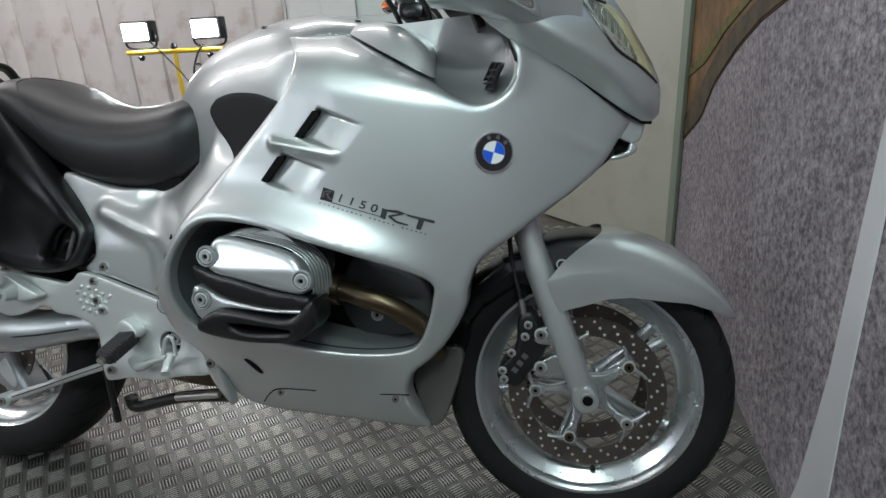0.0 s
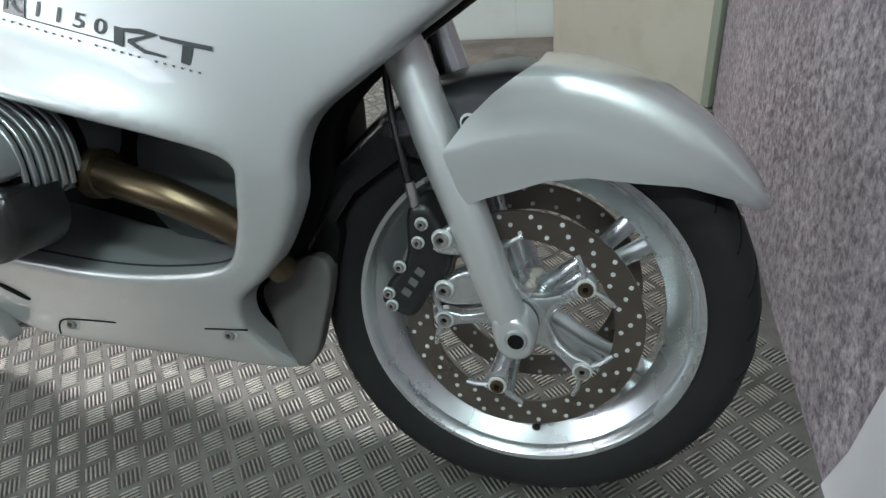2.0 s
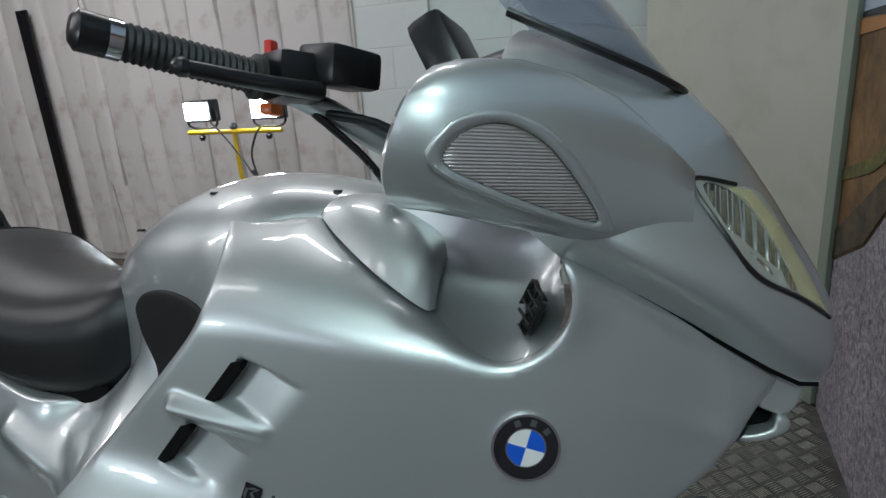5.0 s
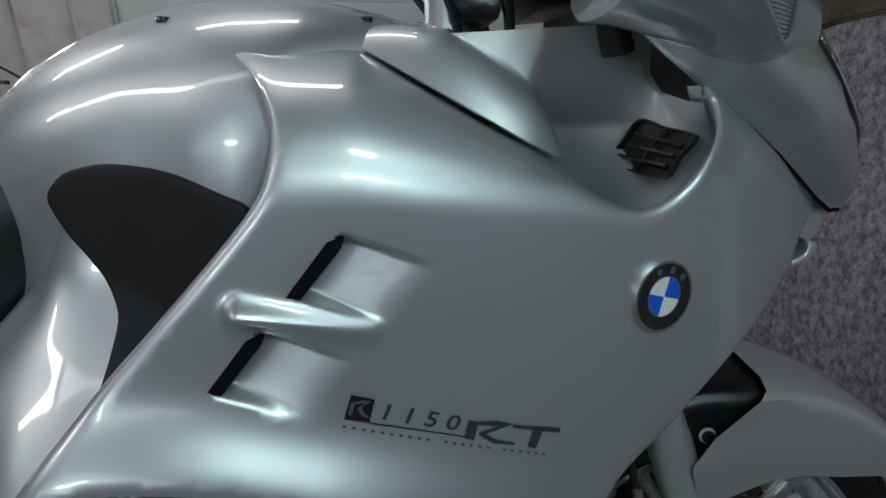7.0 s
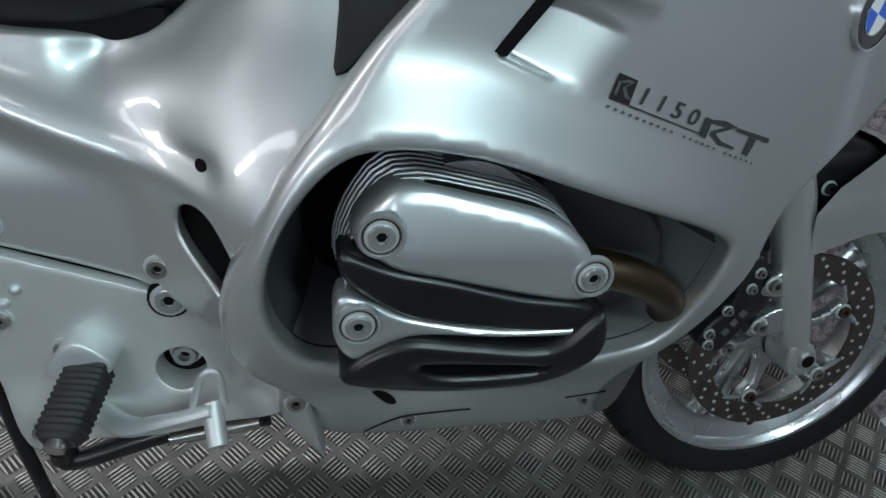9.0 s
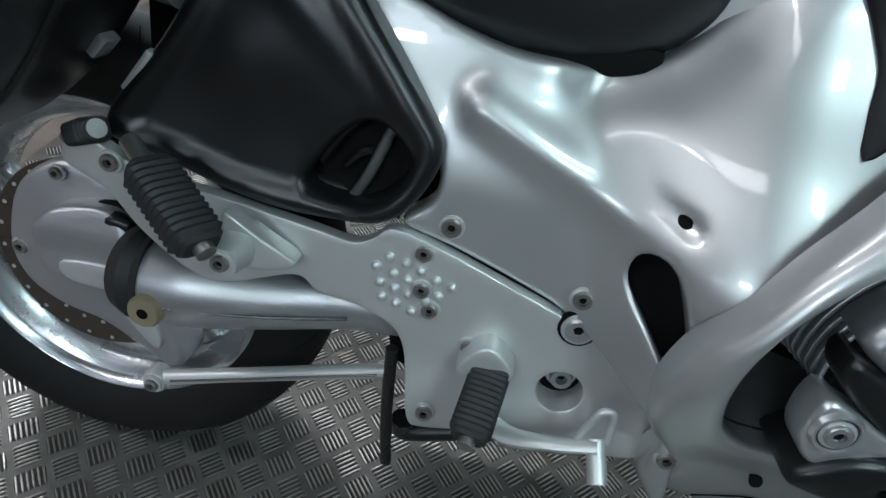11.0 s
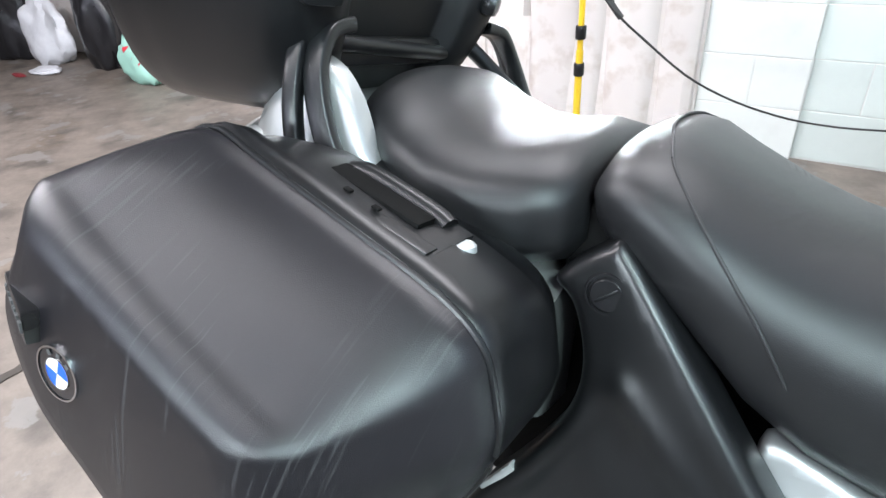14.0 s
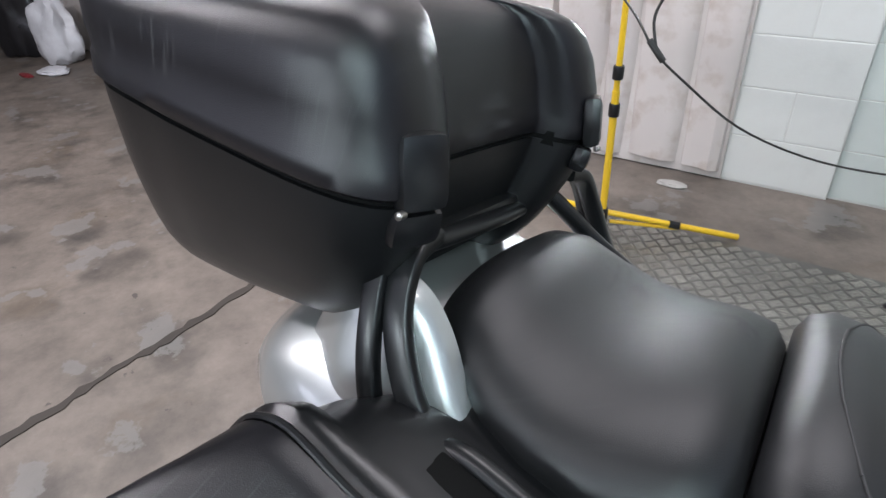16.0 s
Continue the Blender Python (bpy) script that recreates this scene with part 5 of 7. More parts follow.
panel("inner_guard", [(-0.36, 0.35), (-0.28, 0.41), (-0.235, 0.50), (-0.215, 0.58), (-0.14, 0.65), (-0.02, 0.73), (0.0, 0.80), (-0.25, 0.80), (-0.40, 0.60)], lambda x, z: -0.085, VOID, bike, "near-black inner wheel guard with shade in its colour", roll=0.01, skirt=0.03, step=0.02)


# ---------------------------------------------------------------- wheels
def wheel(name, c, R, half, lip, spokes, parent):
    w = new(name)
    w.parent = parent
    x, y, z = c
    # tyre section
    prof = []
    for i in range(17):
        t = math.pi * i / 16
        prof.append((R - half * 0.62 * (1 - math.sin(t) ** 0.75), -half * math.cos(t)))
    prof = [(0.226, -half * 0.72), (0.238, -half * 0.86)] + prof + [(0.238, half * 0.86), (0.226, half * 0.72)]
    lathe("tyre", prof, c, RUBBER, w, "worn black rubber tyre", 160, angle=60, closed=True)
    k = lip
    prof = [(0.2325, -k), (0.2325, -k + 0.006), (0.224, -k + 0.009), (0.222, -k + 0.02), (0.206, -k + 0.028), (0.200, -0.012), (0.200, 0.012),
            (0.206, k - 0.028), (0.222, k - 0.02), (0.224, k - 0.009), (0.2325, k - 0.006), (0.2325, k), (0.226, k), (0.219, k - 0.006),
            (0.216, k - 0.014), (0.196, k - 0.028), (0.188, 0.018), (0.188, -0.018), (0.196, -k + 0.028), (0.216, -k + 0.014), (0.219, -k + 0.006), (0.226, -k)]
    lathe("rim", prof, c, RIMSILVER, w, "silver cast alloy rim", 144, angle=30, closed=True)
    lathe("hub", [(0.018, -0.055), (0.034, -0.055), (0.040, -0.03), (0.040, 0.03), (0.034, 0.055), (0.018, 0.055)], c, RIMSILVER, w, n=32)
    for i in range(5):
        a = radians(spokes + 72 * i)
        for off in (-0.055, 0.055):
            p0 = Vector((math.cos(a + off * 2.2) * 0.036, 0, math.sin(a + off * 2.2) * 0.036))
            p1 = Vector((math.cos(a + off * 1.7) * 0.12, -0.004, math.sin(a + off * 1.7) * 0.12))
            p2 = Vector((math.cos(a + off * 2.0) * 0.194, 0, math.sin(a + off * 2.0) * 0.194))
            tube("spoke", [Vector(c) + p for p in (p0, p1, p2)], [0.014, 0.009, 0.011], RIMSILVER, w, n=10, flat=1.3)
    return w


def grooves(c, R, half, n, w):
    """Slanting tread grooves on the near shoulder of a tyre, their shade drawn as black strips."""
    for i in range(n):
        a = 2 * math.pi * i / n
        pts = []
        for k in range(5):
            t = math.pi * (0.10 + 0.075 * k)
            r = R - half * 0.62 * (1 - math.sin(t) ** 0.75) - 0.0006
            b = a + 0.035 * k
            pts.append((c[0] + r * math.cos(b), c[1] - half * math.cos(t), c[2] + r * math.sin(b)))
        tube("tread_groove_shade", pts, 0.0016, VOID, w, n=5, smooth_pts=1)


front = wheel("front_wheel", (0.006, 0.0, 0.306), 0.300, 0.060, 0.052, 38, bike)
rear = wheel("rear_wheel", (-1.472, 0.004, 0.338), 0.322, 0.085, 0.062, 20, bike)


grooves((0.006, 0.0, 0.306), 0.300, 0.060, 30, front)
grooves((-1.472, 0.004, 0.338), 0.322, 0.085, 30, rear)


def disc(c, r0, r1, parent, thick=0.005, holes=3):
    d = new("brake_disc")
    d.parent = parent
    lathe("disc_ring", [(r0, -thick / 2), (r1 - 0.001, -thick / 2), (r1, -thick / 4), (r1, thick / 4), (r1 - 0.001, thick / 2), (r0, thick / 2)], c, STEEL, d, "worn drilled steel brake disc", 96, angle=30, closed=True)
    for k in range(holes):
        r = r0 + (r1 - r0) * (0.2 + 0.6 * k / max(1, holes - 1))
        for i in range(24):
            a = 2 * math.pi * (i + 0.33 * k) / 24
            p = (c[0] + r * math.cos(a), c[1] - thick / 2 - 0.0003, c[2] + r * math.sin(a))
            lathe("drilled_hole", [(0.0003, -0.0002), (0.0030, -0.0002), (0.0032, 0.0006)], p, BLAST, d, n=8)
    return d


AX, AZ = 0.006, 0.306
disc((AX, -0.062, AZ), 0.122, 0.160, bike)
disc((AX, 0.062, AZ), 0.122, 0.160, bike, holes=2)
for i in range(5):
    a = radians(36 - 72 * i)
    ca, sa = math.cos(a), math.sin(a)
    arm = [(0.024, -0.024), (0.045, -0.013), (0.070, -0.0075), (0.090, -0.010), (0.102, -0.0135), (0.114, -0.010), (0.116, 0.0), (0.114, 0.010), (0.102, 0.0135), (0.090, 0.010), (0.070, 0.0075), (0.045, 0.013), (0.024, 0.024), (0.020, 0.0)]
    panel("disc_carrier_arm", [(AX + p * ca - q * sa, AZ + p * sa + q * ca) for p, q in arm], lambda x, z: -0.066 + 0.012 * smoothstep(0.09, 0.03, math.hypot(x - AX, z - AZ)), RIMSILVER, front, "silver disc carrier arm", roll=0.004, skirt=0.012, step=0.008, n=3)
    bolt((AX + 0.103 * ca, -0.069, AZ + 0.103 * sa), 0.010, front, BROWNPIPE if i in (0, 2) else BOLT)
    for s in (-1, 1):
        tube("disc_bridge", [(AX + 0.108 * math.cos(a + s * 0.08), -0.063, AZ + 0.108 * math.sin(a + s * 0.08)), (AX + 0.118 * math.cos(a + s * 0.22), -0.063, AZ + 0.118 * math.sin(a + s * 0.22)), (AX + 0.126 * math.cos(a + s * 0.34), -0.062, AZ + 0.126 * math.sin(a + s * 0.34))], 0.004, RIMSILVER, front, n=8)
lathe("valve_cap", [(0.001, -0.012), (0.006, -0.010), (0.006, 0.006)], (AX + 0.02, -0.03, AZ - 0.184), SATIN, front, n=12)

# ---------------------------------------------------------------- front end
top = Vector((-0.155, -0.085, 0.745))
low = Vector((0.004, -0.088, 0.300))
fork = new("fork_leg")
fork.parent = bike
tube("fork_slider", [top, top.lerp(low, 0.35), top.lerp(low, 0.40), top.lerp(low, 0.93)], [0.026, 0.027, 0.029, 0.025], SILVER, fork, "silver painted fork slider", n=24, smooth_pts=1)
tube("fork_slider", [top + Vector((0, 0.17, 0)), low + Vector((0, 0.17, 0))], 0.024, RIMSILVER, fork, "silver painted fork slider", n=20, smooth_pts=1)
panel("axle_clamp", [(-0.022, 0.335), (0.008, 0.338), (0.026, 0.320), (0.030, 0.296), (0.018, 0.280), (-0.008, 0.280), (-0.022, 0.304)], lambda x, z: -0.112, SILVER, fork, "silver axle clamp", roll=0.008, skirt=0.045, step=0.007)
lathe("axle_ring", [(0.008, -0.003), (0.013, -0.003), (0.015, 0.0), (0.015, 0.01)], (AX + 0.002, -0.113, AZ + 0.003), ALLOY, fork, n=28)
lathe("axle_socket", [(0.0005, 0.0), (0.0105, 0.0), (0.0105, 0.004)], (AX + 0.002, -0.1165, AZ + 0.003), VOID, fork, n=20)
for z, s in ((0.437, 0.008), (0.368, -0.004)):
    panel("caliper_lug", [(-0.100, z - 0.016), (-0.080, z + 0.016), (-0.040, z + 0.024 - s), (-0.02, z - 0.006), (-0.06, z - 0.022)], lambda x, q: -0.100, RIMSILVER, fork, roll=0.004, skirt=0.02)
    bolt((-0.086, -0.102, z), 0.010, fork, deep=0.008)
cal = new("brake_caliper")
cal.parent = bike
panel("caliper_body", [(-0.152, 0.322), (-0.176, 0.340), (-0.166, 0.368), (-0.138, 0.405), (-0.132, 0.470), (-0.108, 0.480), (-0.090, 0.455), (-0.075, 0.425), (-0.082, 0.388), (-0.108, 0.354), (-0.130, 0.322)],
      lambda x, z: -0.098, PLASTIC, cal, "black brake caliper", roll=0.010, skirt=0.05, step=0.007)
for a, b in ((-0.160, 0.338), (-0.163, 0.356), (-0.118, 0.430), (-0.112, 0.455), (-0.145, 0.395)):
    bolt((a, -0.100, b), 0.0065, cal)
for k in range(3):
    p = Vector((-0.140 + 0.010 * k, -0.0995, 0.356 + 0.015 * k))
    raw("caliper_mark", [p + Vector(q) for q in ((-0.006, 0, 0.002), (0.004, 0, -0.005), (0.010, 0, 0.004), (0.0, 0, 0.011))], [(0, 1, 2, 3)], PIPING, cal)
tube("brake_line", [(-0.122, -0.09, 0.475), (-0.135, -0.085, 0.53), (-0.150, -0.075, 0.60), (-0.155, -0.07, 0.68)], 0.005, SATIN, bike)
tube("brake_line_fitting", [(-0.120, -0.09, 0.468), (-0.128, -0.088, 0.505)], 0.007, BOLT, bike, smooth_pts=1)


# mudguard: an arched shell over the tyre with side skirts
def arch(r, t, drop, wide, foot=None, edge=1.0):
    """A section about the axle: the skirt's foot, up over the top at angle t and down again; the foot may lie further back."""
    foot = t if foot is None else foot
    out = []
    prof = [(-wide * 0.99, -drop), (-wide, -drop * 0.9), (-wide * 1.015, -drop * 0.75), (-wide * (1.0 + 0.055 * edge), -drop * 0.57), (-wide * (1.0 + 0.045 * edge), -drop * 0.53), (-wide * 0.995, -drop * 0.36), (-wide * 0.99, -min(0.030, drop * 0.3)), (-wide * 0.95, -min(0.014, drop * 0.2)),
            (-wide * 0.85, -min(0.006, drop * 0.1)), (-wide * 0.6, -0.001), (0, 0.004)]
    prof += [(-a, b) for a, b in reversed(prof[:-1])]
    for y, dr in prof:
        k = t + (foot - t) * min(1, max(0, -dr) / (0.55 * drop))
        out.append((AX + (r + dr) * math.cos(k), y, AZ + (r + dr) * math.sin(k)))
    return out


SECT = [(29.5, 29.5, 0.333, 0.010, 0.030), (32, 32, 0.334, 0.020, 0.055), (38, 38, 0.336, 0.034, 0.080), (46, 47, 0.338, 0.062, 0.091), (53, 57, 0.340, 0.094, 0.096), (61, 69, 0.341, 0.114, 0.098),
        (69, 80, 0.341, 0.130, 0.100), (76, 90, 0.340, 0.144, 0.103), (81, 99, 0.340, 0.149, 0.108), (86, 108.5, 0.339, 0.150, 0.113)]
rings = [arch(r, radians(t), d, w, radians(f), smoothstep(66, 100, f)) for t, f, r, d, w in SECT]
loft("front_mudguard", rings, SILVER, bike, "silver front mudguard with pointed tip", closed=False, angle=40)
ring2 = [arch(r, radians(t), d, w) for t, r, d, w in ((78, 0.334, 0.03, 0.090), (92, 0.334, 0.10, 0.089), (100, 0.333, 0.10, 0.085), (110, 0.333, 0.10, 0.082), (122, 0.333, 0.06, 0.080))]
loft("mudguard_rear", ring2, GUARDBLACK, bike, "black rear half of the mudguard", closed=False, angle=50)
ring3 = [arch(r, radians(t), d, w) for t, r, d, w in ((122, 0.331, 0.06, 0.08), (140, 0.330, 0.05, 0.08), (160, 0.330, 0.04, 0.08), (185, 0.330, 0.03, 0.078))]
loft("mudguard_inner", ring3, GUARDBLACK, bike, "black plastic inner mudguard", closed=False, angle=50)
bolt((-0.048, -0.096, 0.580), 0.008, bike, SATIN)


# ---------------------------------------------------------------- nose fairing
def nose_ring(x, zb, wb, zw, w, zt, zk, wk):
    pts = [(wb * 0.96, zb - 0.004), (wb, zb), (w * 0.99, (zb + zw) / 2), (w, zw), ((w + wk) / 2 * 1.02, (zw + zk) / 2 + 0.006), (wk, zk), (wk * 0.55, (zk + 2 * zt) / 3), (0, zt)]
    half = rounded([(a, b) for a, b in pts], 3, False)
    return [(x, -a, b) for a, b in half] + [(x, a, b) for a, b in reversed(half[:-1])]


NOSE = [(0.1365, 0.895, 0.006, 0.905, 0.008, 0.917, 0.912, 0.005), (0.132, 0.872, 0.024, 0.895, 0.032, 0.940, 0.920, 0.020), (0.118, 0.860, 0.043, 0.905, 0.058, 0.972, 0.945, 0.036), (0.098, 0.860, 0.050, 0.925, 0.078, 1.006, 0.975, 0.050),
        (0.066, 0.877, 0.070, 0.955, 0.108, 1.060, 1.02, 0.066), (0.022, 0.905, 0.098, 0.985, 0.142, 1.128, 1.06, 0.080), (-0.022, 0.933, 0.124, 1.00, 0.170, 1.178, 1.09, 0.096),
        (-0.068, 0.960, 0.148, 1.02, 0.190, 1.212, 1.13, 0.118), (-0.110, 0.983, 0.166, 1.04, 0.204, 1.238, 1.16, 0.135), (-0.144, 0.999, 0.182, 1.06, 0.210, 1.252, 1.18, 0.148), (-0.185, 1.030, 0.180, 1.08, 0.198, 1.262, 1.20, 0.150), (-0.215, 1.06, 0.165, 1.09, 0.172, 1.266, 1.206, 0.150)]
loft("nose_fairing", [nose_ring(*n) for n in NOSE], SILVER, bike, "silver nose fairing", closed=False, angle=60)
loft("seam_gap", [[(x, -wb * 0.985 + 0.004, zb + 0.002), (x, -wb * 0.985 + 0.004, zb - 0.010)] for x, zb, wb, *_ in NOSE[2:10]], VOID, bike, closed=False)
POD = [(-0.020, -0.138, 1.052, 0.012, 0.030), (-0.050, -0.152, 1.066, 0.026, 0.048), (-0.072, -0.163, 1.075, 0.038, 0.060), (-0.092, -0.175, 1.082, 0.048, 0.070), (-0.130, -0.200, 1.094, 0.068, 0.077), (-0.170, -0.222, 1.103, 0.086, 0.078), (-0.205, -0.238, 1.107, 0.097, 0.073),
       (-0.232, -0.246, 1.110, 0.100, 0.068), (-0.250, -0.248, 1.110, 0.100, 0.066), (-0.256, -0.248, 1.110, 0.094, 0.060)]
lean = lambda p: (p[0] + 0.38 * (p[2] - 1.11) * smoothstep(-0.19, -0.25, p[0]), p[1], p[2])
loft("mirror_pod", [[lean(q) for q in oval((x, y, z), (0, 1, 0), (0, 0, 1), a, b, 2.4, 40)] for x, y, z, a, b in POD], SILVER, bike, "silver mirror housing with turn signal", angle=45)


def pod_y(x, z):
    xs = [p[0] for p in POD][::-1]
    yc, zc, a, b = (np.interp(x, xs, [p[k] for p in POD][::-1]) for k in (1, 2, 3, 4))
    k = min(0.97, abs((z - zc) / b))
    return yc - a * (1 - k ** 2.4) ** (1 / 2.4)


BEZEL = [(-0.222, 1.084), (-0.212, 1.108), (-0.190, 1.124), (-0.160, 1.125), (-0.130, 1.106), (-0.105, 1.068), (-0.090, 1.030), (-0.100, 1.024), (-0.140, 1.038), (-0.185, 1.058)]
LENSO = [(-0.211, 1.084), (-0.203, 1.102), (-0.185, 1.115), (-0.162, 1.115), (-0.137, 1.098), (-0.114, 1.064), (-0.102, 1.038), (-0.110, 1.035), (-0.142, 1.047), (-0.182, 1.066)]
panel("signal_bezel", BEZEL, lambda x, z: pod_y(x, z) - 0.009, SILVER, bike, "silver surround of the turn signal", [LENSO], 0.004, 0.016, 0.0035, hole_skirt=0.012, hole_roll=0.0075)
panel("turn_signal", LENSO, lambda x, z: pod_y(x, z) - 0.0018, SIGNAL, bike, "clear ribbed turn signal lens", roll=0.002, skirt=0.008, step=0.005)


def nose_y(x, z):
    xs = [n[0] for n in NOSE][::-1]
    f = lambda k: np.interp(x, xs, [n[k] for n in NOSE][::-1])
    zs = [f(1), (f(1) + f(3)) / 2, f(3), (f(3) + f(6)) / 2 + 0.006, f(6), (f(6) + 2 * f(5)) / 3, f(5)]
    ws = [f(2), f(4) * 0.99, f(4), (f(4) + f(7)) / 2 * 1.02, f(7), f(7) * 0.55, 0.0]
    return -np.interp(z, zs, ws)


LIGHT = [(-0.022, 1.074), (0.022, 1.070), (0.052, 1.058), (0.082, 1.008), (0.106, 0.965), (0.123, 0.928), (0.090, 0.952), (0.041, 0.980), (0.006, 1.026)]
lampset = new("headlamp")
lampset.parent = bike
panel("reflector", [(-0.012, 1.068), (0.010, 1.066), (0.035, 1.045), (0.068, 0.992), (0.082, 0.960), (0.045, 0.984), (0.012, 1.026)], lambda x, z: nose_y(x, z) - 0.0015, REFLECTOR, lampset, "rippled chrome lamp reflector", roll=0.001, skirt=0.01, step=0.005)
panel("lamp_bowl", [(0.014, 1.066), (0.050, 1.056), (0.080, 1.006), (0.104, 0.963), (0.119, 0.932), (0.086, 0.957), (0.070, 0.992), (0.038, 1.046)], lambda x, z: nose_y(x, z) - 0.0015, BOWL, lampset, "yellowed lamp bowl", roll=0.001, skirt=0.01, step=0.005)
lens = panel("lens", LIGHT, lambda x, z: nose_y(x, z) - 0.007, LENS, lampset, "clear headlamp lens", roll=0.006, skirt=0.012, step=0.006)
lens.visible_shadow = False
tube("headlamp_seal", [(a, nose_y(a, b) - 0.003, b) for a, b in [LIGHT[k] for k in (5, 6, 7, 8, 0, 1)]], 0.003, SATIN, bike, n=6)
# lower lip of the nose
panel("nose_lip", [(0.024, 0.795), (0.043, 0.790), (0.072, 0.799), (0.078, 0.814), (0.091, 0.811), (0.090, 0.798), (0.069, 0.786), (0.040, 0.782)], lambda x, z: -0.056 + 0.25 * max(0, x - 0.06), SILVER, bike, "silver lower lip of the nose", roll=0.004, skirt=0.04, step=0.005)
panel("nose_duct", [(0.085, 0.874), (0.095, 0.876), (0.110, 0.862), (0.107, 0.852), (0.099, 0.824), (0.087, 0.814), (0.073, 0.816), (0.056, 0.826), (0.060, 0.847)], lambda x, z: -0.050 + 0.35 * max(0, x - 0.06), SILVER, bike, "silver strut beside the air duct", roll=0.004, skirt=0.03, step=0.005)
# flat black panel paints the shade inside the duct
panel("duct_mouth_shade", [(0.024, 0.785), (0.030, 0.812), (0.060, 0.826), (0.082, 0.812), (0.078, 0.792)], lambda x, z: -0.026, VOID, bike, roll=0.003, skirt=0.01)
panel("under_nose", [(-0.14, 0.655), (-0.02, 0.735), (0.045, 0.79), (0.02, 0.80), (-0.15, 0.70)], lambda x, z: -0.06, SATIN, bike, "black strip under the nose", roll=0.003, skirt=0.03)

# inner fairing behind the lip of the scoop
lipc = [(-0.144, 0.985), (-0.136, 0.955), (-0.145, 0.922), (-0.172, 0.896), (-0.205, 0.888), (-0.246, 0.902), (-0.289, 0.930), (-0.348, 0.961), (-0.416, 1.0)]
lipc = rounded(lipc, 3, False)
rows = []
for s in (0.0, 0.12, 0.35, 0.6, 0.8, 1.0):
    row = []
    for i, (a, b) in enumerate(lipc):
        q = i / (len(lipc) - 1)
        inner = np.array([-0.165 - 0.22 * q, -0.105, 1.060 - 0.015 * q])
        outer = np.array([a, fairing_y(a, b) + 0.010, b - 0.004])
        p = outer * (1 - s) + inner * s
        p[1] += 0.055 * math.sin(math.pi * s) * (0.35 + 0.65 * (1 - q))
        p[2] -= 0.020 * math.sin(math.pi * s)
        row.append(p)
    rows.append(row)
loft("inner_fairing", rows, SILVER, bike, "silver inner fairing behind the scoop lip", closed=False, angle=60)
well = [np.array(p) for p in rows[-1]]
loft("cockpit_well", [well, [p + np.array([0.0, 0.02, -0.010]) for p in well], [p * np.array([1, 0.1, 1]) + np.array([0, 0, -0.035]) for p in well]], SATIN, bike, "black well below the handlebar", closed=False, angle=50)
vent = new("air_vent")
vent.parent = bike
VA, VB, VC, VD = Vector((-0.2078, -0.1111, 0.9163)), Vector((-0.1815, -0.1284, 0.9632)), Vector((-0.1560, -0.1950, 0.952)), Vector((-0.1751, -0.1818, 0.9128))
vn = (VC - VA).cross(VB - VA).normalized()
vn = vn if vn.z > 0 else -vn
mouth = rounded([VA, VA.lerp(VB, 0.5), VB, VB.lerp(VC, 0.5), VC, VC.lerp(VD, 0.5), VD, VD.lerp(VA, 0.5)], 4)
vm = mouth.mean(0)
loft("vent_mouth", [[vm + (p - vm) * k + np.array(vn) * h for p in mouth] for k, h in ((1.06, -0.003), (1.03, 0.002), (0.97, 0.002), (0.94, -0.004), (0.5, -0.005))], SATIN, vent, "black vent opening", caps=(False, True))
for k in (0.25, 0.5, 0.75):
    a_, b_ = VA.lerp(VB, k), VD.lerp(VC, k)
    tube("vent_slat", [a_.lerp(b_, 0.08), b_.lerp(a_, 0.08)], 0.0022, PLASTIC, vent, n=6, smooth_pts=1)
tube("vent_bar", [VA.lerp(VD, 0.5), VB.lerp(VC, 0.5)], 0.002, PLASTIC, vent, n=6, smooth_pts=1)
# raised ridge of the deck beside the scoop
low_edge = rounded([(-0.471, -0.112, 1.036), (-0.416, -0.155, 1.006), (-0.348, -0.186, 0.968), (-0.289, -0.198, 0.937), (-0.276, -0.190, 0.936)], 5, False)
top_edge = rounded([(-0.440, -0.080, 1.056), (-0.395, -0.078, 1.058), (-0.345, -0.082, 1.042), (-0.302, -0.090, 1.012), (-0.292, -0.098, 0.985)], 5, False)
rows = []
for s in np.linspace(0, 1, 9):
    m = low_edge * (1 - s) + top_edge * s
    rows.append(m + np.array([0.0, -0.012, 0.014]) * math.sin(math.pi * s) * np.sin(np.linspace(0.25, 2.6, len(m)))[:, None])
outer = [list(r) for r in rows]
inner_side = [list(r + np.array([0, 0.0022, -0.0015])) for r in rows]
loft("deck_ridge", [np.concatenate([a_, b_[::-1]]) for a_, b_ in zip(outer, inner_side)], SILVER, bike, "silver raised ridge on the fairing deck", angle=50)

# screen, cockpit and steering
SCREEN = [(-0.030, 0.0, 1.178), (-0.045, -0.06, 1.180), (-0.085, -0.105, 1.196), (-0.150, -0.138, 1.222), (-0.210, -0.150, 1.250)]
base = rounded(SCREEN, 4, False)
up = base * np.array([1, 1.10, 1]) + np.array([-0.24, 0, 0.30])
full = lambda r: np.concatenate([r[::-1], (r * np.array([1, -1, 1]))[1:]])
loft("windscreen", [full(base * (1 - s) + up * s) for s in (0, 0.25, 0.5, 0.75, 1)], SMOKE, bike, "clear slightly smoked windscreen", closed=False)
tube("screen_edge", list(full(base)[::3]), 0.005, SATIN, bike, n=8)
cock = new("cockpit")
cock.parent = bike
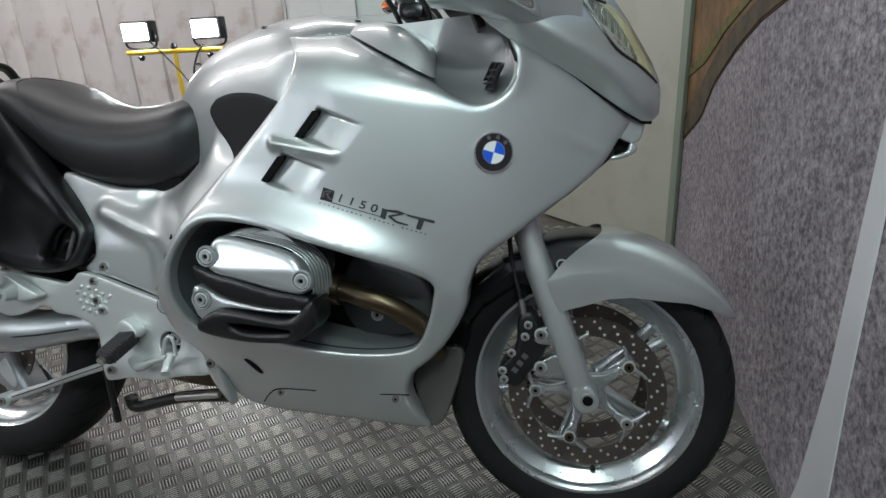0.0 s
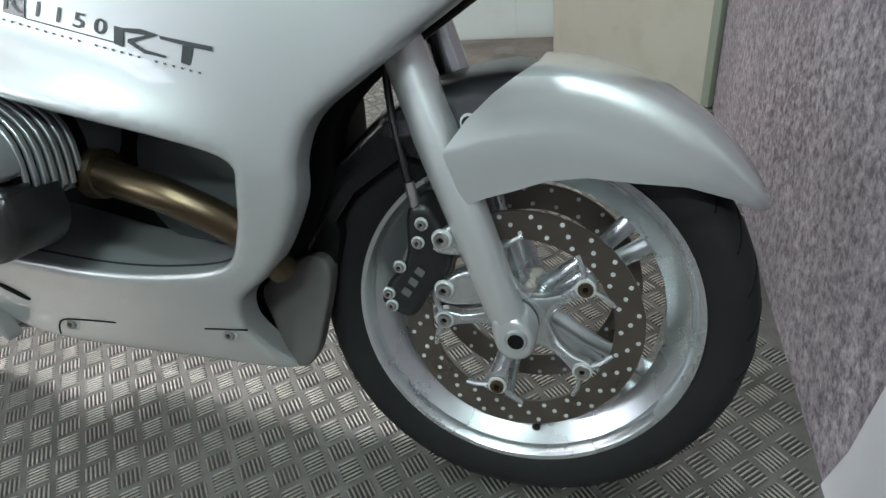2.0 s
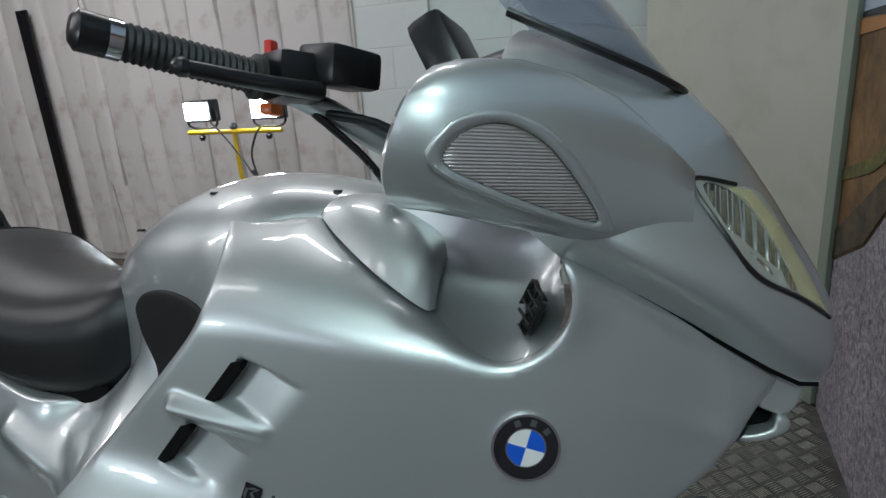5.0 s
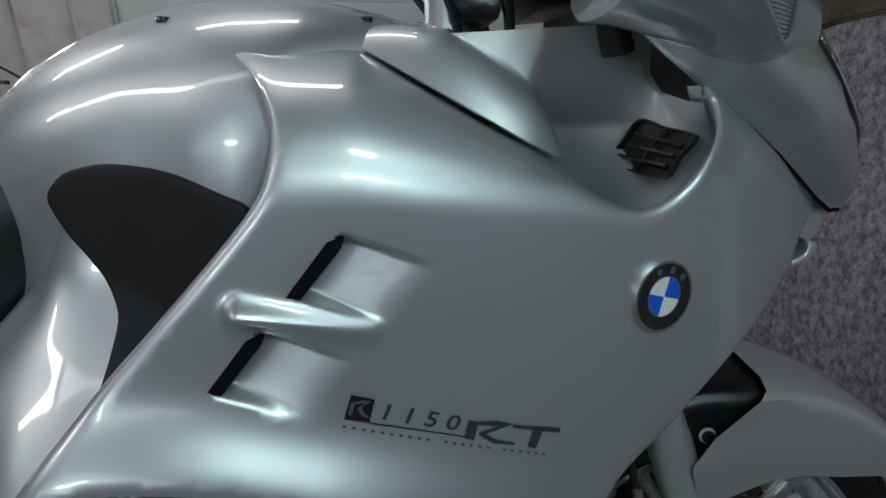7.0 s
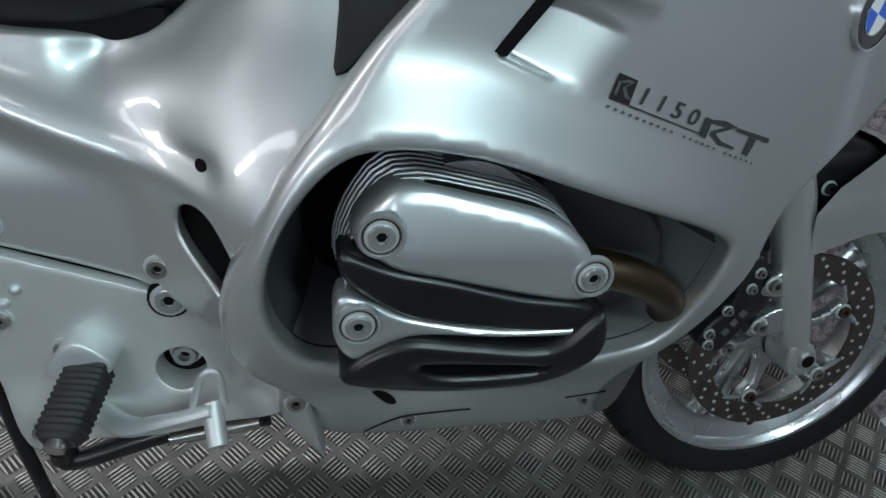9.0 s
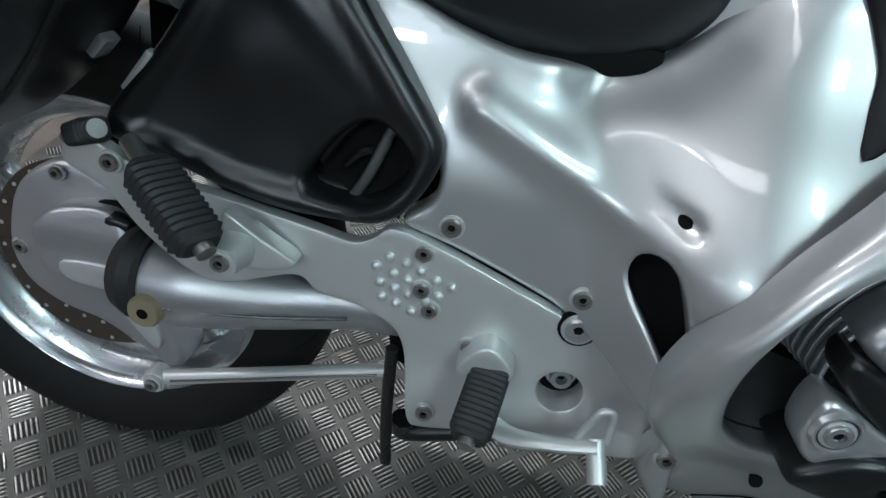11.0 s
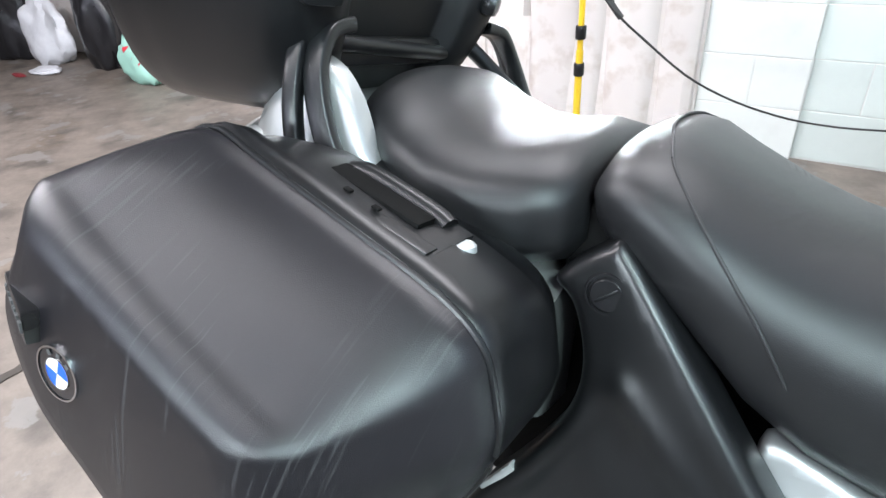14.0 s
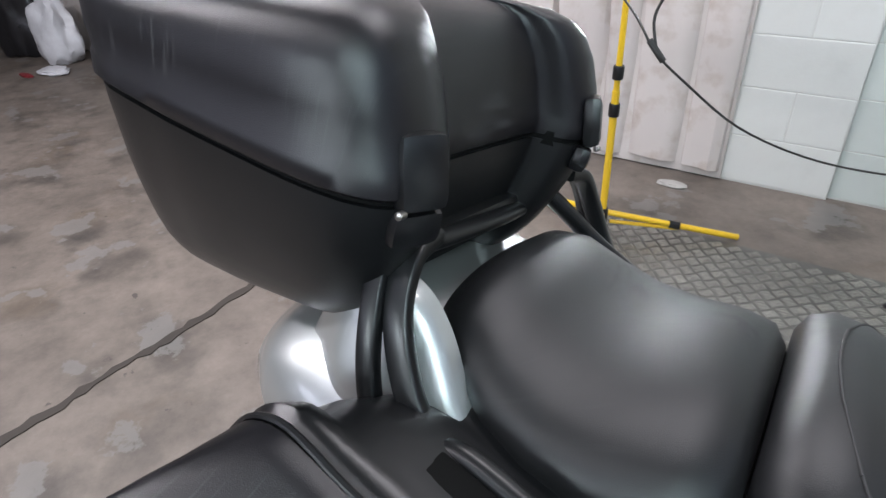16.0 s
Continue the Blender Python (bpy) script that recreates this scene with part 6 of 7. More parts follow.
loft("dash_shell", [oval((-0.205, 0, 1.16), (0, 1, 0), (0.25, 0, 1), 0.125, 0.085, 4, 24), oval((-0.26, 0, 1.15), (0, 1, 0), (0.25, 0, 1), 0.12, 0.080, 4, 24), oval((-0.285, 0, 1.16), (0, 1, 0), (0.25, 0, 1), 0.10, 0.065, 4, 24)], PLASTIC, cock, "black instrument housing")
for k in range(6):
    block("bellows_rib", (-0.228 - 0.008 * k, -0.128, 1.075 + 0.020 * k), (0.030, 0.030, 0.008), PLASTIC, cock, bevel=0.003, turn=pose(0, 0, 0, 0, 25, 12))
block("cowl_panel", (-0.235, -0.115, 1.105), (0.018, 0.05, 0.17), SATIN, cock, "black cockpit side panel", 0.006, pose(0, 0, 0, 0, -22, 10))
block("fuse_cover", (-0.300, -0.06, 1.215), (0.05, 0.11, 0.12), SATIN, cock, "black cockpit side pocket", 0.015, pose(0, 0, 0, 0, -28, 0))
lathe("steering_head", [(0.02, -0.05), (0.034, -0.045), (0.034, 0.02), (0.024, 0.03), (0.012, 0.04)], (-0.36, 0.0, 1.085), ALLOY, bike, "aluminium steering head", 28, "z")


def handlebar(s):
    hb = new("handlebar")
    hb.parent = bike
    tube("clip_on_bar", [(-0.355, s * 0.06, 1.10), (-0.385, s * 0.11, 1.125), (-0.425, s * 0.16, 1.155), (-0.44, s * 0.21, 1.168)], [0.018, 0.016, 0.015, 0.0125], ALLOY, hb, "cast aluminium handlebar")
    g0, g1 = Vector((-0.455, s * 0.245, 1.180)), Vector((-0.515, s * 0.365, 1.196))
    rr = []
    for i in range(41):
        t = i / 40
        r = 0.0165 if i % 2 else 0.0185
        if t < 0.06:
            r = 0.024
        d = (g1 - g0).normalized()
        u = d.cross(Vector((0, 0, 1))).normalized()
        rr.append(oval(g0.lerp(g1, t), u, u.cross(d), r, r, 2, 18))
    loft("grip", rr, GRIP, hb, "ribbed black rubber grip", angle=20)
    d = (g1 - g0).normalized()
    tube("bar_end_ring", [g1, g1 + d * 0.012], 0.019, CHROME, hb, smooth_pts=1)
    tube("bar_end", [g1 + d * 0.012, g1 + d * 0.035, g1 + d * 0.040], [0.0185, 0.0185, 0.012], SATIN, hb, n=18, smooth_pts=1)
    block("switch_housing", g0 + Vector((0.018, -s * 0.035, 0.004)), (0.055, 0.060, 0.055), PLASTIC, hb, "black switch housing", 0.012, pose(0, 0, 0, 0, 0, s * 25))
    block("brake_reservoir", g0 + Vector((0.055, -s * 0.075, 0.020)), (0.060, 0.080, 0.045), SATIN, hb, "black fluid reservoir", 0.010, pose(0, 0, 0, 0, 5, s * 15))
    tube("lever", [g0 + Vector((0.060, -s * 0.02, -0.014)), g0 + Vector((0.052, s * 0.06, -0.018)), g0 + Vector((0.022, s * 0.125, -0.014))], [0.010, 0.008, 0.007], SATIN, hb, "black brake lever")
    lathe("lever_ball", [(0.001, -0.009), (0.007, -0.006), (0.009, 0), (0.007, 0.006), (0.001, 0.009)], g0 + Vector((0.020, s * 0.130, -0.014)), SATIN, hb, n=14)
    block("red_switch", g0 + Vector((-0.006, -s * 0.03, 0.036)), (0.010, 0.014, 0.020), REDK, hb, "red switch", 0.003)
    block("signal_switch", g0 + Vector((-0.022, -s * 0.05, -0.026)), (0.018, 0.024, 0.014), AMBER, hb, "orange switch", 0.004)
    tube("bar_hose", [(-0.42, s * 0.17, 1.150), (-0.36, s * 0.13, 1.135), (-0.315, s * 0.09, 1.08), (-0.31, s * 0.08, 1.02)], 0.006, SATIN, hb)
    tube("bar_hose", [(-0.43, s * 0.18, 1.150), (-0.39, s * 0.13, 1.10), (-0.365, s * 0.10, 1.05), (-0.36, s * 0.09, 1.0)], 0.005, SATIN, hb)
    return hb


handlebar(-1)
handlebar(1)
block("yoke", (-0.345, 0, 1.075), (0.05, 0.19, 0.03), SATIN, bike, "black fork yoke", 0.010)


# ---------------------------------------------------------------- seats
def seat_ring(x, w, zt, zb, e=2.6, y=0.0, n=40, dish=0.0):
    pts = []
    for i in range(n):
        t = 2 * math.pi * i / n
        c, s = math.cos(t), math.sin(t)
        q = e if s > 0 else 5.0
        a = math.copysign(abs(c) ** (2 / q), c)
        b = math.copysign(abs(s) ** (2 / q), s)
        z = (zt + zb) / 2 + (zt - zb) / 2 * b
        wide = w * (1 - 0.16 * max(0, b) ** 2 - 0.10 * max(0, -b))
        pts.append((x, y + wide * a, z - (dish * (1 - a * a) if b > 0 else 0)))
    return pts


SEAT = [(-0.778, 0.060, 0.850, 0.812), (-0.788, 0.090, 0.880, 0.802), (-0.802, 0.110, 0.910, 0.788), (-0.818, 0.125, 0.932, 0.769), (-0.838, 0.137, 0.936, 0.752), (-0.860, 0.144, 0.932, 0.740), (-0.89, 0.148, 0.925, 0.728), (-0.935, 0.152, 0.916, 0.721), (-0.985, 0.160, 0.912, 0.723),
        (-1.04, 0.167, 0.915, 0.735), (-1.09, 0.172, 0.924, 0.752), (-1.14, 0.176, 0.940, 0.783), (-1.19, 0.176, 0.962, 0.830), (-1.225, 0.174, 0.980, 0.858), (-1.255, 0.168, 0.984, 0.880),
        (-1.275, 0.155, 0.974, 0.895), (-1.284, 0.135, 0.955, 0.905)]
loft("rider_seat", [seat_ring(*s) for s in SEAT], VINYL, bike, "black grained vinyl rider seat with grey piping", angle=60)


def seat_side(x, z, stations):
    xs = [s[0] for s in stations][::-1]
    f = lambda k: float(np.interp(x, xs, [s[k] for s in stations][::-1]))
    w, zt, zb = f(1), f(2), f(3)
    b = min(0.999, max(-0.999, (z - (zt + zb) / 2) / ((zt - zb) / 2)))
    bb = abs(b)
    a = (1 - bb ** 2.6) ** (1 / 2.6)
    return w * (1 - 0.16 * max(0, b) ** 2 - 0.10 * max(0, -b)) * a


line = rounded([(-1.232, 0.968), (-1.211, 0.947), (-1.186, 0.921), (-1.161, 0.893), (-1.136, 0.862), (-1.108, 0.815), (-1.085, 0.776), (-1.068, 0.752)], 6, False)
tube("seat_piping", rounded([(a, -(seat_side(a, b, SEAT) + 0.0004), b) for a, b in line[::-1]] + [(-1.247, -0.061, 0.9815), (-1.251, -0.014, 0.9845), (-1.251, 0.014, 0.9845), (-1.247, 0.061, 0.9815)] + [(a, seat_side(a, b, SEAT) + 0.0004, b) for a, b in line], 2, False), 0.0014, GRIP, bike, "grey seam piping across the seat", n=8, smooth_pts=1)
SEAT2 = [(-1.286, 0.130, 0.950, 0.880), (-1.300, 0.155, 0.968, 0.862), (-1.330, 0.168, 0.972, 0.852), (-1.375, 0.174, 0.966, 0.858), (-1.42, 0.174, 0.968, 0.868), (-1.46, 0.166, 0.984, 0.880),
         (-1.495, 0.150, 1.005, 0.895), (-1.520, 0.130, 1.006, 0.910), (-1.540, 0.105, 0.992, 0.925), (-1.552, 0.075, 0.970, 0.935)]
loft("passenger_seat", [seat_ring(*s, y=-0.02) for s in SEAT2], VINYL, bike, "black grained vinyl passenger seat", angle=60)
# added near-black fillers paint the shade under and between the seats
block("seat_base_shade", (-0.970, 0.0, 0.715), (0.25, 0.25, 0.09), VOID, bike, "near-black filler for the shade under the seat", 0.02)
block("seat_gap_filler", (-1.284, -0.01, 0.885), (0.04, 0.24, 0.08), VOID, bike, "near-black filler for the shaded gap between the seats", 0.01)
# silver tail behind the seat
TAILB = [(-1.30, 0.165, 0.850, 0.70), (-1.40, 0.192, 0.890, 0.72), (-1.48, 0.204, 0.925, 0.74), (-1.55, 0.212, 0.962, 0.76), (-1.61, 0.212, 0.975, 0.78), (-1.66, 0.200, 0.960, 0.79), (-1.71, 0.165, 0.930, 0.80), (-1.750, 0.11, 0.885, 0.82)]
loft("tail_fairing", [seat_ring(*s, e=3.0, y=-0.02) for s in TAILB], SILVER, bike, "silver tail fairing", angle=60)
TAILSIDE = [(-1.462, 0.905), (-1.480, 0.945), (-1.503, 0.985), (-1.530, 1.012), (-1.565, 1.020), (-1.600, 0.998), (-1.630, 0.955), (-1.640, 0.880), (-1.560, 0.830), (-1.480, 0.850)]
panel("tail_side", TAILSIDE, lambda x, z: -(0.198 + 0.018 * smoothstep(-1.46, -1.56, x) - 0.03 * smoothstep(-1.57, -1.64, x) - 0.30 * max(0.0, z - 0.94) - 0.15 * max(0.0, 0.90 - z)), SILVER, bike, "silver tail fairing side", roll=0.010, skirt=0.014, step=0.009)
block("tail_reflector", (-1.714, -0.158, 0.832), (0.014, 0.022, 0.036), AMBER, bike, "amber rear lens", 0.006)
# grab straps and carrier
def strap(name, pts, wide, thick, parent, label=""):
    """A flat moulded strap with rounded edges, its broad side facing outwards."""
    p = rounded(pts, 6, False)
    rings = []
    for i in range(len(p)):
        d = Vector(p[min(i + 1, len(p) - 1)] - p[max(i - 1, 0)]).normalized()
        w = Vector((1, 0.15, 0))
        w = (w - d * w.dot(d)).normalized()
        u = w.cross(d)
        ring = []
        for k in range(16):
            t = 2 * math.pi * k / 16
            c, s = math.cos(t), math.sin(t)
            ring.append(tuple(Vector(p[i]) + w * (wide / 2 * math.copysign(abs(c) ** 0.35, c)) + u * (thick / 2 * math.copysign(abs(s) ** 0.5, s))))
        rings.append(ring)
    return loft(name, rings, PLASTIC, parent, label, angle=50)


for p, wide in (([(-1.556, -0.163, 1.046), (-1.548, -0.198, 1.036), (-1.539, -0.220, 0.998), (-1.531, -0.229, 0.950), (-1.519, -0.226, 0.88)], 0.016),
                ([(-1.538, -0.150, 1.046), (-1.533, -0.185, 1.038), (-1.524, -0.208, 1.003), (-1.504, -0.218, 0.954), (-1.480, -0.219, 0.918), (-1.452, -0.211, 0.875)], 0.021)):
    for s in (1, -1):
        strap("grab_rail", [(a, (b if s > 0 else -b - 0.04), c) for a, b, c in p], wide, 0.015, bike, "flat black grab rail")
tube("carrier_front", [(-1.62, -0.170, 1.022), (-1.575, -0.165, 1.026), (-1.558, -0.12, 1.026), (-1.560, 0.03, 1.016), (-1.580, 0.09, 1.012), (-1.62, 0.10, 1.010)], 0.011, PLASTIC, bike, "black luggage carrier", flat=0.8)
block("carrier_plate", (-1.66, -0.03, 1.018), (0.20, 0.24, 0.03), PLASTIC, bike, "black luggage carrier plate", 0.008)
tube("carrier_brace", [(-1.56, 0.095, 1.03), (-1.535, 0.12, 1.0), (-1.50, 0.15, 0.96), (-1.44, 0.165, 0.92), (-1.38, 0.16, 0.89)], 0.010, PLASTIC, bike)


# ---------------------------------------------------------------- luggage
def case_ring(pts, y, n=5):
    r = rounded(pts, n)
    return [(a, y(a, b) if callable(y) else y, b) for a, b in r]


SEAMR = [(-1.267, 0.790), (-1.271, 0.832), (-1.284, 0.866), (-1.320, 0.891), (-1.400, 0.921), (-1.480, 0.950), (-1.535, 0.968), (-1.578, 0.940), (-1.615, 0.855), (-1.615, 0.730), (-1.580, 0.645), (-1.520, 0.590), (-1.430, 0.590), (-1.350, 0.652), (-1.292, 0.735)]
RID = [(-1.335, 0.775), (-1.338, 0.808), (-1.346, 0.826), (-1.395, 0.846), (-1.440, 0.866), (-1.510, 0.900), (-1.584, 0.937), (-1.612, 0.895), (-1.640, 0.835), (-1.618, 0.755), (-1.560, 0.698), (-1.505, 0.652), (-1.460, 0.632), (-1.400, 0.660), (-1.352, 0.720)]
OUTR = [(-1.505 + (a + 1.505) * 0.80, 0.800 + (b - 0.800) * 0.80) for a, b in RID]


def blend(p, q, k, grow=1.0):
    return [(-1.52 + ((a[0] * (1 - k) + b[0] * k) + 1.52) * grow, 0.76 + ((a[1] * (1 - k) + b[1] * k) - 0.76) * grow) for a, b in zip(p, q)]


case = tagged(new("side_case"), "scuffed black plastic side case hung on the motorcycle", "luggage case")
case.matrix_world = pose(0, 0, 0, -12, 0, 0)
bulge = lambda d: (lambda a, b: d - 0.008 * smoothstep(-1.50, -1.62, a) * smoothstep(0.93, 0.85, b))
seam_y = lambda d: (lambda a, b: d - 0.006 * smoothstep(-1.40, -1.54, a) * smoothstep(0.80, 0.93, b))
rings = [case_ring(SEAMR, seam_y(-0.310)), case_ring(SEAMR, seam_y(-0.318)), case_ring(blend(SEAMR, RID, 0.08, 1.004), seam_y(-0.330)), case_ring(blend(SEAMR, RID, 0.50, 1.010), -0.370), case_ring(blend(SEAMR, RID, 0.86, 1.006), -0.400),
         case_ring(blend(SEAMR, RID, 0.96, 1.002), -0.4085), case_ring(RID, bulge(-0.413)), case_ring(blend(RID, OUTR, 0.10), bulge(-0.4175)), case_ring(blend(RID, OUTR, 0.4), bulge(-0.427)), case_ring(OUTR, bulge(-0.437))]
inner = [case_ring([(-1.52 + (a + 1.52) * s, 0.80 + (b - 0.80) * s) for a, b in OUTR], bulge(-0.437 - 0.004 * (1 - s * s))) for s in (0.85, 0.68, 0.5, 0.34, 0.18, 0.06)]
loft("case_lid", rings + inner, CASE, case, "scuffed black case lid", caps=(False, True), angle=60)


def base(s, y, dz=0.0, pull=0.0, drop=0.0):
    return case_ring([(-1.47 + (a + 1.47) * s + pull * smoothstep(-1.50, -1.62, a), 0.76 + (b - 0.76) * s + (dz - drop * smoothstep(-1.46, -1.56, a)) * smoothstep(0.74, 0.86, b)) for a, b in SEAMR], y)


loft("case_shell", [base(0.985, -0.306), base(0.996, -0.303), base(0.999, -0.298, 0.003), base(0.999, -0.284, 0.002, 0.012, 0.004), base(0.999, -0.278, 0.002, 0.02, 0.014), base(0.999, -0.255, 0.002, 0.03, 0.018), base(0.995, -0.215, -0.003, 0.06, 0.028), base(0.975, -0.195, -0.012, 0.07, 0.03), base(0.93, -0.178, 0, 0.07, 0.03), base(0.85, -0.165, 0, 0.06, 0.03)], PLASTIC, case, "black case shell", caps=(False, True), angle=50)
loft("case_seal", [base(0.975, -0.313), base(0.975, -0.300)], VOID, case, caps=(False, False))
tube("lid_edge", case_ring(blend(SEAMR, RID, -0.005), -0.311), 0.0028, PLASTIC, case, n=8, smooth_pts=1)
# handle, lock and recess on top of the shell
ha, hb_ = Vector((-1.452, -0.258, 0.9405)), Vector((-1.374, -0.258, 0.9165))
d = (hb_ - ha).normalized()
slope = pose(0, 0, 0, 0, 17, 0)
# solid near-black block paints the shade in the handle recess
block("handle_recess_shade", (ha + hb_) / 2 + Vector((0, 0.004, -0.0038)), (0.094, 0.024, 0.010), VOID, case, "near-black block for the shaded recess of the carrying handle", 0.003, slope)
tube("case_handle", [ha + Vector((-0.012, 0.025, -0.012)), ha + d * 0.008 + Vector((0, 0.027, -0.006)), hb_ - d * 0.008 + Vector((0, 0.027, -0.006)), hb_ + Vector((0.012, 0.025, -0.012))], 0.0105, PLASTIC, case, "black carrying handle")
for p, w in ((ha + Vector((-0.022, 0.006, -0.0005)), 0.034), (hb_ + Vector((0.018, 0.006, -0.0125)), 0.026)):
    block("handle_end", p, (w, 0.056, 0.006), PLASTIC, case, bevel=0.0025, turn=slope)
block("handle_rail", (ha + hb_) / 2 + Vector((-0.004, -0.022, -0.0035)), (0.150, 0.016, 0.005), PLASTIC, case, bevel=0.002, turn=slope)
# small black chips paint the shade of the rail's notches
for k in (0.35, 0.7):
    block("rail_notch_shade", ha + (hb_ - ha) * k + Vector((0, -0.019, 0.0008)), (0.007, 0.005, 0.002), VOID, case, bevel=0.0005, turn=slope)
lathe("case_lock", [(0.001, 0.003), (0.003, 0.002), (0.0075, 0.0025), (0.0095, 0.001), (0.0105, -0.006)], (-1.341, -0.243, 0.8995), BLAST, case, "bright round case lock", 20, "z")
badge((-1.547, -0.4418, 0.808), 0.022, (0.35, 0, 1), (0.10, -1, 0.02), case)
block("case_plaque", (-1.588, -0.4360, 0.846), (0.056, 0.022, 0.030), SATIN, case, "black plaque with small raised marks", 0.003, pose(0, 0, 0, 0, 12, -16))
for k in range(6):
    block("plaque_mark", (-1.610 + 0.009 * k, -0.4415 - 0.0026 * k, 0.853 - 0.002 * k), (0.005, 0.002, 0.009), PIPING, case, bevel=0.0005, turn=pose(0, 0, 0, 0, 12, -16))
block("case_catch", (-1.320, -0.23, 0.685), (0.010, 0.022, 0.022), ALLOY, case, "bright metal case catch", 0.003, pose(0, 0, 0, 0, 40, 0))
footpeg((-1.375, -0.20, 0.585), (-1.340, -0.225, 0.605), 0.016, 0.012, "case_buffer")


TOPHALF = [(-1.552, 0.0), (-1.551, 0.085), (-1.545, 0.105), (-1.522, 0.125), (-1.512, 0.162), (-1.520, 0.200), (-1.560, 0.222), (-1.640, 0.230), (-1.720, 0.232), (-1.795, 0.222), (-1.840, 0.160), (-1.856, 0.0)]
TOPOUT = rounded(TOPHALF + [(a, -b) for a, b in reversed(TOPHALF[1:-1])], 6)
CYT = -0.035


def top_ring(z, s, back=0.0, rise=0.12):
    """The top case's outline at one height, drawn in by s, moved back and rising to the rear."""
    return [(-1.69 + (a + 1.69) * s - back, CYT + b * s * (0.75 if b > 0 else 1.0) - 0.22 * max(0.0, z - 1.13), z - rise * (a + 1.56)) for a, b in TOPOUT]


tc = tagged(new("top_case"), "black plastic top case on the luggage carrier", "luggage case")
tc.matrix_world = pose(0, 0, 0, -12, 0, 0)
loft("top_case_base", rounded([np.array(q) for q in (top_ring(0.954, 0.42, 0.020, 0.0), top_ring(0.956, 0.58, 0.020, 0.0), top_ring(0.968, 0.71, 0.018, 0.01), top_ring(0.992, 0.815, 0.014, 0.04), top_ring(1.032, 0.905, 0.008, 0.11), top_ring(1.072, 0.962, 0.002, 0.16), top_ring(1.096, 0.985, 0, 0.17))], 3, False), PLASTIC, tc, "black top case base", angle=60)
loft("top_case_lid", [top_ring(1.101, 0.992, 0, 0.17), top_ring(1.104, 1.008, 0, 0.17), top_ring(1.118, 1.010, 0, 0.17), top_ring(1.122, 1.003, 0, 0.165), top_ring(1.150, 0.995, 0.002, 0.13), top_ring(1.175, 0.978, 0.004, 0.09), top_ring(1.194, 0.945, 0.006, 0.06), top_ring(1.206, 0.89, 0.006, 0.04), top_ring(1.215, 0.78, 0.006, 0.03), top_ring(1.222, 0.55, 0.006, 0.03), top_ring(1.225, 0.28, 0.006, 0.03)], CASE, tc, "scuffed black top case lid", angle=50)
loft("top_case_seal", [top_ring(1.092, 0.965, 0, 0.17), top_ring(1.106, 0.965, 0, 0.17)], VOID, tc, caps=(False, False))
for x, y, yaw in ((-1.520, -0.206, -22), (-1.520, 0.084, 22)):
    latch = new("latch")
    latch.parent = tc
    m = pose(x, y, 1.10, 0, 0, yaw)
    block("latch_lever", m @ Vector((0.009, 0, 0.012)), (0.020, 0.038, 0.052), PLASTIC, latch, "black latch lever", 0.0095, pose(0, 0, 0, 0, -6, yaw))
    block("latch_keeper", m @ Vector((0.003, 0, -0.026)), (0.020, 0.040, 0.028), SATIN, latch, "black latch keeper", 0.009, pose(0, 0, 0, 0, 14, yaw))
    lathe("latch_pin", [(0.001, -0.004), (0.003, -0.003), (0.003, 0.003)], m @ Vector((0.018, -0.018, -0.012)), BOLT, latch, n=10)

# ---------------------------------------------------------------- rear drive
drive = new("final_drive")
drive.parent = bike
DR = [(-1.581, 0.357), (-1.565, 0.425), (-1.536, 0.466), (-1.491, 0.492), (-1.448, 0.489), (-1.396, 0.462), (-1.378, 0.433), (-1.385, 0.400), (-1.390, 0.363), (-1.385, 0.316), (-1.372, 0.271), (-1.347, 0.225), (-1.352, 0.200), (-1.375, 0.200), (-1.415, 0.225), (-1.462, 0.255),
      (-1.515, 0.268), (-1.555, 0.290), (-1.575, 0.318)]
panel("drive_casing", DR, lambda x, z: -0.084 - 0.022 * math.exp(-((x + 1.47) ** 2 + (z - 0.38) ** 2) / 0.008), CASTMETAL, drive, "grey cast aluminium final drive casing", roll=0.012, skirt=0.05, step=0.009)
panel("drive_rib", [(-1.510, 0.408), (-1.475, 0.447), (-1.391, 0.449), (-1.382, 0.345), (-1.404, 0.338), (-1.494, 0.348), (-1.511, 0.37)], lambda x, z: -0.125 - 0.25 * max(0.0, 0.03 - abs(z - 0.42)), CASTMETAL, drive, "boxed neck of the drive casing", roll=0.008, skirt=0.04, step=0.008)
panel("drive_window", [(-1.473, 0.376), (-1.393, 0.380), (-1.392, 0.350), (-1.466, 0.350)], lambda x, z: -0.129, BLAST, drive, roll=0.002, skirt=0.004, step=0.008)
panel("web_pocket", [(-1.430, 0.292), (-1.396, 0.310), (-1.373, 0.252), (-1.386, 0.236)], lambda x, z: -0.0905, BLAST, drive, roll=0.002, skirt=0.004, step=0.008)
# black patch over the casing paints the shade round the sensor
panel("sensor_recess_shade", [(-1.447, 0.440), (-1.426, 0.460), (-1.384, 0.457), (-1.378, 0.428), (-1.425, 0.416)], lambda x, z: -0.1065, VOID, drive, roll=0.002, skirt=0.004, step=0.008)
tube("sensor_plug", [(-1.43, -0.112, 0.438), (-1.405, -0.116, 0.444), (-1.385, -0.118, 0.440)], [0.010, 0.012, 0.008], SATIN, drive, "black speed sensor plug", n=12)
bolt((-1.560, -0.090, 0.355), 0.010, drive)
bolt((-1.49, -0.095, 0.478), 0.008, drive)
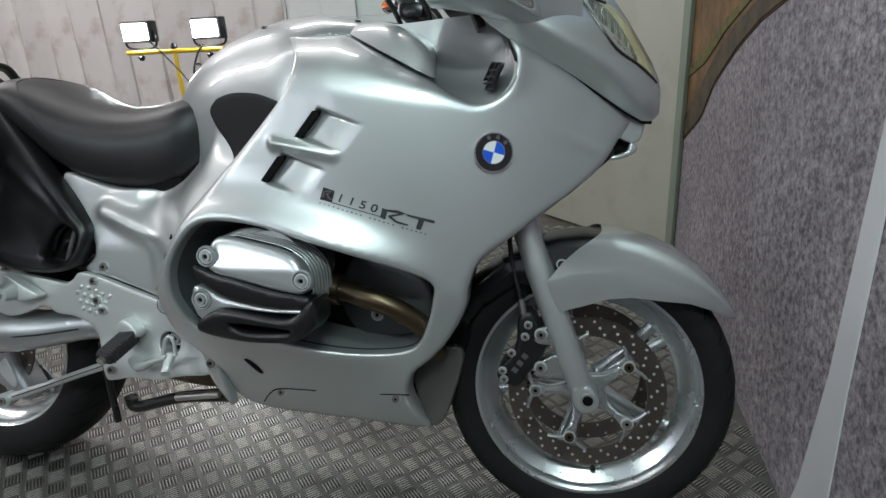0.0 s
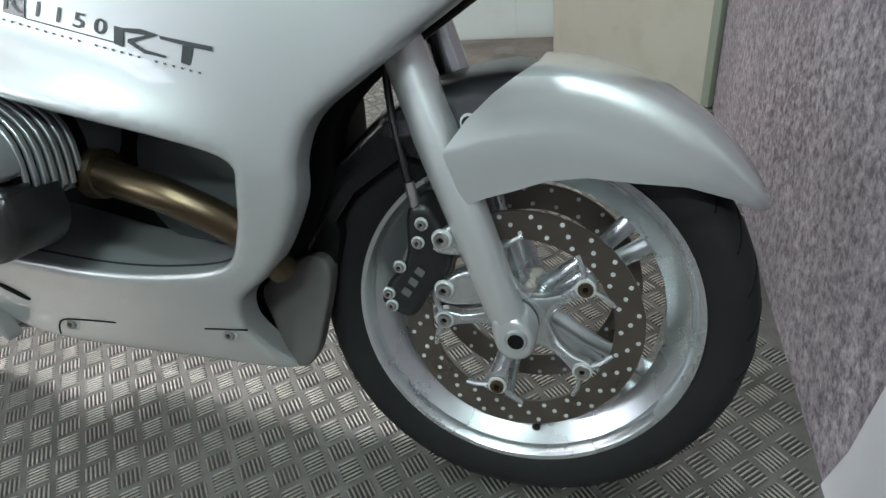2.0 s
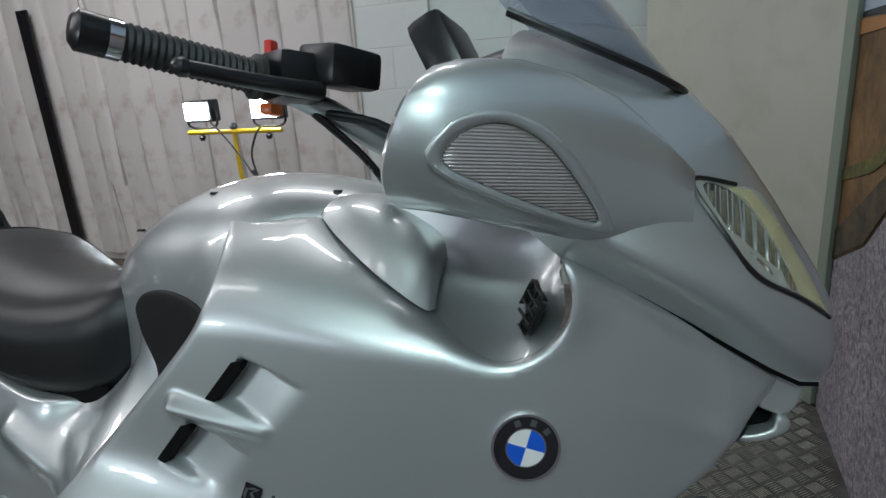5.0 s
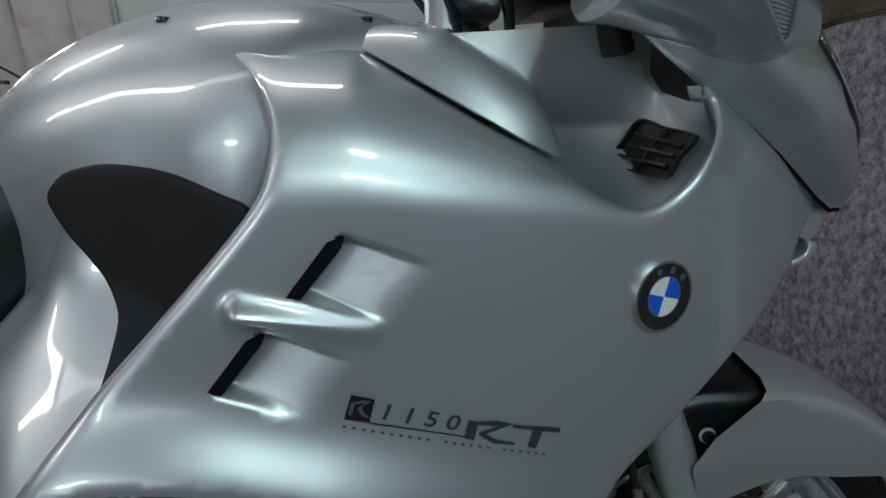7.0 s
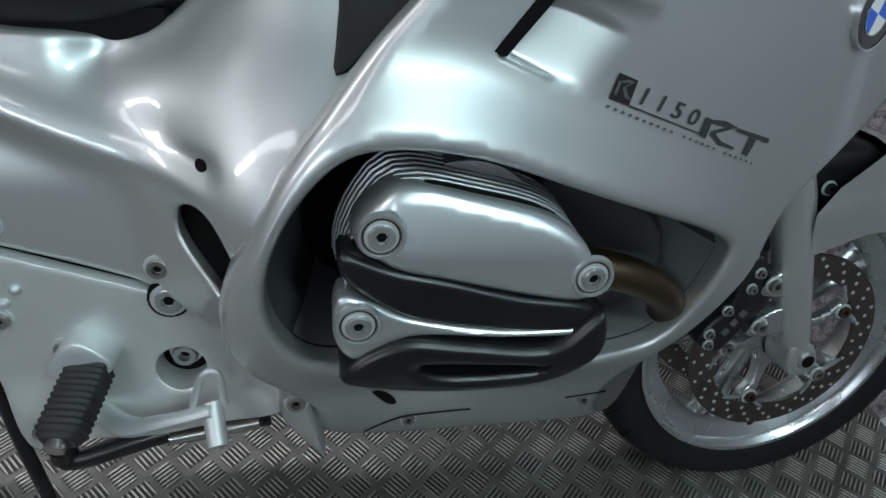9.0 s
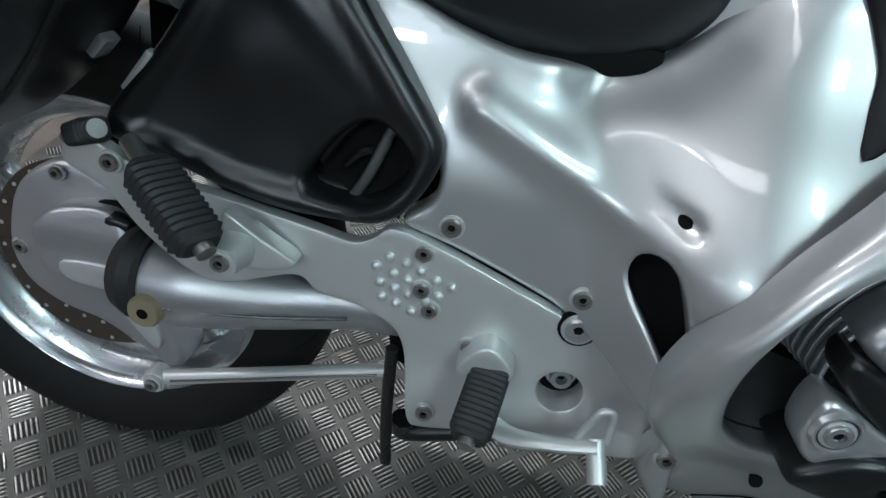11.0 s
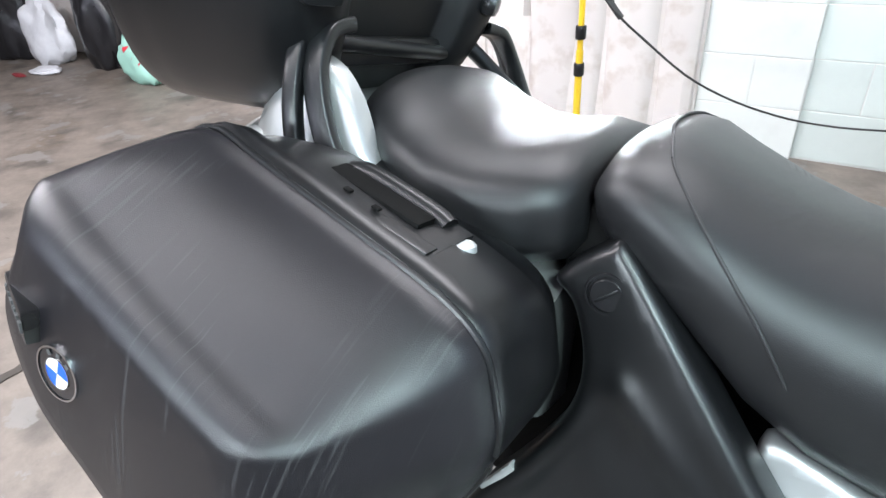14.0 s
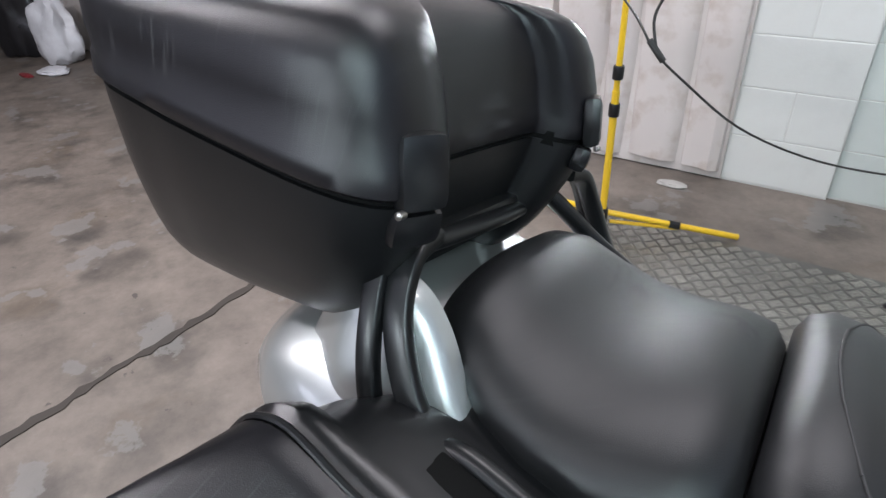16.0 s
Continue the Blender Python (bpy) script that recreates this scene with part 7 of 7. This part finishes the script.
tube("bellows", [(-1.362, -0.145, 0.405), (-1.348, -0.147, 0.406), (-1.338, -0.147, 0.406), (-1.325, -0.148, 0.407)], [0.052, 0.058, 0.052, 0.057], GRIP, bike, "ribbed black rubber boot", n=28, smooth_pts=1)
tube("swingarm", [(-1.330, -0.150, 0.405), (-1.28, -0.152, 0.408), (-1.20, -0.145, 0.412), (-1.10, -0.135, 0.425), (-0.95, -0.12, 0.43)], [0.052, 0.052, 0.042, 0.036, 0.036], ALLOY, bike, "cast aluminium swingarm", n=28)
tube("swingarm_seam", [(-1.30, -0.2035, 0.402), (-1.20, -0.189, 0.408), (-1.10, -0.172, 0.422)], 0.002, SATIN, bike, n=6)
lathe("pivot_plug", [(0.006, -0.010), (0.017, -0.010), (0.0195, -0.006), (0.0195, 0.02)], (-1.316, -0.203, 0.396), BRASSY, bike, "tan pivot plug", 28)
lathe("pivot_socket", [(0.0005, 0.0), (0.0065, 0.0), (0.0065, 0.004)], (-1.316, -0.2135, 0.396), VOID, bike, n=12)
tube("torque_arm", [(-1.3535, -0.133, 0.226), (-1.25, -0.135, 0.263), (-1.15, -0.138, 0.300), (-1.048, -0.140, 0.336)], [0.011, 0.0095, 0.0095, 0.010], PLATEMETAL, bike, "aluminium torque arm", n=14)
tube("torque_arm_groove", [(-1.33, -0.1440, 0.236), (-1.25, -0.1450, 0.264), (-1.15, -0.1480, 0.301), (-1.06, -0.1500, 0.333)], 0.0016, STEEL, bike, n=6)
lathe("torque_eye", [(0.004, -0.012), (0.015, -0.012), (0.017, -0.008), (0.017, 0.012)], (-1.3535, -0.133, 0.226), PLATEMETAL, bike, n=24)
bolt((-1.3535, -0.147, 0.226), 0.009, bike)
disc((-1.478, -0.060, 0.342), 0.10, 0.142, bike, holes=2)
block("rear_caliper", (-1.40, -0.09, 0.50), (0.09, 0.05, 0.05), SATIN, bike, "black rear brake caliper", 0.012, pose(0, 0, 0, 0, 35, 0))
tube("rear_hose", [(-1.37, -0.14, 0.52), (-1.33, -0.15, 0.49), (-1.31, -0.13, 0.44)], 0.007, SATIN, bike)
tube("subframe_rail", [(-1.35, -0.165, 0.605), (-1.20, -0.16, 0.575), (-1.06, -0.16, 0.565)], 0.012, FRAMESTEEL, bike)
